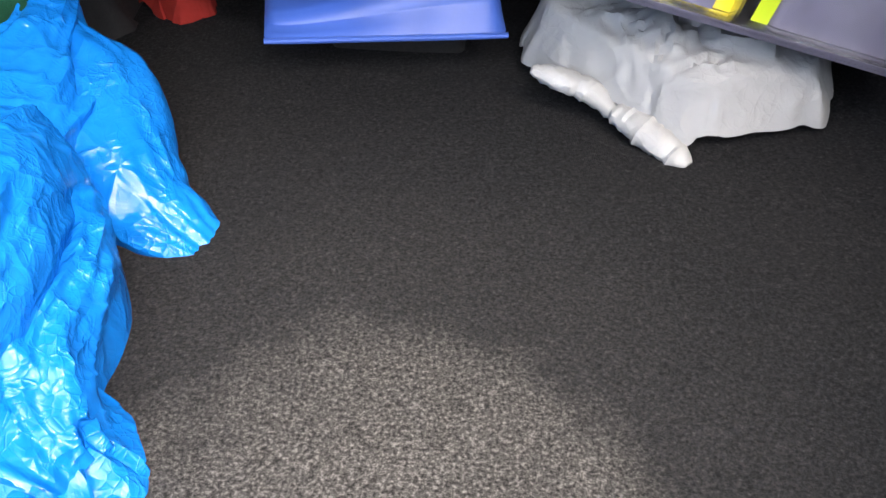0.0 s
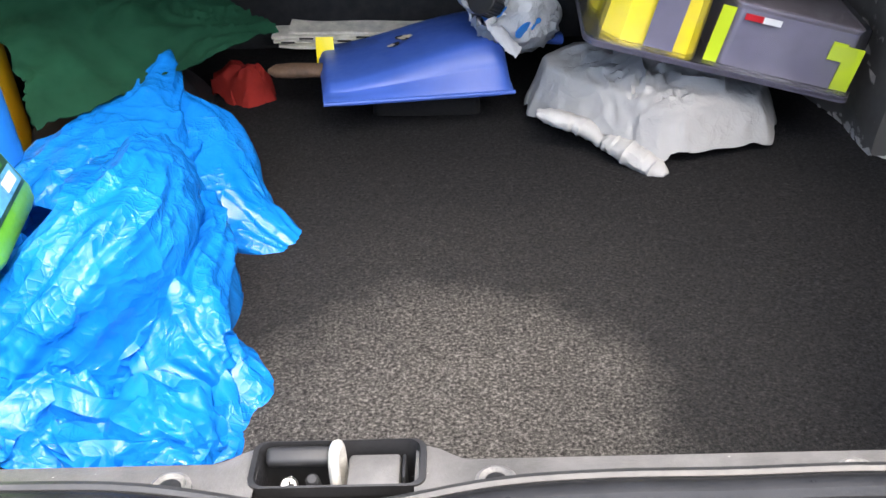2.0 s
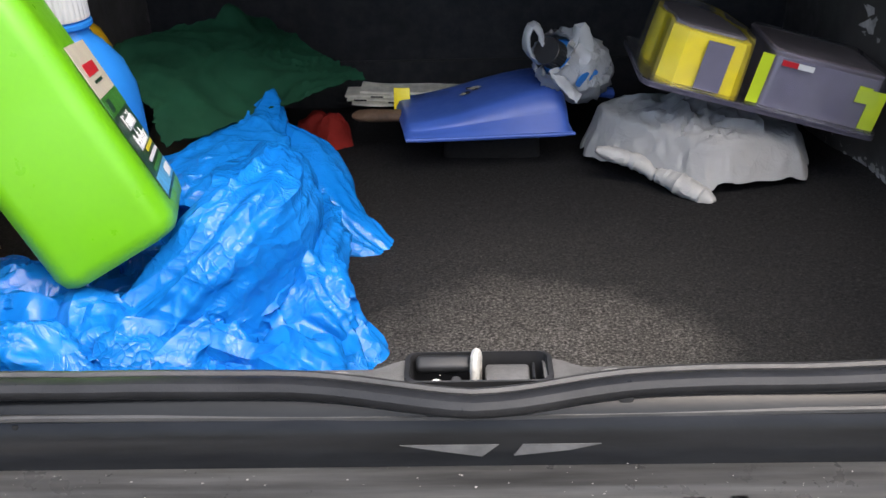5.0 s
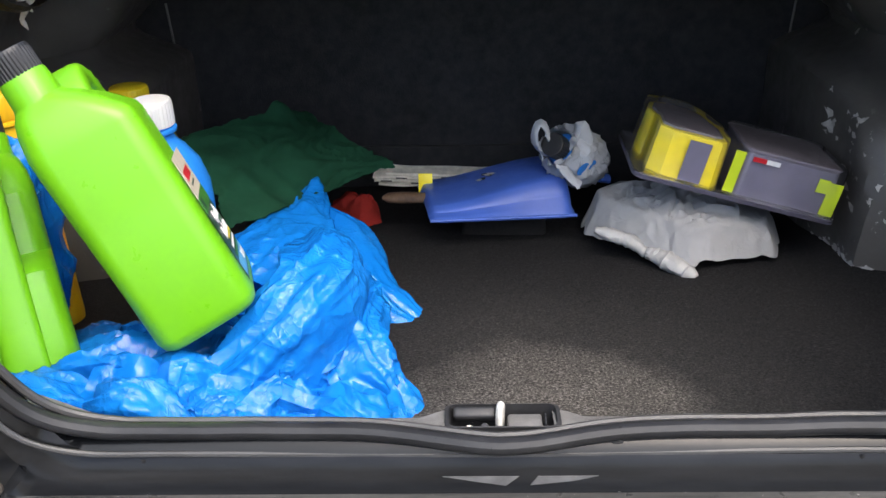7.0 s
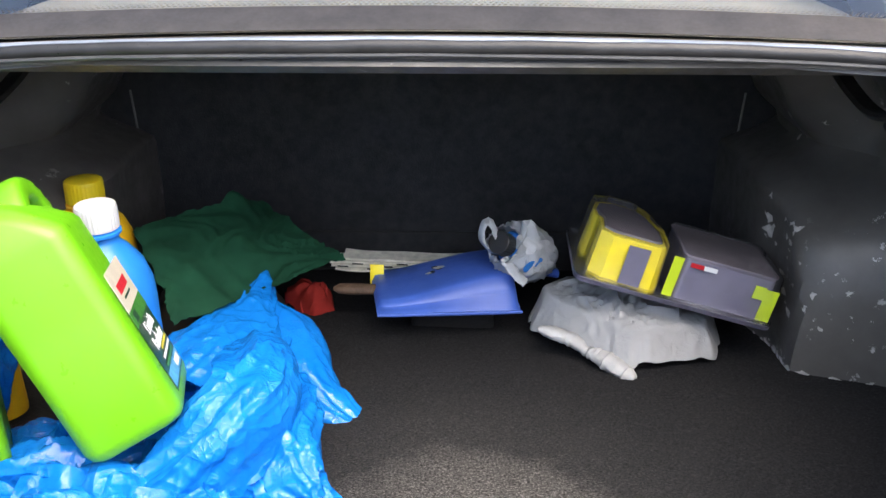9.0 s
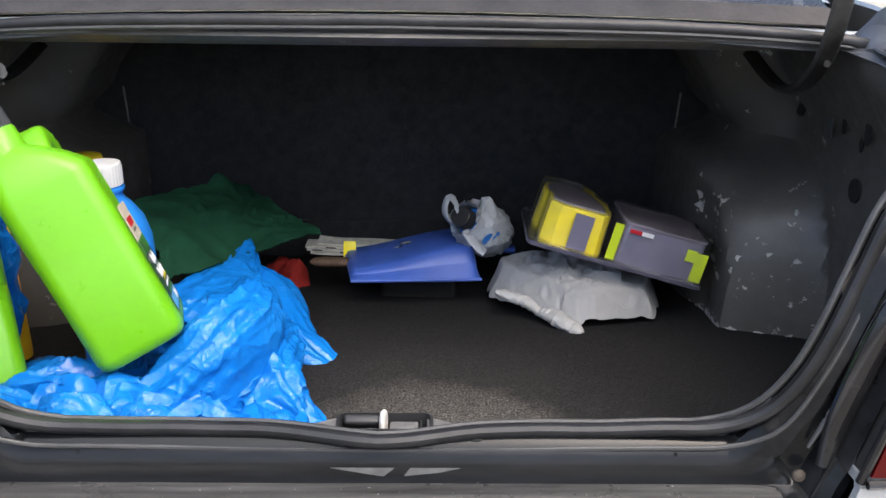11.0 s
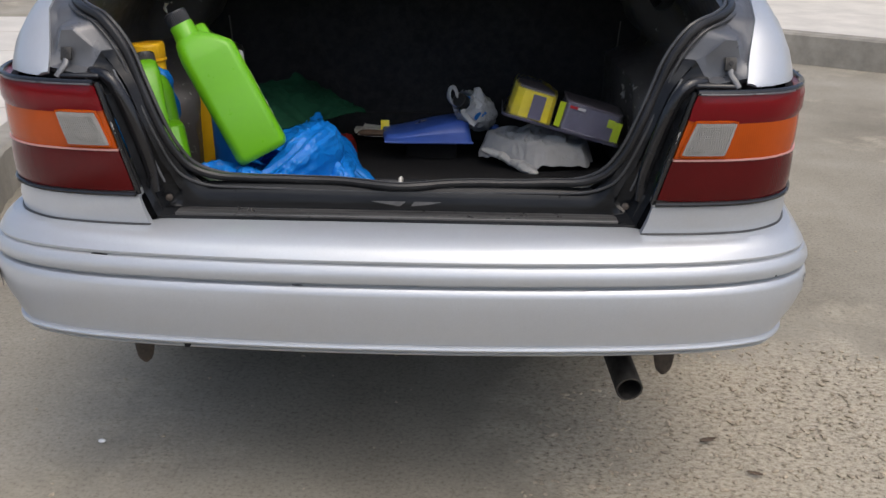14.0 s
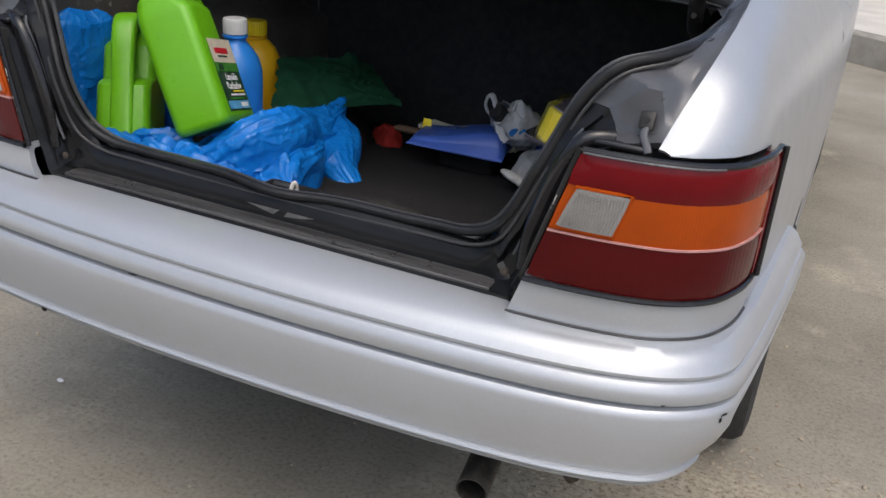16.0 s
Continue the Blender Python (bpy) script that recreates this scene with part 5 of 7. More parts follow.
def ribbed_cap(r, h, mat, parent, m, ribs=36, name="cap", label=""):
    rows = []
    seg = ribs * 4
    for z, rr, rib in ((0, r * 0.98, 0.35), (0.001, r, 1), (h * 0.80, r, 1), (h * 0.86, r * 0.985, 0.3), (h * 0.97, r * 0.95, 0), (h, r * 0.90, 0)):
        rows.append([m @ Vector(((rr - 0.0011 * rib * (k % 4 < 2)) * math.cos(2 * math.pi * k / seg), (rr - 0.0011 * rib * (k % 4 < 2)) * math.sin(2 * math.pi * k / seg), z)) for k in range(seg)])
    bm = grid(rows, closed_v=True)
    cap_ends(bm, len(rows), seg)
    return part(name, bm, mat, parent, label)


def jug_label(parent, m):
    """Printed label on the jug's flat side: coloured fields, readable words, bars for the rest."""
    x0 = 0.0612
    def field(y0, y1, z0, z1, mat, lift, name="label_field", skew=0.0):
        bm = bmesh.new()
        n = 8
        rows = [[(x0 + lift, y0 + (y1 - y0) * j / n + skew * (i / 4 - 0.5), z0 + (z1 - z0) * i / 4) for j in range(n + 1)] for i in range(5)]
        bm.free()
        bm = thicken(grid(rows), 0.0004)
        return part(name, moved(bm, m), mat, parent)
    field(-0.062, 0.066, 0.022, 0.165, LABEL_DARK, 0.0005, "label")
    field(-0.062, 0.066, 0.128, 0.180, LABEL_CREAM, 0.0012)
    field(-0.062, 0.066, 0.108, 0.128, LABEL_GREEN, 0.0012)
    field(-0.058, 0.062, 0.026, 0.044, LABEL_BLUE, 0.0012)
    field(-0.040, 0.034, 0.148, 0.160, MARK_RED, 0.0018)
    field(-0.030, 0.022, 0.140, 0.143, LABEL_DARK, 0.0018)
    field(-0.046, -0.022, 0.112, 0.124, LABEL_DARK, 0.0018)
    field(-0.040, 0.046, 0.047, 0.051, LABEL_GREEN, 0.0018)
    field(0.012, 0.050, 0.030, 0.040, MARK_WHITE, 0.0018)
    field(-0.010, 0.055, 0.063, 0.067, LABEL_YELLOW, 0.0018)
    field(-0.030, 0.055, 0.055, 0.059, MARK_WHITE, 0.0018)
    for k, (word, z) in enumerate((("Liquido", 0.096), ("Radiador", 0.076))):
        cu = bpy.data.curves.new("label_word", "FONT")
        cu.body, cu.size, cu.extrude, cu.align_x, cu.align_y = word, 0.023, 0.0003, "CENTER", "CENTER"
        tmp = bpy.data.objects.new("tmp", cu)
        me = bpy.data.meshes.new_from_object(tmp)
        bpy.data.objects.remove(tmp)
        bm = bmesh.new()
        bm.from_mesh(me)
        bm.transform(Matrix(((0, 0, 1, x0 + 0.0022), (1, 0, 0, 0.004), (0, 1, 0, z), (0, 0, 0, 1))))
        part("label_word", moved(bm, m), MARK_WHITE, parent, "white printed word", smooth=False)


LABEL_DARK = simple("dark_green_print", (0.02, 0.06, 0.03), 0.35, 0, 0.5, 40)
LABEL_GREEN = simple("leaf_green_print", (0.05, 0.20, 0.03), 0.35, 0, 0.3, 40)
LABEL_CREAM = simple("cream_print", (0.62, 0.56, 0.42), 0.35, 0, 0.1, 40)
LABEL_BLUE = simple("sky_blue_print", (0.10, 0.35, 0.55), 0.35, 0, 0.4, 60)
LABEL_YELLOW = simple("yellow_label_print", (0.75, 0.62, 0.03), 0.35, 0, 0.1, 40)


def green_jug(m, label, with_label):
    j = empty("green_jug", label, "jug", m, "green jugs in the boot")
    body = jug_mesh()
    part("body", moved(body, m), GREEN, j, "lime green plastic body")
    # handle: a broad bar down the back, clear of the hollowed body
    hp = smooth_path([(0, 0.076, 0.008), (0, 0.082, 0.03), (0, 0.083, 0.10), (0, 0.0845, 0.150), (0, 0.086, 0.20), (0, 0.085, 0.250), (0, 0.074, 0.284), (0, 0.046, 0.302), (0, 0.012, 0.303), (0, -0.014, 0.290), (0, -0.03, 0.27)], 48)
    part("handle", moved(tube(hp, [0.025 + 0.003 * smoothstep(20, 40, k) + (0.0012 if 24 < k < 36 and k % 2 else 0) for k in range(48)], 24, 0.60, True, 0.55), m), GREEN, j, "moulded lime green handle")
    ribbed_cap(0.0250, 0.029, CAP_BLACK, j, m @ pose(-0.021, -0.046, 0.330), 36, "cap", "black ribbed screw cap")
    part("cap_ring", moved(lathe([(0.0242, 0), (0.0250, 0.001), (0.0250, 0.005), (0.024, 0.006)], 28), m @ pose(-0.021, -0.046, 0.3235)), CAP_BLACK, j)
    if with_label:
        jug_label(j, m)
    return j


def frame_matrix(origin, x_axis, z_axis):
    z = Vector(z_axis).normalized()
    x = Vector(x_axis)
    x = (x - z * x.dot(z)).normalized()
    y = z.cross(x)
    m = Matrix((x, y, z)).transposed().to_4x4()
    m.translation = Vector(origin)
    return m


JUG_A = frame_matrix((-0.347, 0.400, 0.754), (0.90, 0.40, 0.50), (-0.172, 0.019, 0.327))
green_jug(JUG_A, "lime green plastic jug with a label leaning on a blue bag", True)
JUG_B = frame_matrix((-0.568, 0.372, 0.664), (-0.87, -0.50, 0.0), (-0.25, 0.34, 0.90)) @ Matrix.Diagonal((0.97, 0.97, 0.95, 1))
green_jug(JUG_B, "lime green plastic jug leaning back, its handle facing out", False)


def bottle(m, profile, mat, capr, caph, capmat, name, label, category, sx=1.0, group=""):
    b_ = empty(name, label, category, m, group)
    sc = m @ Matrix.Diagonal((1, sx, 1, 1))
    part("body", lathe(profile, 36, sc), mat, b_)
    top = profile[-1][1]
    ribbed_cap(capr, caph, capmat, b_, m @ pose(0, 0, top - 0.012), 30, "cap", "ribbed screw cap")
    part("collar", lathe([(capr * 0.98, 0), (capr * 1.04, 0.002), (capr * 1.04, 0.006), (capr * 0.98, 0.007)], 28, m @ pose(0, 0, top - 0.022)), mat, b_)
    return b_


def stand(x, y, lean_x=0, lean_y=0, turn=0):
    return pose(x, y, carpet_z(y) + 0.002, lean_x, lean_y, turn)


PROF_TALL = [(0.052, 0), (0.060, 0.004), (0.062, 0.012), (0.063, 0.19), (0.062, 0.215), (0.053, 0.245), (0.037, 0.268), (0.027, 0.278), (0.0245, 0.284), (0.0245, 0.312)]
bottle(stand(-0.461, 0.613, 1, -1, 0), PROF_TALL, BLUE_PLASTIC, 0.0285, 0.034, CAP_WHITE, "blue_bottle", "glossy blue plastic bottle with a white ribbed cap", "bottle")
PROF_YEL = [(0.060, 0), (0.068, 0.005), (0.070, 0.014), (0.070, 0.175), (0.067, 0.205), (0.055, 0.232), (0.038, 0.250), (0.029, 0.256), (0.027, 0.262), (0.027, 0.278)]
bottle(stand(-0.598, 0.862, 0, 0, 30), PROF_YEL, YELLOW, 0.031, 0.036, CAP_YELLOW, "yellow_bottle", "orange-yellow plastic bottle with a yellow cap", "bottle", 0.8, "yellow bottles")
PROF_JAR = [(0.040, 0), (0.045, 0.005), (0.046, 0.015), (0.046, 0.225), (0.0455, 0.250), (0.044, 0.268), (0.0405, 0.276), (0.0405, 0.330)]
bottle(stand(-0.655, 0.60, 0, -3, 0), PROF_JAR, YELLOW, 0.043, 0.034, YELLOW, "yellow_bottle", "yellow plastic bottle with a wide yellow lid", "bottle", 1.0, "yellow bottles")


def crumple(p, f, amp, seed):
    """Creased film: sharp folds at two sizes."""
    q = Vector((p[0] * f + seed, p[1] * f, p[2] * f))
    turn = 2.5 * noise.noise(q * 0.33 + Vector((9.1, 2.2, seed)))
    cs, sn = math.cos(turn), math.sin(turn)
    q = Vector((q.x * cs - q.y * sn, (q.x * sn + q.y * cs) * 0.45, q.z))
    q = q + noise.noise_vector(q * 0.8) * 0.45
    a = 1 - abs(noise.noise(q)) * 2.4
    b_ = 1 - abs(noise.noise(q * 2.1 + Vector((5.2, 1.3, seed)))) * 2.4
    c = 1 - abs(noise.noise(q * 4.3 + Vector((1.2, 7.3, seed)))) * 2.4
    return amp * (a * 0.62 + b_ * 0.27 + c * 0.09)


def inside_distance(x, y, poly):
    """Distance to a polygon's edge, positive inside."""
    best, ins = 9.0, False
    n = len(poly)
    for i in range(n):
        ax, ay = poly[i]
        bx, by = poly[(i + 1) % n]
        if (ay > y) != (by > y) and x < (bx - ax) * (y - ay) / (by - ay) + ax:
            ins = not ins
        dx, dy = bx - ax, by - ay
        t = max(0, min(1, ((x - ax) * dx + (y - ay) * dy) / (dx * dx + dy * dy)))
        best = min(best, math.hypot(x - ax - t * dx, y - ay - t * dy))
    return best if ins else -best


def heap(name, poly, height, mat, label, category, freq, amp, seed, step=0.006, soft=0.05, floor=None):
    """A crumpled sheet heaped on the carpet inside an outline."""
    floor = floor or carpet_z
    xs = [p[0] for p in poly]
    ys = [p[1] for p in poly]
    nx, ny = int((max(xs) - min(xs)) / step) + 3, int((max(ys) - min(ys)) / step) + 3
    bm = bmesh.new()
    vs = {}
    for i in range(nx):
        for j in range(ny):
            x, y = min(xs) - step + i * step, min(ys) - step + j * step
            wob = 0.010 * noise.noise((x * 30, y * 30, seed)) + 0.006 * noise.noise((x * 75, y * 75, seed))
            d = inside_distance(x, y, poly) + wob
            if d < -step * 0.6:
                continue
            e = min(1, max(0, d) / soft)
            env = math.sqrt(1 - (1 - e) ** 2)
            h = height(x, y) * env
            c = crumple((x, y, h * 1.5), freq, amp, seed) * (0.25 + 0.75 * env)
            vs[i, j] = bm.verts.new((x + 0.35 * c * noise.noise((x * 20, y * 20, 3 + seed)), y, floor(y) + 0.004 + max(0.0, h + c)))
    for (i, j), v in vs.items():
        q = [vs.get(k) for k in ((i, j), (i + 1, j), (i + 1, j + 1), (i, j + 1))]
        if all(q):
            bm.faces.new(q)
    loose = [v for v in bm.verts if not v.link_faces]
    bmesh.ops.delete(bm, geom=loose, context="VERTS")
    for v in bm.verts:
        if v.is_boundary:
            v.co.z = floor(v.co.y) + 0.003
    ob = part(name, bm, mat, sharp=60)
    return tagged(ob, label, category)


def crumpled_sheet(poly, height, seed, levels, soft=0.03, rise=0.02, floor=None, crease=0.0012, pull=0.12):
    """A sheet too large for its outline, left to buckle over a heap: returns a bmesh.

    levels: (spacing, length gained, rounds), coarse to fine, each spacing half the last."""
    floor = floor or carpet_z
    rng = np.random.default_rng(seed)
    s0 = levels[0][0]
    xs = np.arange(min(p[0] for p in poly) - s0, max(p[0] for p in poly) + 2 * s0, s0)
    ys = np.arange(min(p[1] for p in poly) - s0, max(p[1] for p in poly) + 2 * s0, s0)
    uv = np.stack(np.meshgrid(xs, ys, indexing="ij"), -1)
    pos = None
    for s, gain, rounds in levels:
        if pos is not None:
            def finer(a):
                b_ = np.repeat(a, 2, 0)[:-1]
                b_[1::2] = (a[:-1] + a[1:]) / 2
                c = np.repeat(b_, 2, 1)[:, :-1]
                c[:, 1::2] = (b_[:, :-1] + b_[:, 1:]) / 2
                return c
            uv, pos = finer(uv), finer(pos)
        nx, ny = uv.shape[:2]
        slip = rng.normal(0, s * (0.17 if s > 0.009 else 0.0), uv.shape)
        uv = uv + slip
        if pos is not None:
            pos[..., :2] += slip
        dist = np.array([[inside_distance(x, y, poly) + 0.008 * noise.noise((x * 30, y * 30, seed)) for x, y in row] for row in uv])
        inside = dist > -s * 0.6
        e = np.clip(dist / soft, 0, 1)
        base = np.array([[floor(y) for x, y in row] for row in uv]) + 0.004
        top = np.array([[height(x, y) for x, y in row] for row in uv]) * np.sqrt(1 - (1 - e) ** 2)
        if pos is None:
            pos = np.concatenate([uv, (base + top)[..., None]], -1)
        edge = dist < s * 0.7
        hold = np.concatenate([uv, base[..., None]], -1)
        pos = pos + rng.normal(0, s * (0.12 if s > 0.009 else 0.04), pos.shape) * (~edge)[..., None]
        vary = np.array([[1 + 0.22 * noise.noise((x * 7, y * 7, seed + 5)) for x, y in row] for row in uv])
        for k in range(rounds):
            for di, dj, w in ((1, 0, 0.8), (0, 1, 0.8), (1, 1, 0.5), (1, -1, 0.5), (2, 0, 0.25), (0, 2, 0.25)):
                ia, ib = slice(0, nx - di), slice(di, nx)
                ja, jb = (slice(0, ny - dj), slice(dj, ny)) if dj >= 0 else (slice(-dj, ny), slice(0, ny + dj))
                d = pos[ib, jb] - pos[ia, ja]
                ln = np.sqrt((d ** 2).sum(-1)) + 1e-9
                want = np.sqrt(((uv[ib, jb] - uv[ia, ja]) ** 2).sum(-1)) * gain * vary[ia, ja]
                c = (w * 0.5 * (ln - want) / ln)[..., None] * d * (inside[ia, ja] & inside[ib, jb])[..., None]
                pos[ia, ja] += c * 0.5
                pos[ib, jb] -= c * 0.5
            pos[..., :2] += (uv - pos[..., :2]) * 0.03
            pos[..., 2] += (base + top - pos[..., 2]) * pull
            pos[..., 2] = np.clip(pos[..., 2], base, base + top + rise * (0.3 + e))
            pos[edge] = hold[edge]
    bm = bmesh.new()
    vs = {(i, j): bm.verts.new(pos[i, j]) for i in range(nx) for j in range(ny) if inside[i, j]}
    for (i, j), v in vs.items():
        q = [vs.get(k) for k in ((i, j), (i + 1, j), (i + 1, j + 1), (i, j + 1))]
        if all(q):
            k = int(rng.integers(2))
            bm.faces.new((q[k], q[k + 1], q[k + 2]))
            bm.faces.new((q[k], q[k + 2], q[(k + 3) % 4]))
    bmesh.ops.delete(bm, geom=[v for v in bm.verts if not v.link_faces], context="VERTS")
    rim = [(v, [e_.other_vert(v) for e_ in v.link_edges if e_.is_boundary]) for v in bm.verts if v.is_boundary]
    for k in range(2):
        now = {v: v.co.copy() for v, _ in rim}
        for v, ns in rim:
            v.co = v.co * 0.4 + sum((now[q] for q in ns), Vector()) * (0.6 / len(ns))
    # flat facets, each a little dished, between crisp creases
    bmesh.ops.subdivide_edges(bm, edges=bm.edges, cuts=1, use_grid_fill=True)
    for v in bm.verts:
        if not v.is_boundary:
            v.co.z += crease * (noise.noise(v.co * 60) + 0.5 * noise.noise(v.co * 130))
    return bm


def bumps(*items):
    def h(x, y):
        return max(0.012, max(a * math.exp(-(((x - cx) / rx) ** 2 + ((y - cy) / ry) ** 2)) for cx, cy, rx, ry, a in items))
    return h


def fold_height(lobes, base, seed, wrinkle, warp=0.010, groove=0.022, extra=None):
    """Height of plastic film lying in folds: each lobe is a puffed fold (x0, y0, x1, y1, radius0, radius1, height0, height1, roundness)
    whose creases run along it; a cleft parts it from the next."""
    def h(x, y):
        wx = x + warp * noise.noise((x * 13, y * 13, seed + 2)) + 0.4 * warp * noise.noise((x * 34, y * 34, seed + 4))
        wy = y + warp * noise.noise((x * 13, y * 13, seed + 8)) + 0.4 * warp * noise.noise((x * 34, y * 34, seed + 6))
        best, second, crease = base, base * 0.5, 0.0
        for k, (x0, y0, x1, y1, r0, r1, h0, h1, rnd_) in enumerate(lobes):
            dx, dy = x1 - x0, y1 - y0
            ln = math.hypot(dx, dy)
            tt = ((wx - x0) * dx + (wy - y0) * dy) / (ln * ln)
            tc = min(1, max(0, tt))
            d = math.hypot(wx - x0 - tc * dx, wy - y0 - tc * dy) / (r0 + (r1 - r0) * tc)
            if d >= 1:
                continue
            v = (h0 + (h1 - h0) * tc) * (1 - d ** 2) ** rnd_
            if v > best:
                across = ((wx - x0) * dy - (wy - y0) * dx) / ln
                along = tt * ln
                best, second = v, best
                crease = wrinkle * (0.7 * (1 - 2.6 * abs(noise.noise((along * 9 + 3 * k, across * 34, k + seed)))) + 0.5 * (1 - 2.4 * abs(noise.noise((along * 22 + across * 14, across * 12 - along * 9, k * 1.7)))))
            elif v > second:
                second = v
        cleft = groove * math.exp(-(best - second) / 0.007) if second > 0.02 else 0.0
        return max(0.004, best + crease - min(cleft, 0.5 * best) + (extra(x, y) if extra else 0.0))
    return h


def film_fold(spine, seed, long=5.0, amp=0.0035, depth=0.10, boxy=0.55, step=0.0032):
    """A puffed fold of film: spine points (x, y, top, half width); creases run along it and fan out at its ends."""
    path = smooth_path([p[:3] for p in spine], max(12, int(sum((Vector(a[:3]) - Vector(b_[:3])).length for a, b_ in zip(spine, spine[1:])) / step)))
    n = len(path)
    wide = max(p[3] for p in spine)
    nv = max(12, int(2 * (wide + 0.6 * depth) / step))
    rows = []
    for i, c in enumerate(path):
        u = i / (n - 1)
        c = Vector(c)
        d = Vector(path[min(n - 1, i + 1)]) - Vector(path[max(0, i - 1)])
        side = Vector((d.y, -d.x, 0)).normalized()
        f = u * (len(spine) - 1)
        k = min(len(spine) - 2, int(f))
        w = spine[k][3] + (spine[k + 1][3] - spine[k][3]) * smoothstep(0, 1, f - k)
        low = max(carpet_z(c.y) + 0.004, c.z - depth)
        row = []
        for j in range(nv + 1):
            a = math.pi * (j / nv - 0.5)
            v = math.copysign(abs(math.sin(a)) ** 0.85, a)
            q = c + side * (w * v * (1 + 0.10 * noise.noise((u * 5, v * 1.5, seed))))
            q.z = low + (c.z - low) * max(0, math.cos(a)) ** boxy
            row.append(q)
        rows.append(row)
    bm = grid(rows)
    bm.normal_update()
    bmesh.ops.recalc_face_normals(bm, faces=bm.faces)
    vs = list(bm.verts)
    turn = 1 if sum(v.normal.z for v in vs) > 0 else -1
    shift = []
    for k, v in enumerate(vs):
        u, b_ = (k // (nv + 1)) / (n - 1), 2 * (k % (nv + 1)) / nv - 1
        warp = 0.35 * noise.noise((u * 4, b_ * 2, seed + 3))
        e = 1.9 * (1 - 2.8 * abs(noise.noise((b_ * long * 0.5 + warp, u * 1.7, seed + 1))))
        e += 0.9 * (1 - 2.8 * abs(noise.noise((b_ * long + 1.5 * warp, u * 3.5, seed + 2))))
        cell = noise.voronoi(v.co * 24 + Vector((seed, 0, 0)))[0]
        e += 0.7 * math.exp(-(cell[1] - cell[0]) / 0.14) - 0.3
        cell = noise.voronoi(v.co * 55 + Vector((seed, 5, 0)))[0]
        e += 0.10 * math.exp(-(cell[1] - cell[0]) / 0.12)
        shift.append(v.normal * (turn * 1.3 * amp * e * (1 - 0.8 * abs(b_) ** 6) * min(1, 0.25 + 12 * min(u, 1 - u))))
    for v, d in zip(vs, shift):
        v.co += d
        v.co.z = max(v.co.z, carpet_z(v.co.y) + 0.003)
    return bm


BAG_POLY = [(-0.094, 0.365), (-0.104, 0.410), (-0.135, 0.430), (-0.165, 0.462), (-0.180, 0.500), (-0.182, 0.540), (-0.188, 0.580), (-0.196, 0.640), (-0.205, 0.70), (-0.245, 0.780), (-0.262, 0.845), (-0.290, 0.855), (-0.36, 0.78), (-0.43, 0.68),
            (-0.50, 0.60), (-0.62, 0.52), (-0.66, 0.40), (-0.63, 0.28), (-0.54, 0.205), (-0.45, 0.198), (-0.37, 0.205), (-0.315, 0.215), (-0.280, 0.238), (-0.232, 0.238), (-0.195, 0.222), (-0.155, 0.225), (-0.122, 0.262), (-0.102, 0.315)]
# the tall fold running forward, the sheet behind it to its tip, the fold down the side, the small puffs along the sill
BAG_LOBES = [(-0.300, 0.285, -0.248, 0.395, 0.046, 0.072, 0.088, 0.150, 0.42), (-0.248, 0.395, -0.250, 0.560, 0.074, 0.060, 0.150, 0.125, 0.42),
             (-0.262, 0.620, -0.276, 0.800, 0.075, 0.034, 0.098, 0.112, 0.80), (-0.270, 0.745, -0.122, 0.563, 0.056, 0.030, 0.092, 0.018, 0.90), (-0.225, 0.565, -0.128, 0.556, 0.050, 0.026, 0.062, 0.016, 0.90),
             (-0.415, 0.580, -0.320, 0.640, 0.065, 0.075, 0.070, 0.092, 0.55), (-0.228, 0.545, -0.172, 0.405, 0.038, 0.040, 0.082, 0.076, 0.45), (-0.172, 0.405, -0.120, 0.352, 0.040, 0.036, 0.076, 0.044, 0.45),
             (-0.216, 0.390, -0.192, 0.325, 0.024, 0.030, 0.086, 0.076, 0.45), (-0.138, 0.330, -0.132, 0.284, 0.038, 0.036, 0.052, 0.040, 0.45), (-0.196, 0.300, -0.165, 0.275, 0.030, 0.030, 0.056, 0.042, 0.45),
             (-0.258, 0.318, -0.238, 0.284, 0.038, 0.036, 0.084, 0.064, 0.42), (-0.360, 0.312, -0.312, 0.282, 0.050, 0.046, 0.100, 0.090, 0.42), (-0.462, 0.320, -0.410, 0.290, 0.052, 0.048, 0.082, 0.090, 0.42),
             (-0.478, 0.243, -0.428, 0.238, 0.048, 0.042, 0.064, 0.056, 0.45), (-0.385, 0.256, -0.345, 0.262, 0.030, 0.030, 0.052, 0.050, 0.45), (-0.585, 0.290, -0.520, 0.258, 0.058, 0.052, 0.062, 0.066, 0.45),
             (-0.330, 0.242, -0.225, 0.258, 0.034, 0.034, 0.052, 0.048, 0.45), (-0.200, 0.258, -0.150, 0.250, 0.032, 0.030, 0.040, 0.034, 0.45),
             (-0.530, 0.460, -0.450, 0.380, 0.070, 0.070, 0.056, 0.070, 0.55), (-0.420, 0.520, -0.360, 0.400, 0.070, 0.070, 0.086, 0.092, 0.55), (-0.610, 0.400, -0.560, 0.330, 0.062, 0.062, 0.055, 0.060, 0.55)]


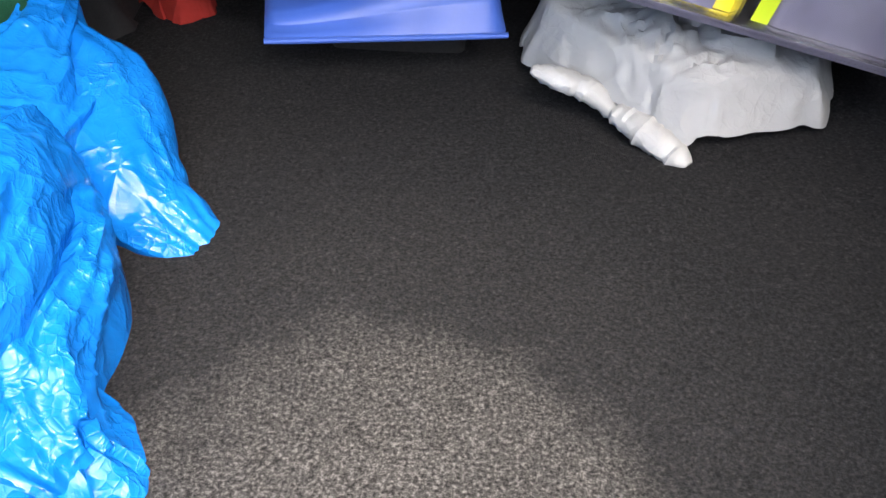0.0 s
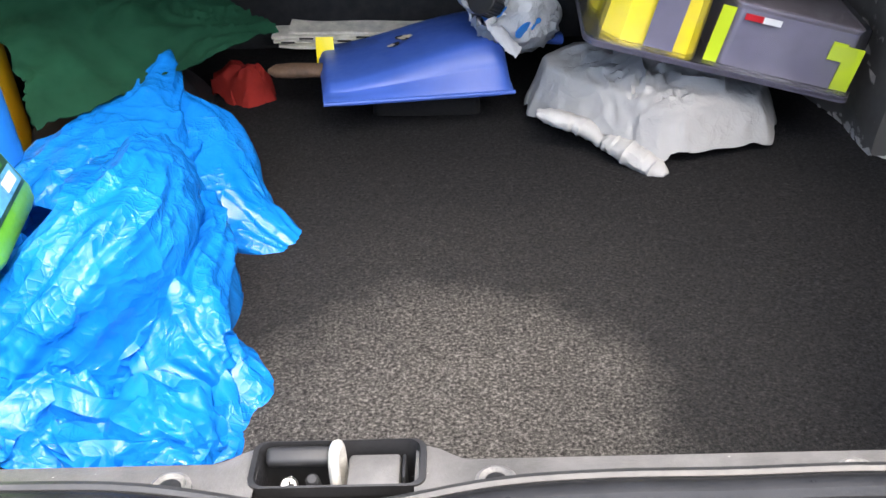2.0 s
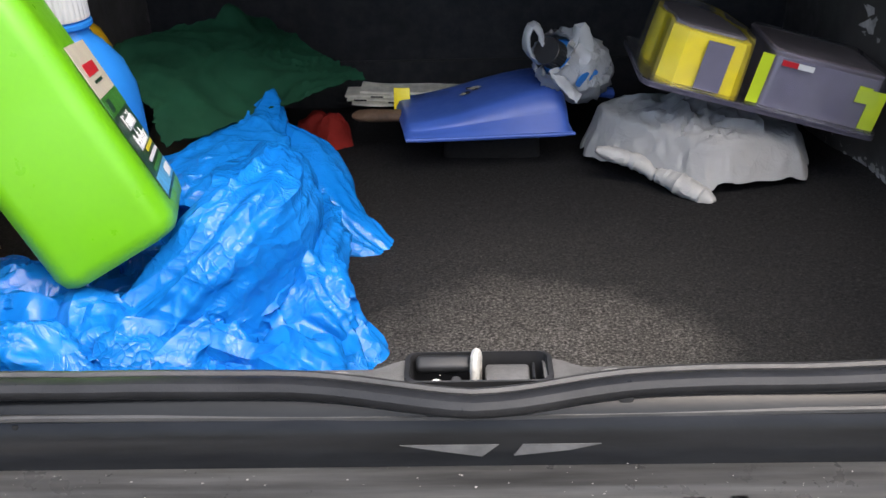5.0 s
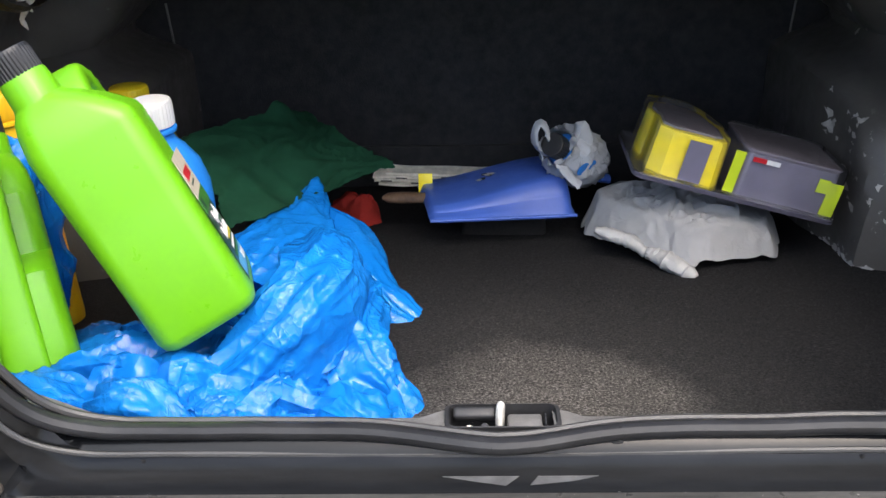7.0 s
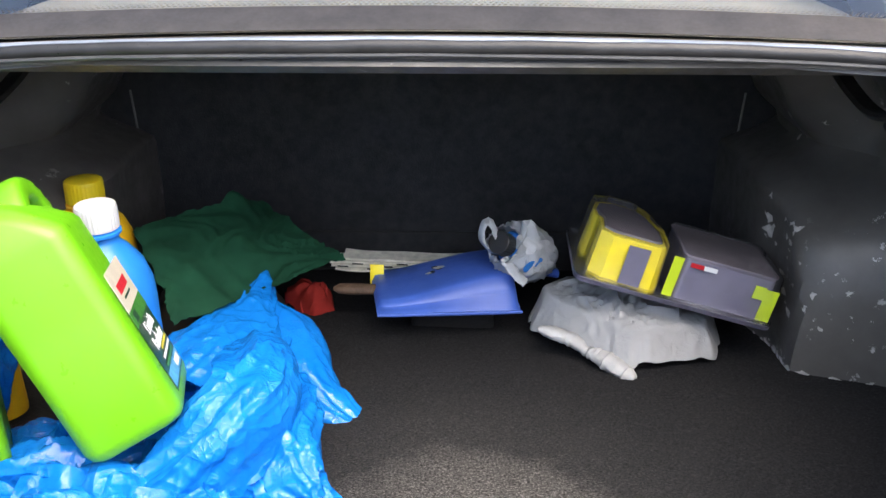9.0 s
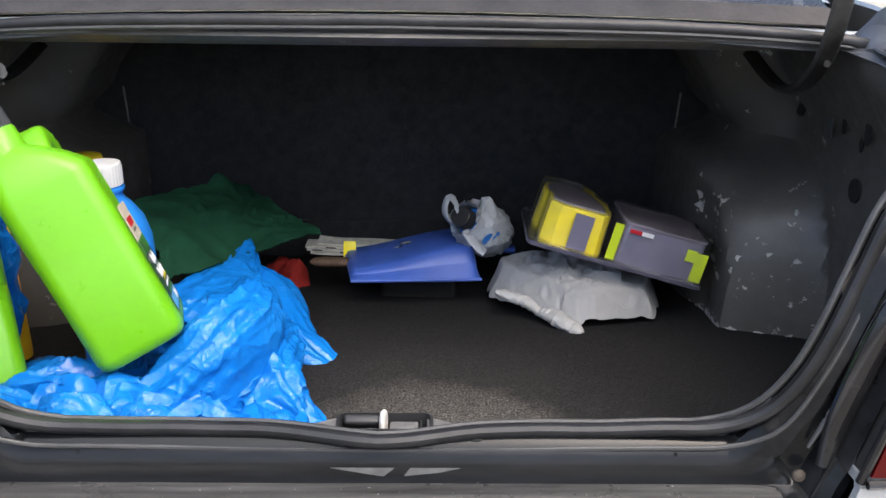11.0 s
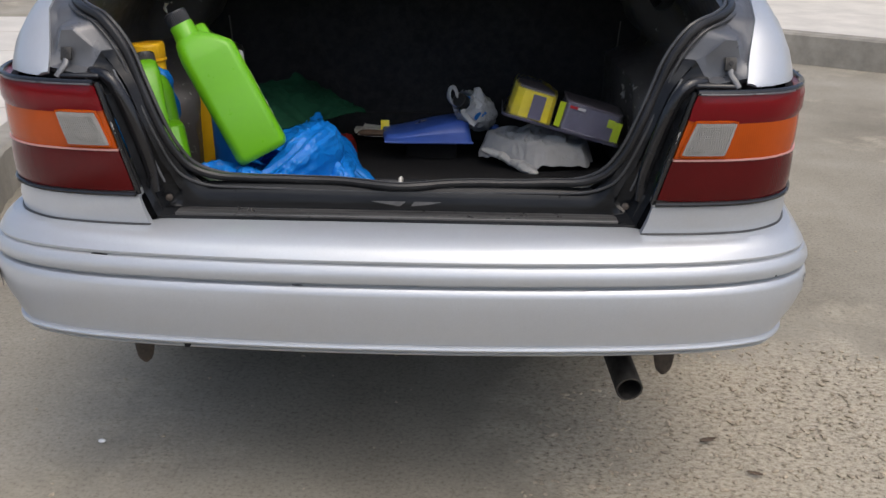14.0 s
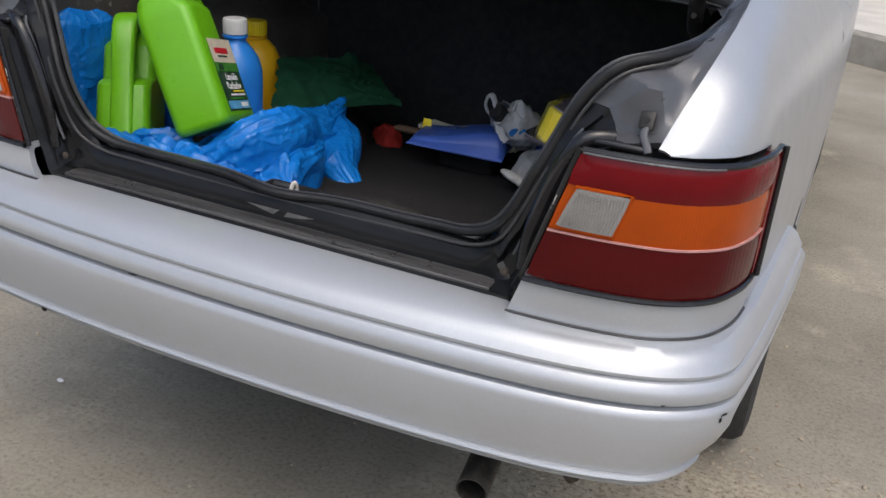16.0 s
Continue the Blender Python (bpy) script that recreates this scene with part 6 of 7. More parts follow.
def crumpled_film(poly, height, seed, levels, rise=0.05, sag=0.03, stay=0.008):
    """A sheet of film much larger than its outline, which buckles over a heap as it grows: returns a bmesh.

    levels: (spacing, growth at the end, rounds), coarse to fine, each spacing half the last."""
    rng = np.random.default_rng(seed)
    x0, x1 = min(p[0] for p in poly) - 0.06, max(p[0] for p in poly) + 0.06
    y0, y1 = min(p[1] for p in poly) - 0.06, max(p[1] for p in poly) + 0.06
    cell = 0.006
    gx, gy = int((x1 - x0) / cell) + 2, int((y1 - y0) / cell) + 2
    dist_map = np.array([[inside_distance(x0 + i * cell, y0 + j * cell, poly) for j in range(gy)] for i in range(gx)])
    top_map = np.array([[height(x0 + i * cell, y0 + j * cell) for j in range(gy)] for i in range(gx)]) * np.clip(dist_map / 0.03, 0, 1)
    in_x, in_y = np.gradient(dist_map, cell)

    def read(m, p):
        u, v = np.clip((p[..., 0] - x0) / cell, 0, gx - 1.001), np.clip((p[..., 1] - y0) / cell, 0, gy - 1.001)
        i, j = u.astype(int), v.astype(int)
        fu, fv = u - i, v - j
        return m[i, j] * (1 - fu) * (1 - fv) + m[i + 1, j] * fu * (1 - fv) + m[i, j + 1] * (1 - fu) * fv + m[i + 1, j + 1] * fu * fv

    s0 = levels[0][0]
    uv = np.stack(np.meshgrid(np.arange(x0 + 0.06 - s0, x1 - 0.06 + 2 * s0, s0), np.arange(y0 + 0.06 - s0, y1 - 0.06 + 2 * s0, s0), indexing="ij"), -1)
    pos, grown = None, 1.0
    for s, gain, rounds in levels:
        if pos is not None:
            def finer(m):
                r = np.repeat(m, 2, 0)[:-1]
                r[1::2] = (m[:-1] + m[1:]) / 2
                c = np.repeat(r, 2, 1)[:, :-1]
                c[:, 1::2] = (r[:, :-1] + r[:, 1:]) / 2
                return c
            uv, pos = finer(uv), finer(pos)
        else:
            uv = uv + rng.normal(0, s * 0.15, uv.shape)
            pos = np.concatenate([uv, (carpet_z(uv[..., 1]) + read(top_map, uv) + 0.01)[..., None]], -1)
        nx, ny = uv.shape[:2]
        inside = read(dist_map, uv) > -s * 0.5
        pos = pos + rng.normal(0, s * 0.10, pos.shape) * (1, 1, 1.5)
        vary = 1 + 0.15 * rng.normal(0, 1, (nx, ny)) * (s > 0.015)
        for k in range(rounds):
            g = grown + (gain - grown) * min(1, (k + 1) / (rounds * 0.6))
            for di, dj, w, least in ((1, 0, 0.9, 0), (0, 1, 0.9, 0), (1, 1, 0.6, 0), (1, -1, 0.6, 0), (2, 0, 0.25, 1), (0, 2, 0.25, 1)):
                ia, ib = slice(0, nx - di), slice(di, nx)
                ja, jb = (slice(0, ny - dj), slice(dj, ny)) if dj >= 0 else (slice(-dj, ny), slice(0, ny + dj))
                d = pos[ib, jb] - pos[ia, ja]
                ln = np.sqrt((d ** 2).sum(-1)) + 1e-9
                want = np.sqrt(((uv[ib, jb] - uv[ia, ja]) ** 2).sum(-1)) * g * vary[ia, ja]
                off = ln - want * (0.72 if least else 1.0)
                if least:
                    off = np.minimum(off, 0)
                c = (w * 0.5 * off / ln)[..., None] * d * (inside[ia, ja] & inside[ib, jb])[..., None]
                pos[ia, ja] += c * 0.5
                pos[ib, jb] -= c * 0.5
            pos[..., :2] += (uv - pos[..., :2]) * stay
            d = read(dist_map, pos)
            out = np.clip(-0.008 - d, 0, 0.02)
            pos[..., 0] += out * read(in_x, pos)
            pos[..., 1] += out * read(in_y, pos)
            base = carpet_z(pos[..., 1]) + 0.005
            top = read(top_map, pos)
            pos[..., 2] += np.minimum(0, base + top - pos[..., 2]) * sag
            pos[..., 2] = np.clip(pos[..., 2], base + top * 0.8, base + top + rise * np.clip(0.25 + d / 0.05, 0.25, 1))
        grown = gain
    bm = bmesh.new()
    vs = {(i, j): bm.verts.new(pos[i, j]) for i in range(nx) for j in range(ny) if inside[i, j]}
    for (i, j), v in vs.items():
        q = [vs.get(k) for k in ((i, j), (i + 1, j), (i + 1, j + 1), (i, j + 1))]
        if all(q):
            bm.faces.new(q)
    bmesh.ops.delete(bm, geom=[v for v in bm.verts if not v.link_faces], context="VERTS")
    rim = [(v, [e_.other_vert(v) for e_ in v.link_edges if e_.is_boundary]) for v in bm.verts if v.is_boundary]
    for k in range(5):
        now = {v: v.co.copy() for v, _ in rim}
        for v, ns in rim:
            v.co = v.co * 0.4 + sum((now[q] for q in ns), Vector()) * (0.6 / len(ns))
    return bm


def lying_bag():
    bm = crumpled_film(BAG_POLY, fold_height([l[:6] + (l[6] * k, l[7] * k, l[8]) for l in BAG_LOBES for k in [1.05 if l[0] < -0.31 and l[1] < 0.35 else 0.72]], 0.006, 4.0, 0.0, 0.010, 0.008), 3, ((0.036, 1.42, 220), (0.018, 1.52, 60), (0.009, 1.56, 20), (0.0045, 1.56, 4)), 0.042)
    moved(bm, Matrix.Translation((-0.355, 0.53, 0)) @ Matrix.Rotation(-0.05, 4, "Z") @ Matrix.Translation((0.38, -0.53, 0)))
    folds = [
        # the tall fold, the two beside it, the sheet running to its tip
        film_fold([(-0.340, 0.300, 0.688, 0.020), (-0.285, 0.330, 0.737, 0.040), (-0.240, 0.362, 0.782, 0.052), (-0.213, 0.412, 0.796, 0.056), (-0.214, 0.480, 0.792, 0.055), (-0.224, 0.545, 0.772, 0.050), (-0.245, 0.625, 0.735, 0.040)], 2, 5, 0.0034, 0.11),
        film_fold([(-0.190, 0.565, 0.712, 0.024), (-0.166, 0.490, 0.716, 0.032), (-0.164, 0.405, 0.722, 0.030), (-0.142, 0.360, 0.696, 0.038), (-0.112, 0.345, 0.668, 0.030)], 5, 5, 0.0038, 0.09),
        film_fold([(-0.210, 0.470, 0.690, 0.006), (-0.205, 0.425, 0.706, 0.020), (-0.204, 0.385, 0.704, 0.024), (-0.208, 0.330, 0.666, 0.008)], 7, 3, 0.0020, 0.08),
        film_fold([(-0.255, 0.790, 0.722, 0.012), (-0.205, 0.690, 0.694, 0.060), (-0.168, 0.640, 0.668, 0.058), (-0.132, 0.613, 0.640, 0.048), (-0.106, 0.600, 0.622, 0.038), (-0.092, 0.596, 0.614, 0.022)], 9, 4, 0.0013, 0.06, 0.7),
        film_fold([(-0.268, 0.838, 0.742, 0.004), (-0.278, 0.780, 0.728, 0.045), (-0.285, 0.700, 0.724, 0.085), (-0.310, 0.620, 0.726, 0.095), (-0.34, 0.54, 0.715, 0.08)], 13, 6, 0.0032, 0.07, 0.7),
        film_fold([(-0.450, 0.655, 0.655, 0.020), (-0.385, 0.645, 0.692, 0.045), (-0.330, 0.660, 0.706, 0.050), (-0.280, 0.690, 0.708, 0.040)], 17, 6, 0.0050, 0.07),
        # the gathered puffs in front
        film_fold([(-0.610, 0.285, 0.675, 0.020), (-0.545, 0.262, 0.716, 0.042), (-0.480, 0.258, 0.726, 0.046), (-0.425, 0.262, 0.690, 0.024)], 31, 4, 0.0046, 0.08),
        film_fold([(-0.455, 0.275, 0.682, 0.020), (-0.405, 0.262, 0.724, 0.040), (-0.360, 0.256, 0.716, 0.038), (-0.318, 0.262, 0.676, 0.018)], 33, 4, 0.0046, 0.08),
        film_fold([(-0.520, 0.345, 0.690, 0.022), (-0.455, 0.335, 0.728, 0.046), (-0.395, 0.338, 0.724, 0.044), (-0.350, 0.350, 0.690, 0.022)], 37, 5, 0.0046, 0.09),
        film_fold([(-0.300, 0.345, 0.660, 0.012), (-0.262, 0.318, 0.694, 0.036), (-0.222, 0.296, 0.682, 0.040), (-0.190, 0.280, 0.656, 0.018)], 21, 4, 0.0042, 0.07),
        film_fold([(-0.420, 0.330, 0.668, 0.016), (-0.370, 0.312, 0.710, 0.040), (-0.325, 0.300, 0.712, 0.042), (-0.285, 0.298, 0.672, 0.022)], 23, 4, 0.0042, 0.08),
        film_fold([(-0.205, 0.335, 0.650, 0.014), (-0.172, 0.305, 0.680, 0.036), (-0.138, 0.284, 0.672, 0.036), (-0.112, 0.276, 0.646, 0.018)], 27, 5, 0.0040, 0.06)]
    ob = part("blue_bag", join(bm, *folds), BLUE_BAG, sharp=45)
    tagged(ob, "crumpled bright blue plastic bag heaped on the carpet", "plastic bag")
    return ob


heaped_bag = lying_bag()


def blob_bag(name, centre, size, mat, label, category, freq, amp, seed, floor=True, sub=5):
    bm = bmesh.new()
    bmesh.ops.create_icosphere(bm, subdivisions=sub, radius=1)
    c = Vector(centre)
    for v in bm.verts:
        n = v.co.normalized()
        p = Vector((math.copysign(abs(n.x) ** 0.75, n.x) * size[0], math.copysign(abs(n.y) ** 0.75, n.y) * size[1], math.copysign(abs(n.z) ** 0.75, n.z) * size[2]))
        p += n * crumple(p, freq, amp, seed)
        v.co = c + p
        if floor:
            v.co.z = max(v.co.z, carpet_z(v.co.y) + 0.003)
    ob = part(name, bm, mat, sharp=60)
    return tagged(ob, label, category)


blob_bag("blue_bag", (-0.655, 0.540, 0.772), (0.060, 0.045, 0.135), BLUE_BAG, "upright crumpled blue plastic bag against the boot side", "plastic bag", 11, 0.02, 7)


def standing_bag():
    """A tall blue bag with long creases, propped between the jug and the side wall."""
    cx, cy, n = -0.694, 0.380, 56
    rows = []
    for k in range(26):
        h = k / 25
        z0 = carpet_z(cy) + 0.003
        wide = 1 - 0.10 * h - 0.9 * smoothstep(0.86, 1.02, h) ** 2
        ring = []
        for i in range(n):
            a = 2 * math.pi * i / n
            ca, sa = math.cos(a), math.sin(a)
            px = cx + 0.033 * wide * math.copysign(abs(ca) ** 0.75, ca)
            py = cy + 0.094 * (0.35 + 0.65 * wide) * math.copysign(abs(sa) ** 0.8, sa)
            fold = crumple((px, py * 1.0, h * 0.09), 17, 0.010, 3.0) - 0.004
            top = z0 + h * (0.326 + 0.016 * noise.noise((py * 14, 2.0, 0.0)) + 0.05 * (0.38 - py))
            ring.append((px + fold * ca * wide, py + 0.6 * fold * sa, top))
        rows.append(ring)
    bm = grid(rows, closed_v=True)
    b_ = part("blue_bag", bm, BLUE_BAG, sharp=24)
    tagged(b_, "tall creased blue plastic bag standing against the side wall", "plastic bag")


standing_bag()


def grey_bag():
    """A filled grey carrier bag, tied at the front with its handles knotted."""
    poly = [(0.124, 0.930), (0.128, 0.876), (0.155, 0.838), (0.205, 0.797), (0.252, 0.760), (0.285, 0.742), (0.320, 0.744), (0.375, 0.764), (0.438, 0.790), (0.458, 0.850), (0.460, 0.920), (0.42, 0.985), (0.30, 1.01), (0.18, 1.005)]
    lobes = [(0.160, 0.935, 0.300, 0.900, 0.120, 0.150, 0.116, 0.114, 0.16), (0.300, 0.900, 0.400, 0.885, 0.150, 0.110, 0.114, 0.100, 0.16), (0.175, 0.865, 0.395, 0.838, 0.085, 0.080, 0.100, 0.088, 0.22), (0.240, 0.815, 0.300, 0.790, 0.070, 0.055, 0.085, 0.070, 0.30)]
    bm = crumpled_film(poly, fold_height(lobes, 0.016, 11.0, 0.0, 0.004, 0.0), 11, ((0.030, 1.12, 60), (0.015, 1.20, 30), (0.0075, 1.25, 14), (0.00375, 1.25, 3)), 0.016, 0.06, 0.02)
    knot = Vector((0.245, 0.775, 0.625))
    for v in bm.verts:
        w = v.co - knot
        r = math.hypot(w.x, w.y)
        fan = 1 - 2.6 * abs(noise.noise((math.atan2(w.y, w.x) * 5.0, r * 3.0, 4.0)))
        v.co.z = max(carpet_z(v.co.y) + 0.003, v.co.z + 0.0035 * fan * smoothstep(0.0, 0.03, r) * (1 - smoothstep(0.07, 0.17, r)))
    b_ = part("grey_bag", bm, GREY_BAG, sharp=45)
    tagged(b_, "filled grey plastic carrier bag tied shut", "plastic bag")
    def tie(pts, rad, seed):
        path = smooth_path(pts, 24)
        r = [rad * (0.35 + 0.65 * math.sin(math.pi * min(1, (k + 1.5) / 24)) ** 0.5) * (1 + 0.25 * noise.noise((k * 0.5, seed, 0))) for k in range(24)]
        bm = tube(path, r, 14, 0.75)
        for v in bm.verts:
            v.co += Vector((0, 0, 1)) * crumple(v.co, 40, 0.003, seed)
            v.co.z = max(v.co.z, carpet_z(v.co.y) + 0.002)
        return bm
    part("tied_handle", tie([(0.226, 0.792, 0.618), (0.205, 0.800, 0.634), (0.172, 0.806, 0.644), (0.143, 0.808, 0.652)], 0.0145, 3), HANDLE_BAG, b_, "twisted pale bag handle")
    part("tied_handle", tie([(0.228, 0.785, 0.624), (0.250, 0.766, 0.622), (0.276, 0.746, 0.614), (0.296, 0.728, 0.608)], 0.0180, 5), HANDLE_BAG, b_, "twisted pale bag handle")


grey_bag()


def dustpan():
    """A blue dustpan lying face down: low lip on one side, walls rising to the other."""
    m = frame_matrix((-0.124, 0.836, 0.672), (0.245, 0.052, -0.008), (0.02, 0.05, 1.0))
    dp = empty("dustpan", "scuffed blue plastic dustpan lying upside down", "dustpan", m)
    w, d = 0.246, 0.205
    rows = []
    n = 40
    for i in range(n + 1):
        f_ = i / n
        x = w * f_
        h = 0.016 + 0.040 * smoothstep(0.0, 1.0, f_ * 1.05)
        inset = 0.030 + 0.012 * f_
        end = max(0.0, 1 - f_ / 0.10, (f_ - 0.90) / 0.10)
        y0 = 0.006 * (1 - f_) + 0.022 * (1 - math.sqrt(1 - (0.88 * end) ** 2))
        wall = [(y0 - 0.004, 0.0), (y0, 0.004), (y0 + inset * 0.16, h * 0.28), (y0 + inset * 0.42, h * 0.46), (y0 + inset * 0.46, h * 0.52), (y0 + inset * 0.50, h * 0.66), (y0 + inset * 0.78, h * 0.82), (y0 + inset * 0.84, h * 0.90), (y0 + inset, h * 0.985), (y0 + inset * 1.3, h)]
        top = [(y0 + inset * 1.3 + (d - 2 * inset * 1.3 - y0) * k / 8, h + 0.002 * math.sin(math.pi * k / 8)) for k in range(1, 8)]
        far = [(d - y, z) for y, z in reversed(wall)]
        edge = 1.0
        if f_ < 0.05:
            edge = 0.25 + 0.75 * math.sqrt(1 - (1 - f_ / 0.05) ** 2)
        if f_ > 0.94:
            edge = math.sqrt(max(0.0, 1 - ((f_ - 0.94) / 0.0601) ** 2)) * 0.9 + 0.1
        rows.append([m @ Vector((x, y, z * edge)) for y, z in wall + top + far])
    part("pan", join(grid(rows), grid([[p - m.to_3x3() @ Vector((0, 0, 0.003)) for p in r] for r in rows])), PAN_BLUE, dp, "scuffed blue pan", sharp=50)
    rim = [m @ Vector((w * k / 20, -0.004 + 0.006 * (1 - k / 20), 0.001)) for k in range(21)]
    part("rim", tube(rim, 0.003, 8), PAN_BLUE, dp)
    hd = smooth_path([(w - 0.01, d * 0.55, 0.030), (w + 0.04, d * 0.56, 0.030), (w + 0.09, d * 0.57, 0.022)], 12)
    part("handle", moved(tube(hd, 0.014, 12, 0.6), m), PAN_BLUE, dp)
    rnd = random.Random(4)
    for k in range(6):
        x, y = w * 0.46 + 0.034 * (rnd.random() - 0.5), d * 0.52 + 0.022 * (rnd.random() - 0.5)
        z = 0.016 + 0.040 * smoothstep(0, 1, x / w * 1.05) + 0.0058
        bm = bmesh.new()
        r = 0.006 + 0.006 * rnd.random()
        vs = [bm.verts.new(m @ Vector((x + r * (0.5 + 0.6 * rnd.random()) * math.cos(a), y + r * 0.8 * (0.5 + 0.6 * rnd.random()) * math.sin(a), z + 0.16 * r * math.cos(a)))) for a in (2 * math.pi * q / 9 for q in range(9))]
        bm.faces.new(vs)
        bmesh.ops.solidify(bm, geom=list(bm.faces), thickness=0.0006)
        part("label_scrap", bm, LABEL_CREAM if k % 2 else MARK_DARK, dp, "torn label remnant", smooth=False)


dustpan()


def brush():
    """Hand brush under the dustpan: wooden handle and block with dark bristles."""
    m = frame_matrix((-0.215, 0.945, 0.672), (1, 0.02, 0.0), (0, 0.05, 1))
    b_ = empty("hand_brush", "hand brush with a worn brown wooden handle under the dustpan", "brush", m)
    rows = [(0.004, -0.002), (0.011, 0.008), (0.013, 0.03), (0.0115, 0.07), (0.012, 0.10), (0.016, 0.125), (0.018, 0.15), (0.018, 0.28), (0.012, 0.29)]
    part("handle", lathe(rows, 18, m @ pose(0, 0, 0, 0, 90, 0) @ Matrix.Diagonal((0.75, 1.2, 1, 1))), WOOD, b_, "worn brown wooden handle")
    part("bristles", moved(stack([(-0.085, 0.15, 0.050, 0.01, 0.21, 0.02), (-0.03, 0.145, 0.036, 0.01, 0.21, 0.01), (-0.010, 0.14, 0.03, 0.01, 0.21, 0)]), m), BRISTLE, b_, "dark bristles")


brush()


def paper_tag():
    bm = moved(box(-0.0125, 0.0125, -0.0015, 0.0015, -0.022, 0.022, 0.0006), pose(-0.145, 0.985, 0.678, -12, 0, 0))
    ob = part("paper_tag", bm, PACK_YELLOW)
    tagged(ob, "small yellow card tag by the brush", "tag")


paper_tag()


def newspaper():
    np_ = empty("newspaper", "folded printed newspaper lying against the seat back", "newspaper", pose(-0.12, 1.18, 0.60))
    rnd = random.Random(9)
    for k in range(4):
        z = 0.606 + 0.0055 * k
        rows = []
        x0, x1 = -0.27 + 0.03 * rnd.random(), 0.02 + 0.02 * rnd.random()
        for i in range(12):
            f_ = i / 11
            x = x0 + (x1 - x0) * f_
            y = 1.165 + 0.006 * k + 0.01 * f_
            rows.append([(x, y + d, z + 0.006 * noise.noise((x * 12, d * 12, k)) + 0.010 * (0.5 - f_) + 0.08 * d) for d in (0, 0.01, 0.02, 0.03, 0.04)])
        bm = thicken(grid(rows), 0.004)
        part("sheet_fold", bm, PAPER, np_, "folded newsprint edge")
    for k in range(10):
        x = -0.27 + 0.03 * k
        y = 1.160 + 0.01 * (x + 0.27) / 0.30
        part("print_bar", moved(box(-0.011, 0.011, -0.0006, 0.0006, -0.0012, 0.0012), pose(x, y, 0.612 + 0.0055 * (k % 3), 0, 2, 2)), MARK_DARK, np_, smooth=False)


newspaper()


def cloth_sheet(name, corners, sag, mat, label, seed, res=44, lumps=()):
    """A cloth draped over four corner points with folds, its hem a little frayed."""
    A, B, C, D = (Vector(c) for c in corners)
    rows = []
    for i in range(res + 1):
        u = i / res
        row = []
        for j in range(res + 1):
            v = j / res
            size = (B - A).length * 0.055
            eu = size * noise.noise((v * 5, seed, 0)) + 0.004 * noise.noise((v * 40, seed, 3))
            ev = size * noise.noise((u * 5, seed, 7)) + 0.004 * noise.noise((u * 40, seed, 5))
            p = A.lerp(B, u).lerp(D.lerp(C, u), v)
            p = p + (B - A).normalized() * eu * (2 * u - 1) + (D - A).normalized() * ev * (2 * v - 1)
            h = sum(a * math.exp(-((u - cu) / ru) ** 2 - ((v - cv) / rv) ** 2) for cu, cv, ru, rv, a in lumps)
            p.z += h + sag * noise.noise((u * 2.6, v * 2.6, seed)) + crumple((u * 0.4, v * 0.4, 0), 11, sag * 0.75, seed) + sag * 0.4 * noise.noise((u * 7, v * 7, seed)) + 0.0012 * noise.noise((u * 40, v * 40, seed))
            p.z = max(p.z, carpet_z(p.y) + 0.006)
            row.append(p)
        rows.append(row)
    ob = part(name, thicken(grid(rows), 0.0015), mat, sharp=70)
    return tagged(ob, label, "cloth")


cloth_sheet("green_cloth", [(-0.400, 0.66, 0.735), (-0.190, 0.935, 0.735), (-0.372, 1.06, 0.790), (-0.530, 0.87, 0.81)], 0.012, CLOTH, "dark green cotton cloth draped over a dark bag", 3.0, 48,
            [(0.5, 0.55, 0.3, 0.3, 0.016), (0.78, 0.98, 0.10, 0.16, 0.03)])
rag = part("red_cloth", crumpled_sheet([(-0.300, 0.995), (-0.276, 0.978), (-0.258, 0.972), (-0.244, 0.995), (-0.226, 1.005), (-0.234, 1.04), (-0.27, 1.06), (-0.32, 1.055), (-0.325, 1.02)], lambda x, y: max(0.006, 0.050 + crumple((x, y, 0), 30, 0.040, 5)), 5, ((0.024, 1.25, 40), (0.012, 1.5, 24), (0.006, 1.5, 4)), 0.012, 0.012), RED_CLOTH, sharp=60)
tagged(rag, "crumpled red rag under the green cloth", "cloth")
heap("dark_bag", [(-0.31, 0.96), (-0.37, 0.86), (-0.43, 0.80), (-0.52, 0.84), (-0.56, 0.95), (-0.45, 1.10), (-0.33, 1.06)], bumps((-0.43, 0.94, 0.13, 0.14, 0.115)), MARK_DARK, "black cloth bag under the green cloth", "bag", 8, 0.006, 8.0, 0.012)


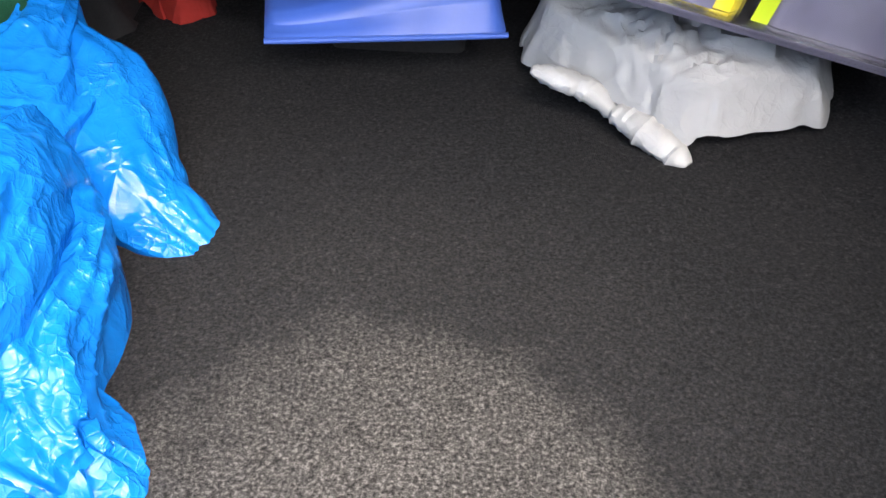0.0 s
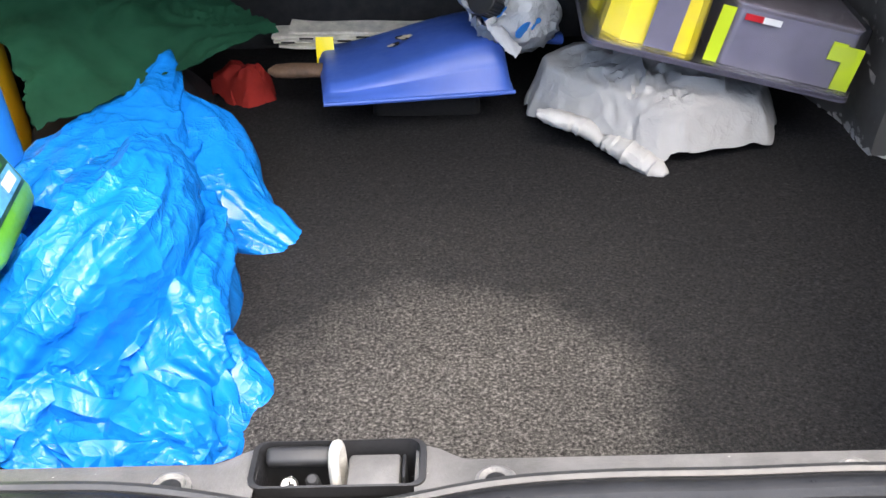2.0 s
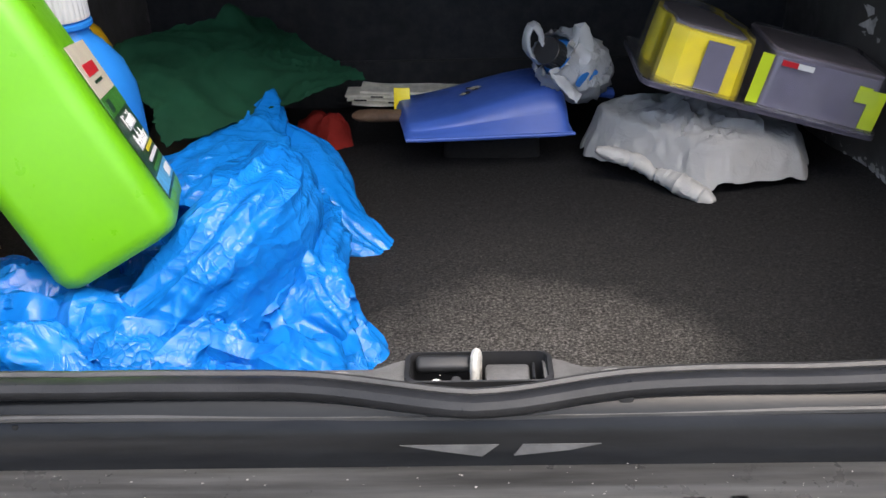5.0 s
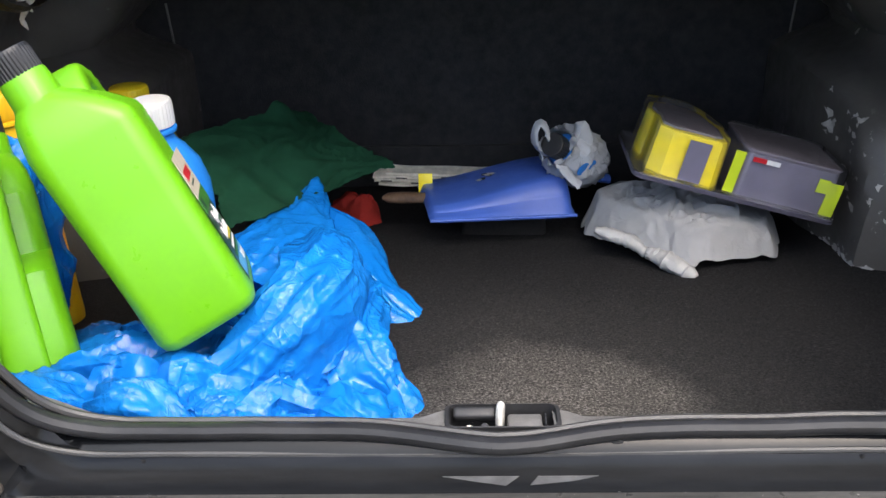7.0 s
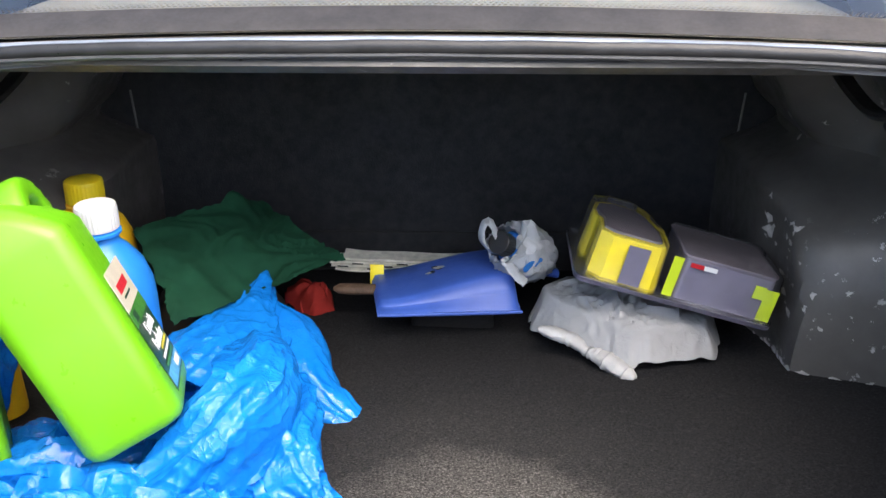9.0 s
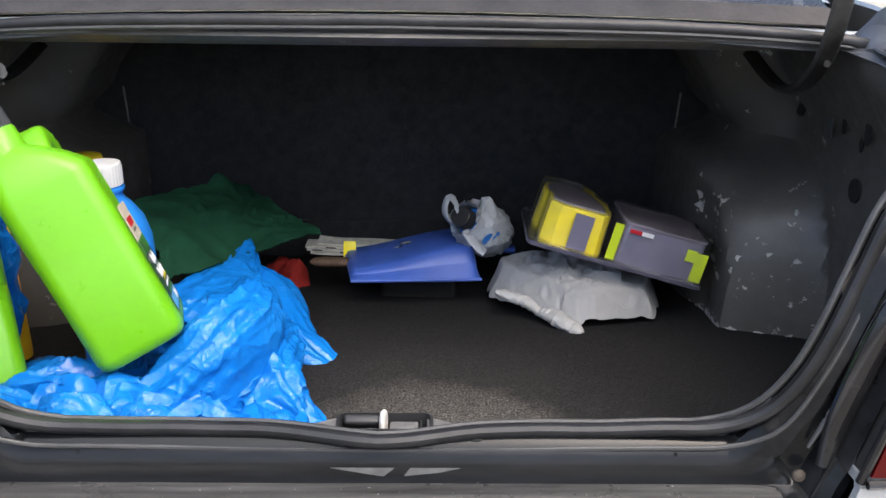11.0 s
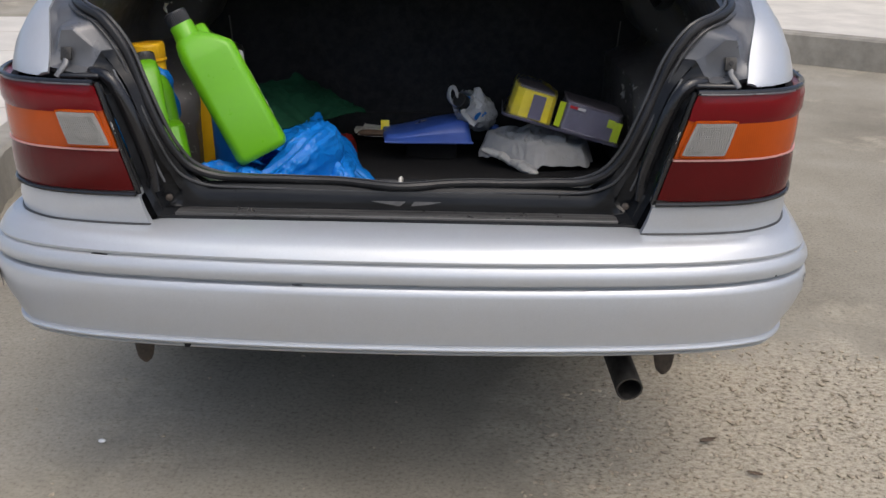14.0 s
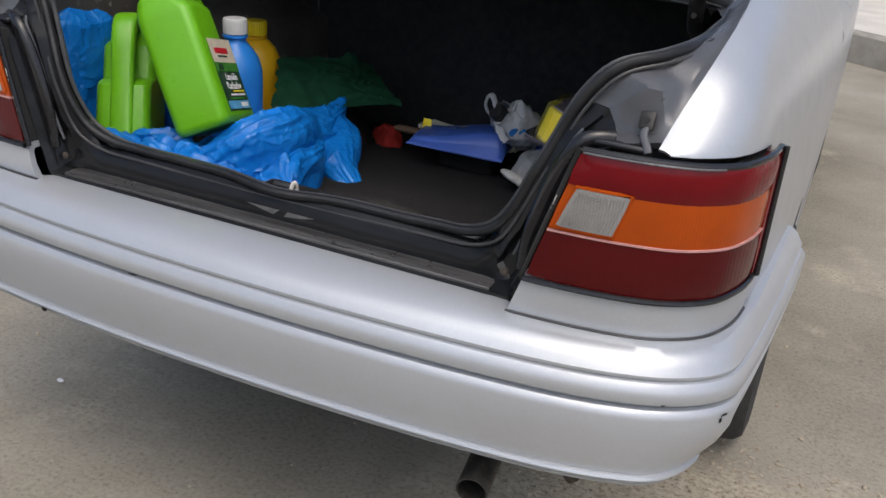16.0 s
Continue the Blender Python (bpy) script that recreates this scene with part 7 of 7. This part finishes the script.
def white_bag_bottle():
    """A small blue bottle with a black cap in a thin white bag."""
    m = frame_matrix((0.140, 1.00, 0.712), (1, 0, 0), (-0.40, -0.62, 0.42))
    b_ = empty("small_bottle", "small blue bottle with a black cap in a white bag", "bottle", m)
    part("body", lathe([(0.026, 0), (0.030, 0.004), (0.030, 0.09), (0.024, 0.105), (0.017, 0.112), (0.017, 0.125)], 28, m), BLUE_PLASTIC, b_)
    ribbed_cap(0.021, 0.028, CAP_BLACK, b_, m @ pose(0, 0, 0.112), 28, "cap", "black ribbed cap")
    w = empty("white_bag", "thin white and blue plastic bag round a small bottle", "plastic bag", pose(0.13, 0.95, 0.70))
    rows = []
    seg, n = 40, 22
    for i in range(n + 1):
        f_ = i / n
        r = 0.032 + 0.013 * math.sin(math.pi * f_) - 0.011 * smoothstep(0.70, 0.92, f_) + 0.005 * smoothstep(0.92, 1.0, f_)
        c = m @ Vector((0, 0, -0.012 + 0.136 * f_))
        row = []
        for k in range(seg):
            a = 2 * math.pi * k / seg
            p = m.to_3x3() @ Vector((math.cos(a), math.sin(a), 0))
            q = c + p * r
            q += p * crumple(q, 24, 0.013, 4)
            if i > n - 3:
                q += (m.to_3x3() @ Vector((0, 0, 1))) * 0.012 * noise.noise((math.cos(a) * 2, math.sin(a) * 2, i))
            q.z = max(q.z, 0.665)
            row.append(q)
        rows.append(row)
    bm = grid(rows, closed_v=True)
    bm.verts.ensure_lookup_table()
    bm.faces.new(list(bm.verts)[:seg])
    part("pouch", bm, WHITE_BAG, w, "white plastic film", sharp=60)
    mouth = m @ Vector((0, 0, 0.118))
    for pts, seed in (([(-0.020, 0, -0.012), (-0.036, -0.008, 0.004), (-0.040, -0.010, 0.026), (-0.032, -0.006, 0.044), (-0.022, -0.004, 0.036), (-0.014, 0.0, 0.012)], 1), ([(0.016, 0.0, -0.004), (0.030, 0.006, 0.018), (0.034, 0.008, 0.038), (0.044, 0.010, 0.020), (0.052, 0.012, -0.008)], 6), ([(0.0, -0.012, -0.02), (0.012, -0.024, -0.034), (0.024, -0.032, -0.046), (0.036, -0.034, -0.056)], 2)):
        path = smooth_path([mouth + Vector(p) for p in pts], 16)
        bm = tube(path, [0.0105 + 0.004 * noise.noise((k * 0.6, seed, 0)) for k in range(16)], 10, 0.35)
        for v in bm.verts:
            v.co += Vector((1, 0, 1)) * crumple(v.co, 45, 0.002, seed)
        part("bag_handle", bm, WHITE_BAG, w, "loose white bag handle")
    for x, y, z, r in ((0.028, -0.03, 0.085, 0.013), (0.04, -0.025, 0.065, 0.010), (0.018, -0.045, 0.060, 0.008)):
        c = m @ Vector((x, y, z))
        d = (c - m @ Vector((0, 0, z))).normalized()
        t = d.to_track_quat("Z", "Y").to_matrix().to_4x4()
        t.translation = m @ Vector((0, 0, z)) + d * 0.046
        part("blue_print", lathe([(r, 0), (r, 0.0012), (r * 0.5, 0.0016)], 16, t), BLUE_PLASTIC, w, "blue printed patch")


white_bag_bottle()


def blister_pack():
    """A clear blister pack with yellow and slate card, leaning on the grey bag."""
    m = frame_matrix((0.222, 0.782, 0.766), (0.967, 0.0, -0.254), (0.254, 0.03, 0.967)) @ Matrix.Diagonal((0.896, 1.05, 1.2, 1))
    pk = empty("blister_pack", "clear plastic pack with yellow and slate grey inserts", "package", m)
    L, D = 0.335, 0.215
    def shape(pts, z0, z1, mat, name, label="", inset=0.006):
        rows = []
        cx = sum(p[0] for p in pts) / len(pts)
        cy = sum(p[1] for p in pts) / len(pts)
        for z, s in ((z0, 1.0), (z0 + 0.002, 1.0), (z1 - 0.006, 1 - inset * 6), (z1 - 0.001, 1 - inset * 8), (z1, 1 - inset * 11)):
            rows.append([m @ Vector((cx + (x - cx) * s, cy + (y - cy) * s, z)) for x, y in pts])
        bm = grid(rows, closed_v=True)
        cap_ends(bm, len(rows), len(pts))
        return part(name, bm, mat, pk, label, sharp=30)
    flange = rounded_ring(L + 0.03, D, 0.02, 5, L / 2 - 0.015, D / 2)
    shape(flange, -0.002, 0.0015, PACK_GREY, "backing_card", "slate backing card", 0.0)
    # left half, a double bow; right half, a long block
    bow = [(-0.012, 0.030), (0.012, 0.012), (0.108, 0.012), (0.120, 0.022), (0.122, 0.085), (0.112, 0.115), (0.100, 0.165), (0.075, 0.195), (0.025, 0.200), (-0.010, 0.180), (-0.020, 0.140), (-0.018, 0.105), (-0.008, 0.090)]
    blk = rounded_ring(0.182, 0.150, 0.014, 4, 0.238, 0.087)
    def wall(pts, a, b_, z0, z1, mat, name, off=0.0015):
        seg = [Vector((x, y, 0)) for x, y in pts]
        rows = []
        for z in (z0, z1):
            rows.append([m @ (p + Vector((0, -off, z))) for p in seg[a:b_]])
        return part(name, thicken(grid(rows), 0.001), mat, pk, sharp=60)
    core = [(x * 0.94 + 0.006, y * 0.94 + 0.006) for x, y in bow]
    shape(core, 0.002, 0.062, PACK_YELLOW, "yellow_insert", "bright yellow insert")
    shape([(x * 0.97 + 0.003, y * 0.97 + 0.003) for x, y in blk], 0.002, 0.062, PACK_GREY, "slate_insert", "slate grey insert")
    part("slate_stripe", moved(box(0.047, 0.086, 0.0095, 0.011, 0.004, 0.058), m), PACK_GREY, pk, "slate stripe", smooth=False)
    shape([(0.055 + (x - 0.055) * 0.86, 0.105 + (y - 0.105) * 0.80) for x, y in core], 0.0622, 0.0645, PACK_TOP, "bow_top", "lilac grey top seen through the plastic")
    shape([(x * 0.965 + 0.004, y * 0.965 + 0.004) for x, y in blk], 0.0622, 0.0640, PACK_TOP, "block_top", "lilac grey top seen through the plastic")
    part("lime_edge", moved(box(0.128, 0.146, 0.0105, 0.012, 0.004, 0.060), m), PACK_LIME, pk, "lime edge", smooth=False)
    part("lime_corner", moved(box(0.302, 0.326, 0.0105, 0.012, 0.004, 0.048), m), PACK_LIME, pk, "lime corner field", smooth=False)
    part("lime_corner", moved(box(0.282, 0.302, 0.0105, 0.012, 0.032, 0.050), m), PACK_LIME, pk, smooth=False)
    part("logo_bar", moved(box(0.160, 0.184, 0.0100, 0.0115, 0.051, 0.057), m), MARK_RED, pk, "red and white mark", smooth=False)
    part("logo_bar", moved(box(0.184, 0.208, 0.0100, 0.0115, 0.051, 0.057), m), MARK_WHITE, pk, smooth=False)
    shape(bow, 0.001, 0.070, FILM, "blister", "clear plastic blister")
    shape([(0.238 + (x - 0.238) * 1.04, 0.085 + (y - 0.085) * 1.05) for x, y in blk], 0.001, 0.067, FILM, "blister", "clear plastic blister")
    shape(flange, 0.0016, 0.0036, FILM, "flange", "clear plastic flange", 0.0)
    for child in pk.children:
        if child.name.startswith(("blister", "flange")):
            child.visible_shadow = False


blister_pack()


def settle():
    """The load lies a little askew to the car: turn each thing where it lies and set it down on the carpet."""
    on_carpet = ("blue_bag", "grey_bag", "red_cloth", "dark_bag", "blue_bottle", "yellow_bottle")
    bpy.context.view_layer.update()
    for ob in [o for o in scene.objects if o.parent is None and o.type in ("EMPTY", "MESH")]:
        if ob in (car, heaped_bag) or ob.get("kind") == "structure" or not ob.get("category"):
            continue
        c = ob.matrix_world.translation.copy() if ob.type == "EMPTY" else sum((Vector(v) for v in ob.bound_box), Vector()) / 8
        down = 0.0 if ob.name.startswith(on_carpet) else -0.010
        turn = Matrix.Translation(c + Vector((0.05 * (c.y - 0.10), 0, down))) @ Matrix.Rotation(-0.05, 4, "Z") @ Matrix.Translation(-c)
        ob.matrix_world = turn @ ob.matrix_world


settle()


# ---- small things on the ground ----
def stones():
    rnd = random.Random(12)
    bm = bmesh.new()
    for k in range(2600):
        u = rnd.random()
        x, y = (0.45 + 1.1 * rnd.random(), -0.55 + 1.5 * rnd.random()) if u < 0.75 else (-1.4 + 3.2 * rnd.random(), -0.4 + 4.5 * rnd.random())
        r = 0.0014 + 0.0048 * rnd.random() ** 4
        base = bmesh.ops.create_icosphere(bm, subdivisions=1, radius=r)
        s = (1 + rnd.random(), 1 + 0.6 * rnd.random(), 0.5 + 0.4 * rnd.random())
        a = rnd.random() * 6.28
        for v in base["verts"]:
            p = v.co * (1 + 0.35 * (rnd.random() - 0.5))
            px, py = p.x * s[0], p.y * s[1]
            v.co = Vector((x + px * math.cos(a) - py * math.sin(a), y + px * math.sin(a) + py * math.cos(a), r * 0.3 + p.z * s[2]))
    # flat broken crumbs of the crust beside the exhaust and behind the wheel
    for k in range(1500):
        d, a0 = 0.75 * math.sqrt(rnd.random()), rnd.random() * 6.28
        x, y = 0.98 + 0.95 * d * math.cos(a0), 0.15 + 1.2 * d * math.sin(a0)
        r = 0.003 + 0.0065 * rnd.random() ** 3
        base = bmesh.ops.create_icosphere(bm, subdivisions=1, radius=r)
        a, wx = rnd.random() * 6.28, 1 + 0.9 * rnd.random()
        for v in base["verts"]:
            p = v.co * (1 + 0.5 * (rnd.random() - 0.5))
            px, py = p.x * wx, p.y * 0.8
            v.co = Vector((x + px * math.cos(a) - py * math.sin(a), y + px * math.sin(a) + py * math.cos(a), 0.002 + p.z * 0.5))
    ob = part("gravel", bm, STONE, smooth=False)
    tagged(ob, "scattered small stones and grit on the concrete", "gravel", kind="stuff")


stones()


def litter(x, y, size, turn, mat, name, label, category, curl=0.3, long=2.2, seed=1):
    rnd = random.Random(seed)
    rows = []
    for i in range(7):
        f_ = i / 6
        w = size * 0.45 * math.sin(math.pi * (0.08 + 0.86 * f_)) * (0.8 + 0.4 * rnd.random())
        rows.append([(size * long * (f_ - 0.5), w * s, 0.006 + size * curl * (abs(s) ** 2 * 0.7 + (f_ - 0.5) ** 2)) for s in (-1, -0.5, 0, 0.5, 1)])
    ob = part(name, moved(thicken(grid(rows), 0.0008), pose(x, y, 0, 0, 0, turn)), mat)
    tagged(ob, label, category)


litter(0.770, 0.40, 0.020, 20, DRY_LEAF, "dry_leaf", "curled dry brown leaf on the ground", "leaf", seed=1)
litter(0.850, 0.255, 0.017, -20, DRY_LEAF, "dry_leaf", "curled dry brown leaf on the ground", "leaf", seed=2)
litter(0.77, 0.10, 0.020, -50, DRY_LEAF, "dry_leaf", "curled dry brown leaf on the ground", "leaf", seed=3)
part_stone = part("pebble", lathe([(0.003, 0.001), (0.0065, 0.003), (0.0075, 0.006), (0.005, 0.010), (0.002, 0.011)], 10, pose(-0.765, 0.324, 0.004) @ Matrix.Diagonal((1.4, 0.9, 0.8, 1))), MARK_WHITE)
tagged(part_stone, "small white pebble on the concrete", "pebble")


def kerb_plant(x, y, z):
    pl = empty("weed", "small green weed growing from the kerb joint", "plant", pose(x, y, z))
    rnd = random.Random(3)
    for k in range(7):
        a = 6.28 * k / 7 + rnd.random()
        L, W = 0.07 + 0.05 * rnd.random(), 0.022 + 0.012 * rnd.random()
        rows = []
        for i in range(6):
            f_ = i / 5
            rows.append([(L * f_, W * s * math.sin(math.pi * (0.1 + 0.85 * f_)), 0.05 * math.sin(2.2 * f_) + 0.006 * abs(s)) for s in (-1, 0, 1)])
        part("leaf", moved(thicken(grid(rows), 0.0008), pose(x, y, z, 0, 0, math.degrees(a))), PLANT, pl)


kerb_plant(2.27, 6.60, 0.12)
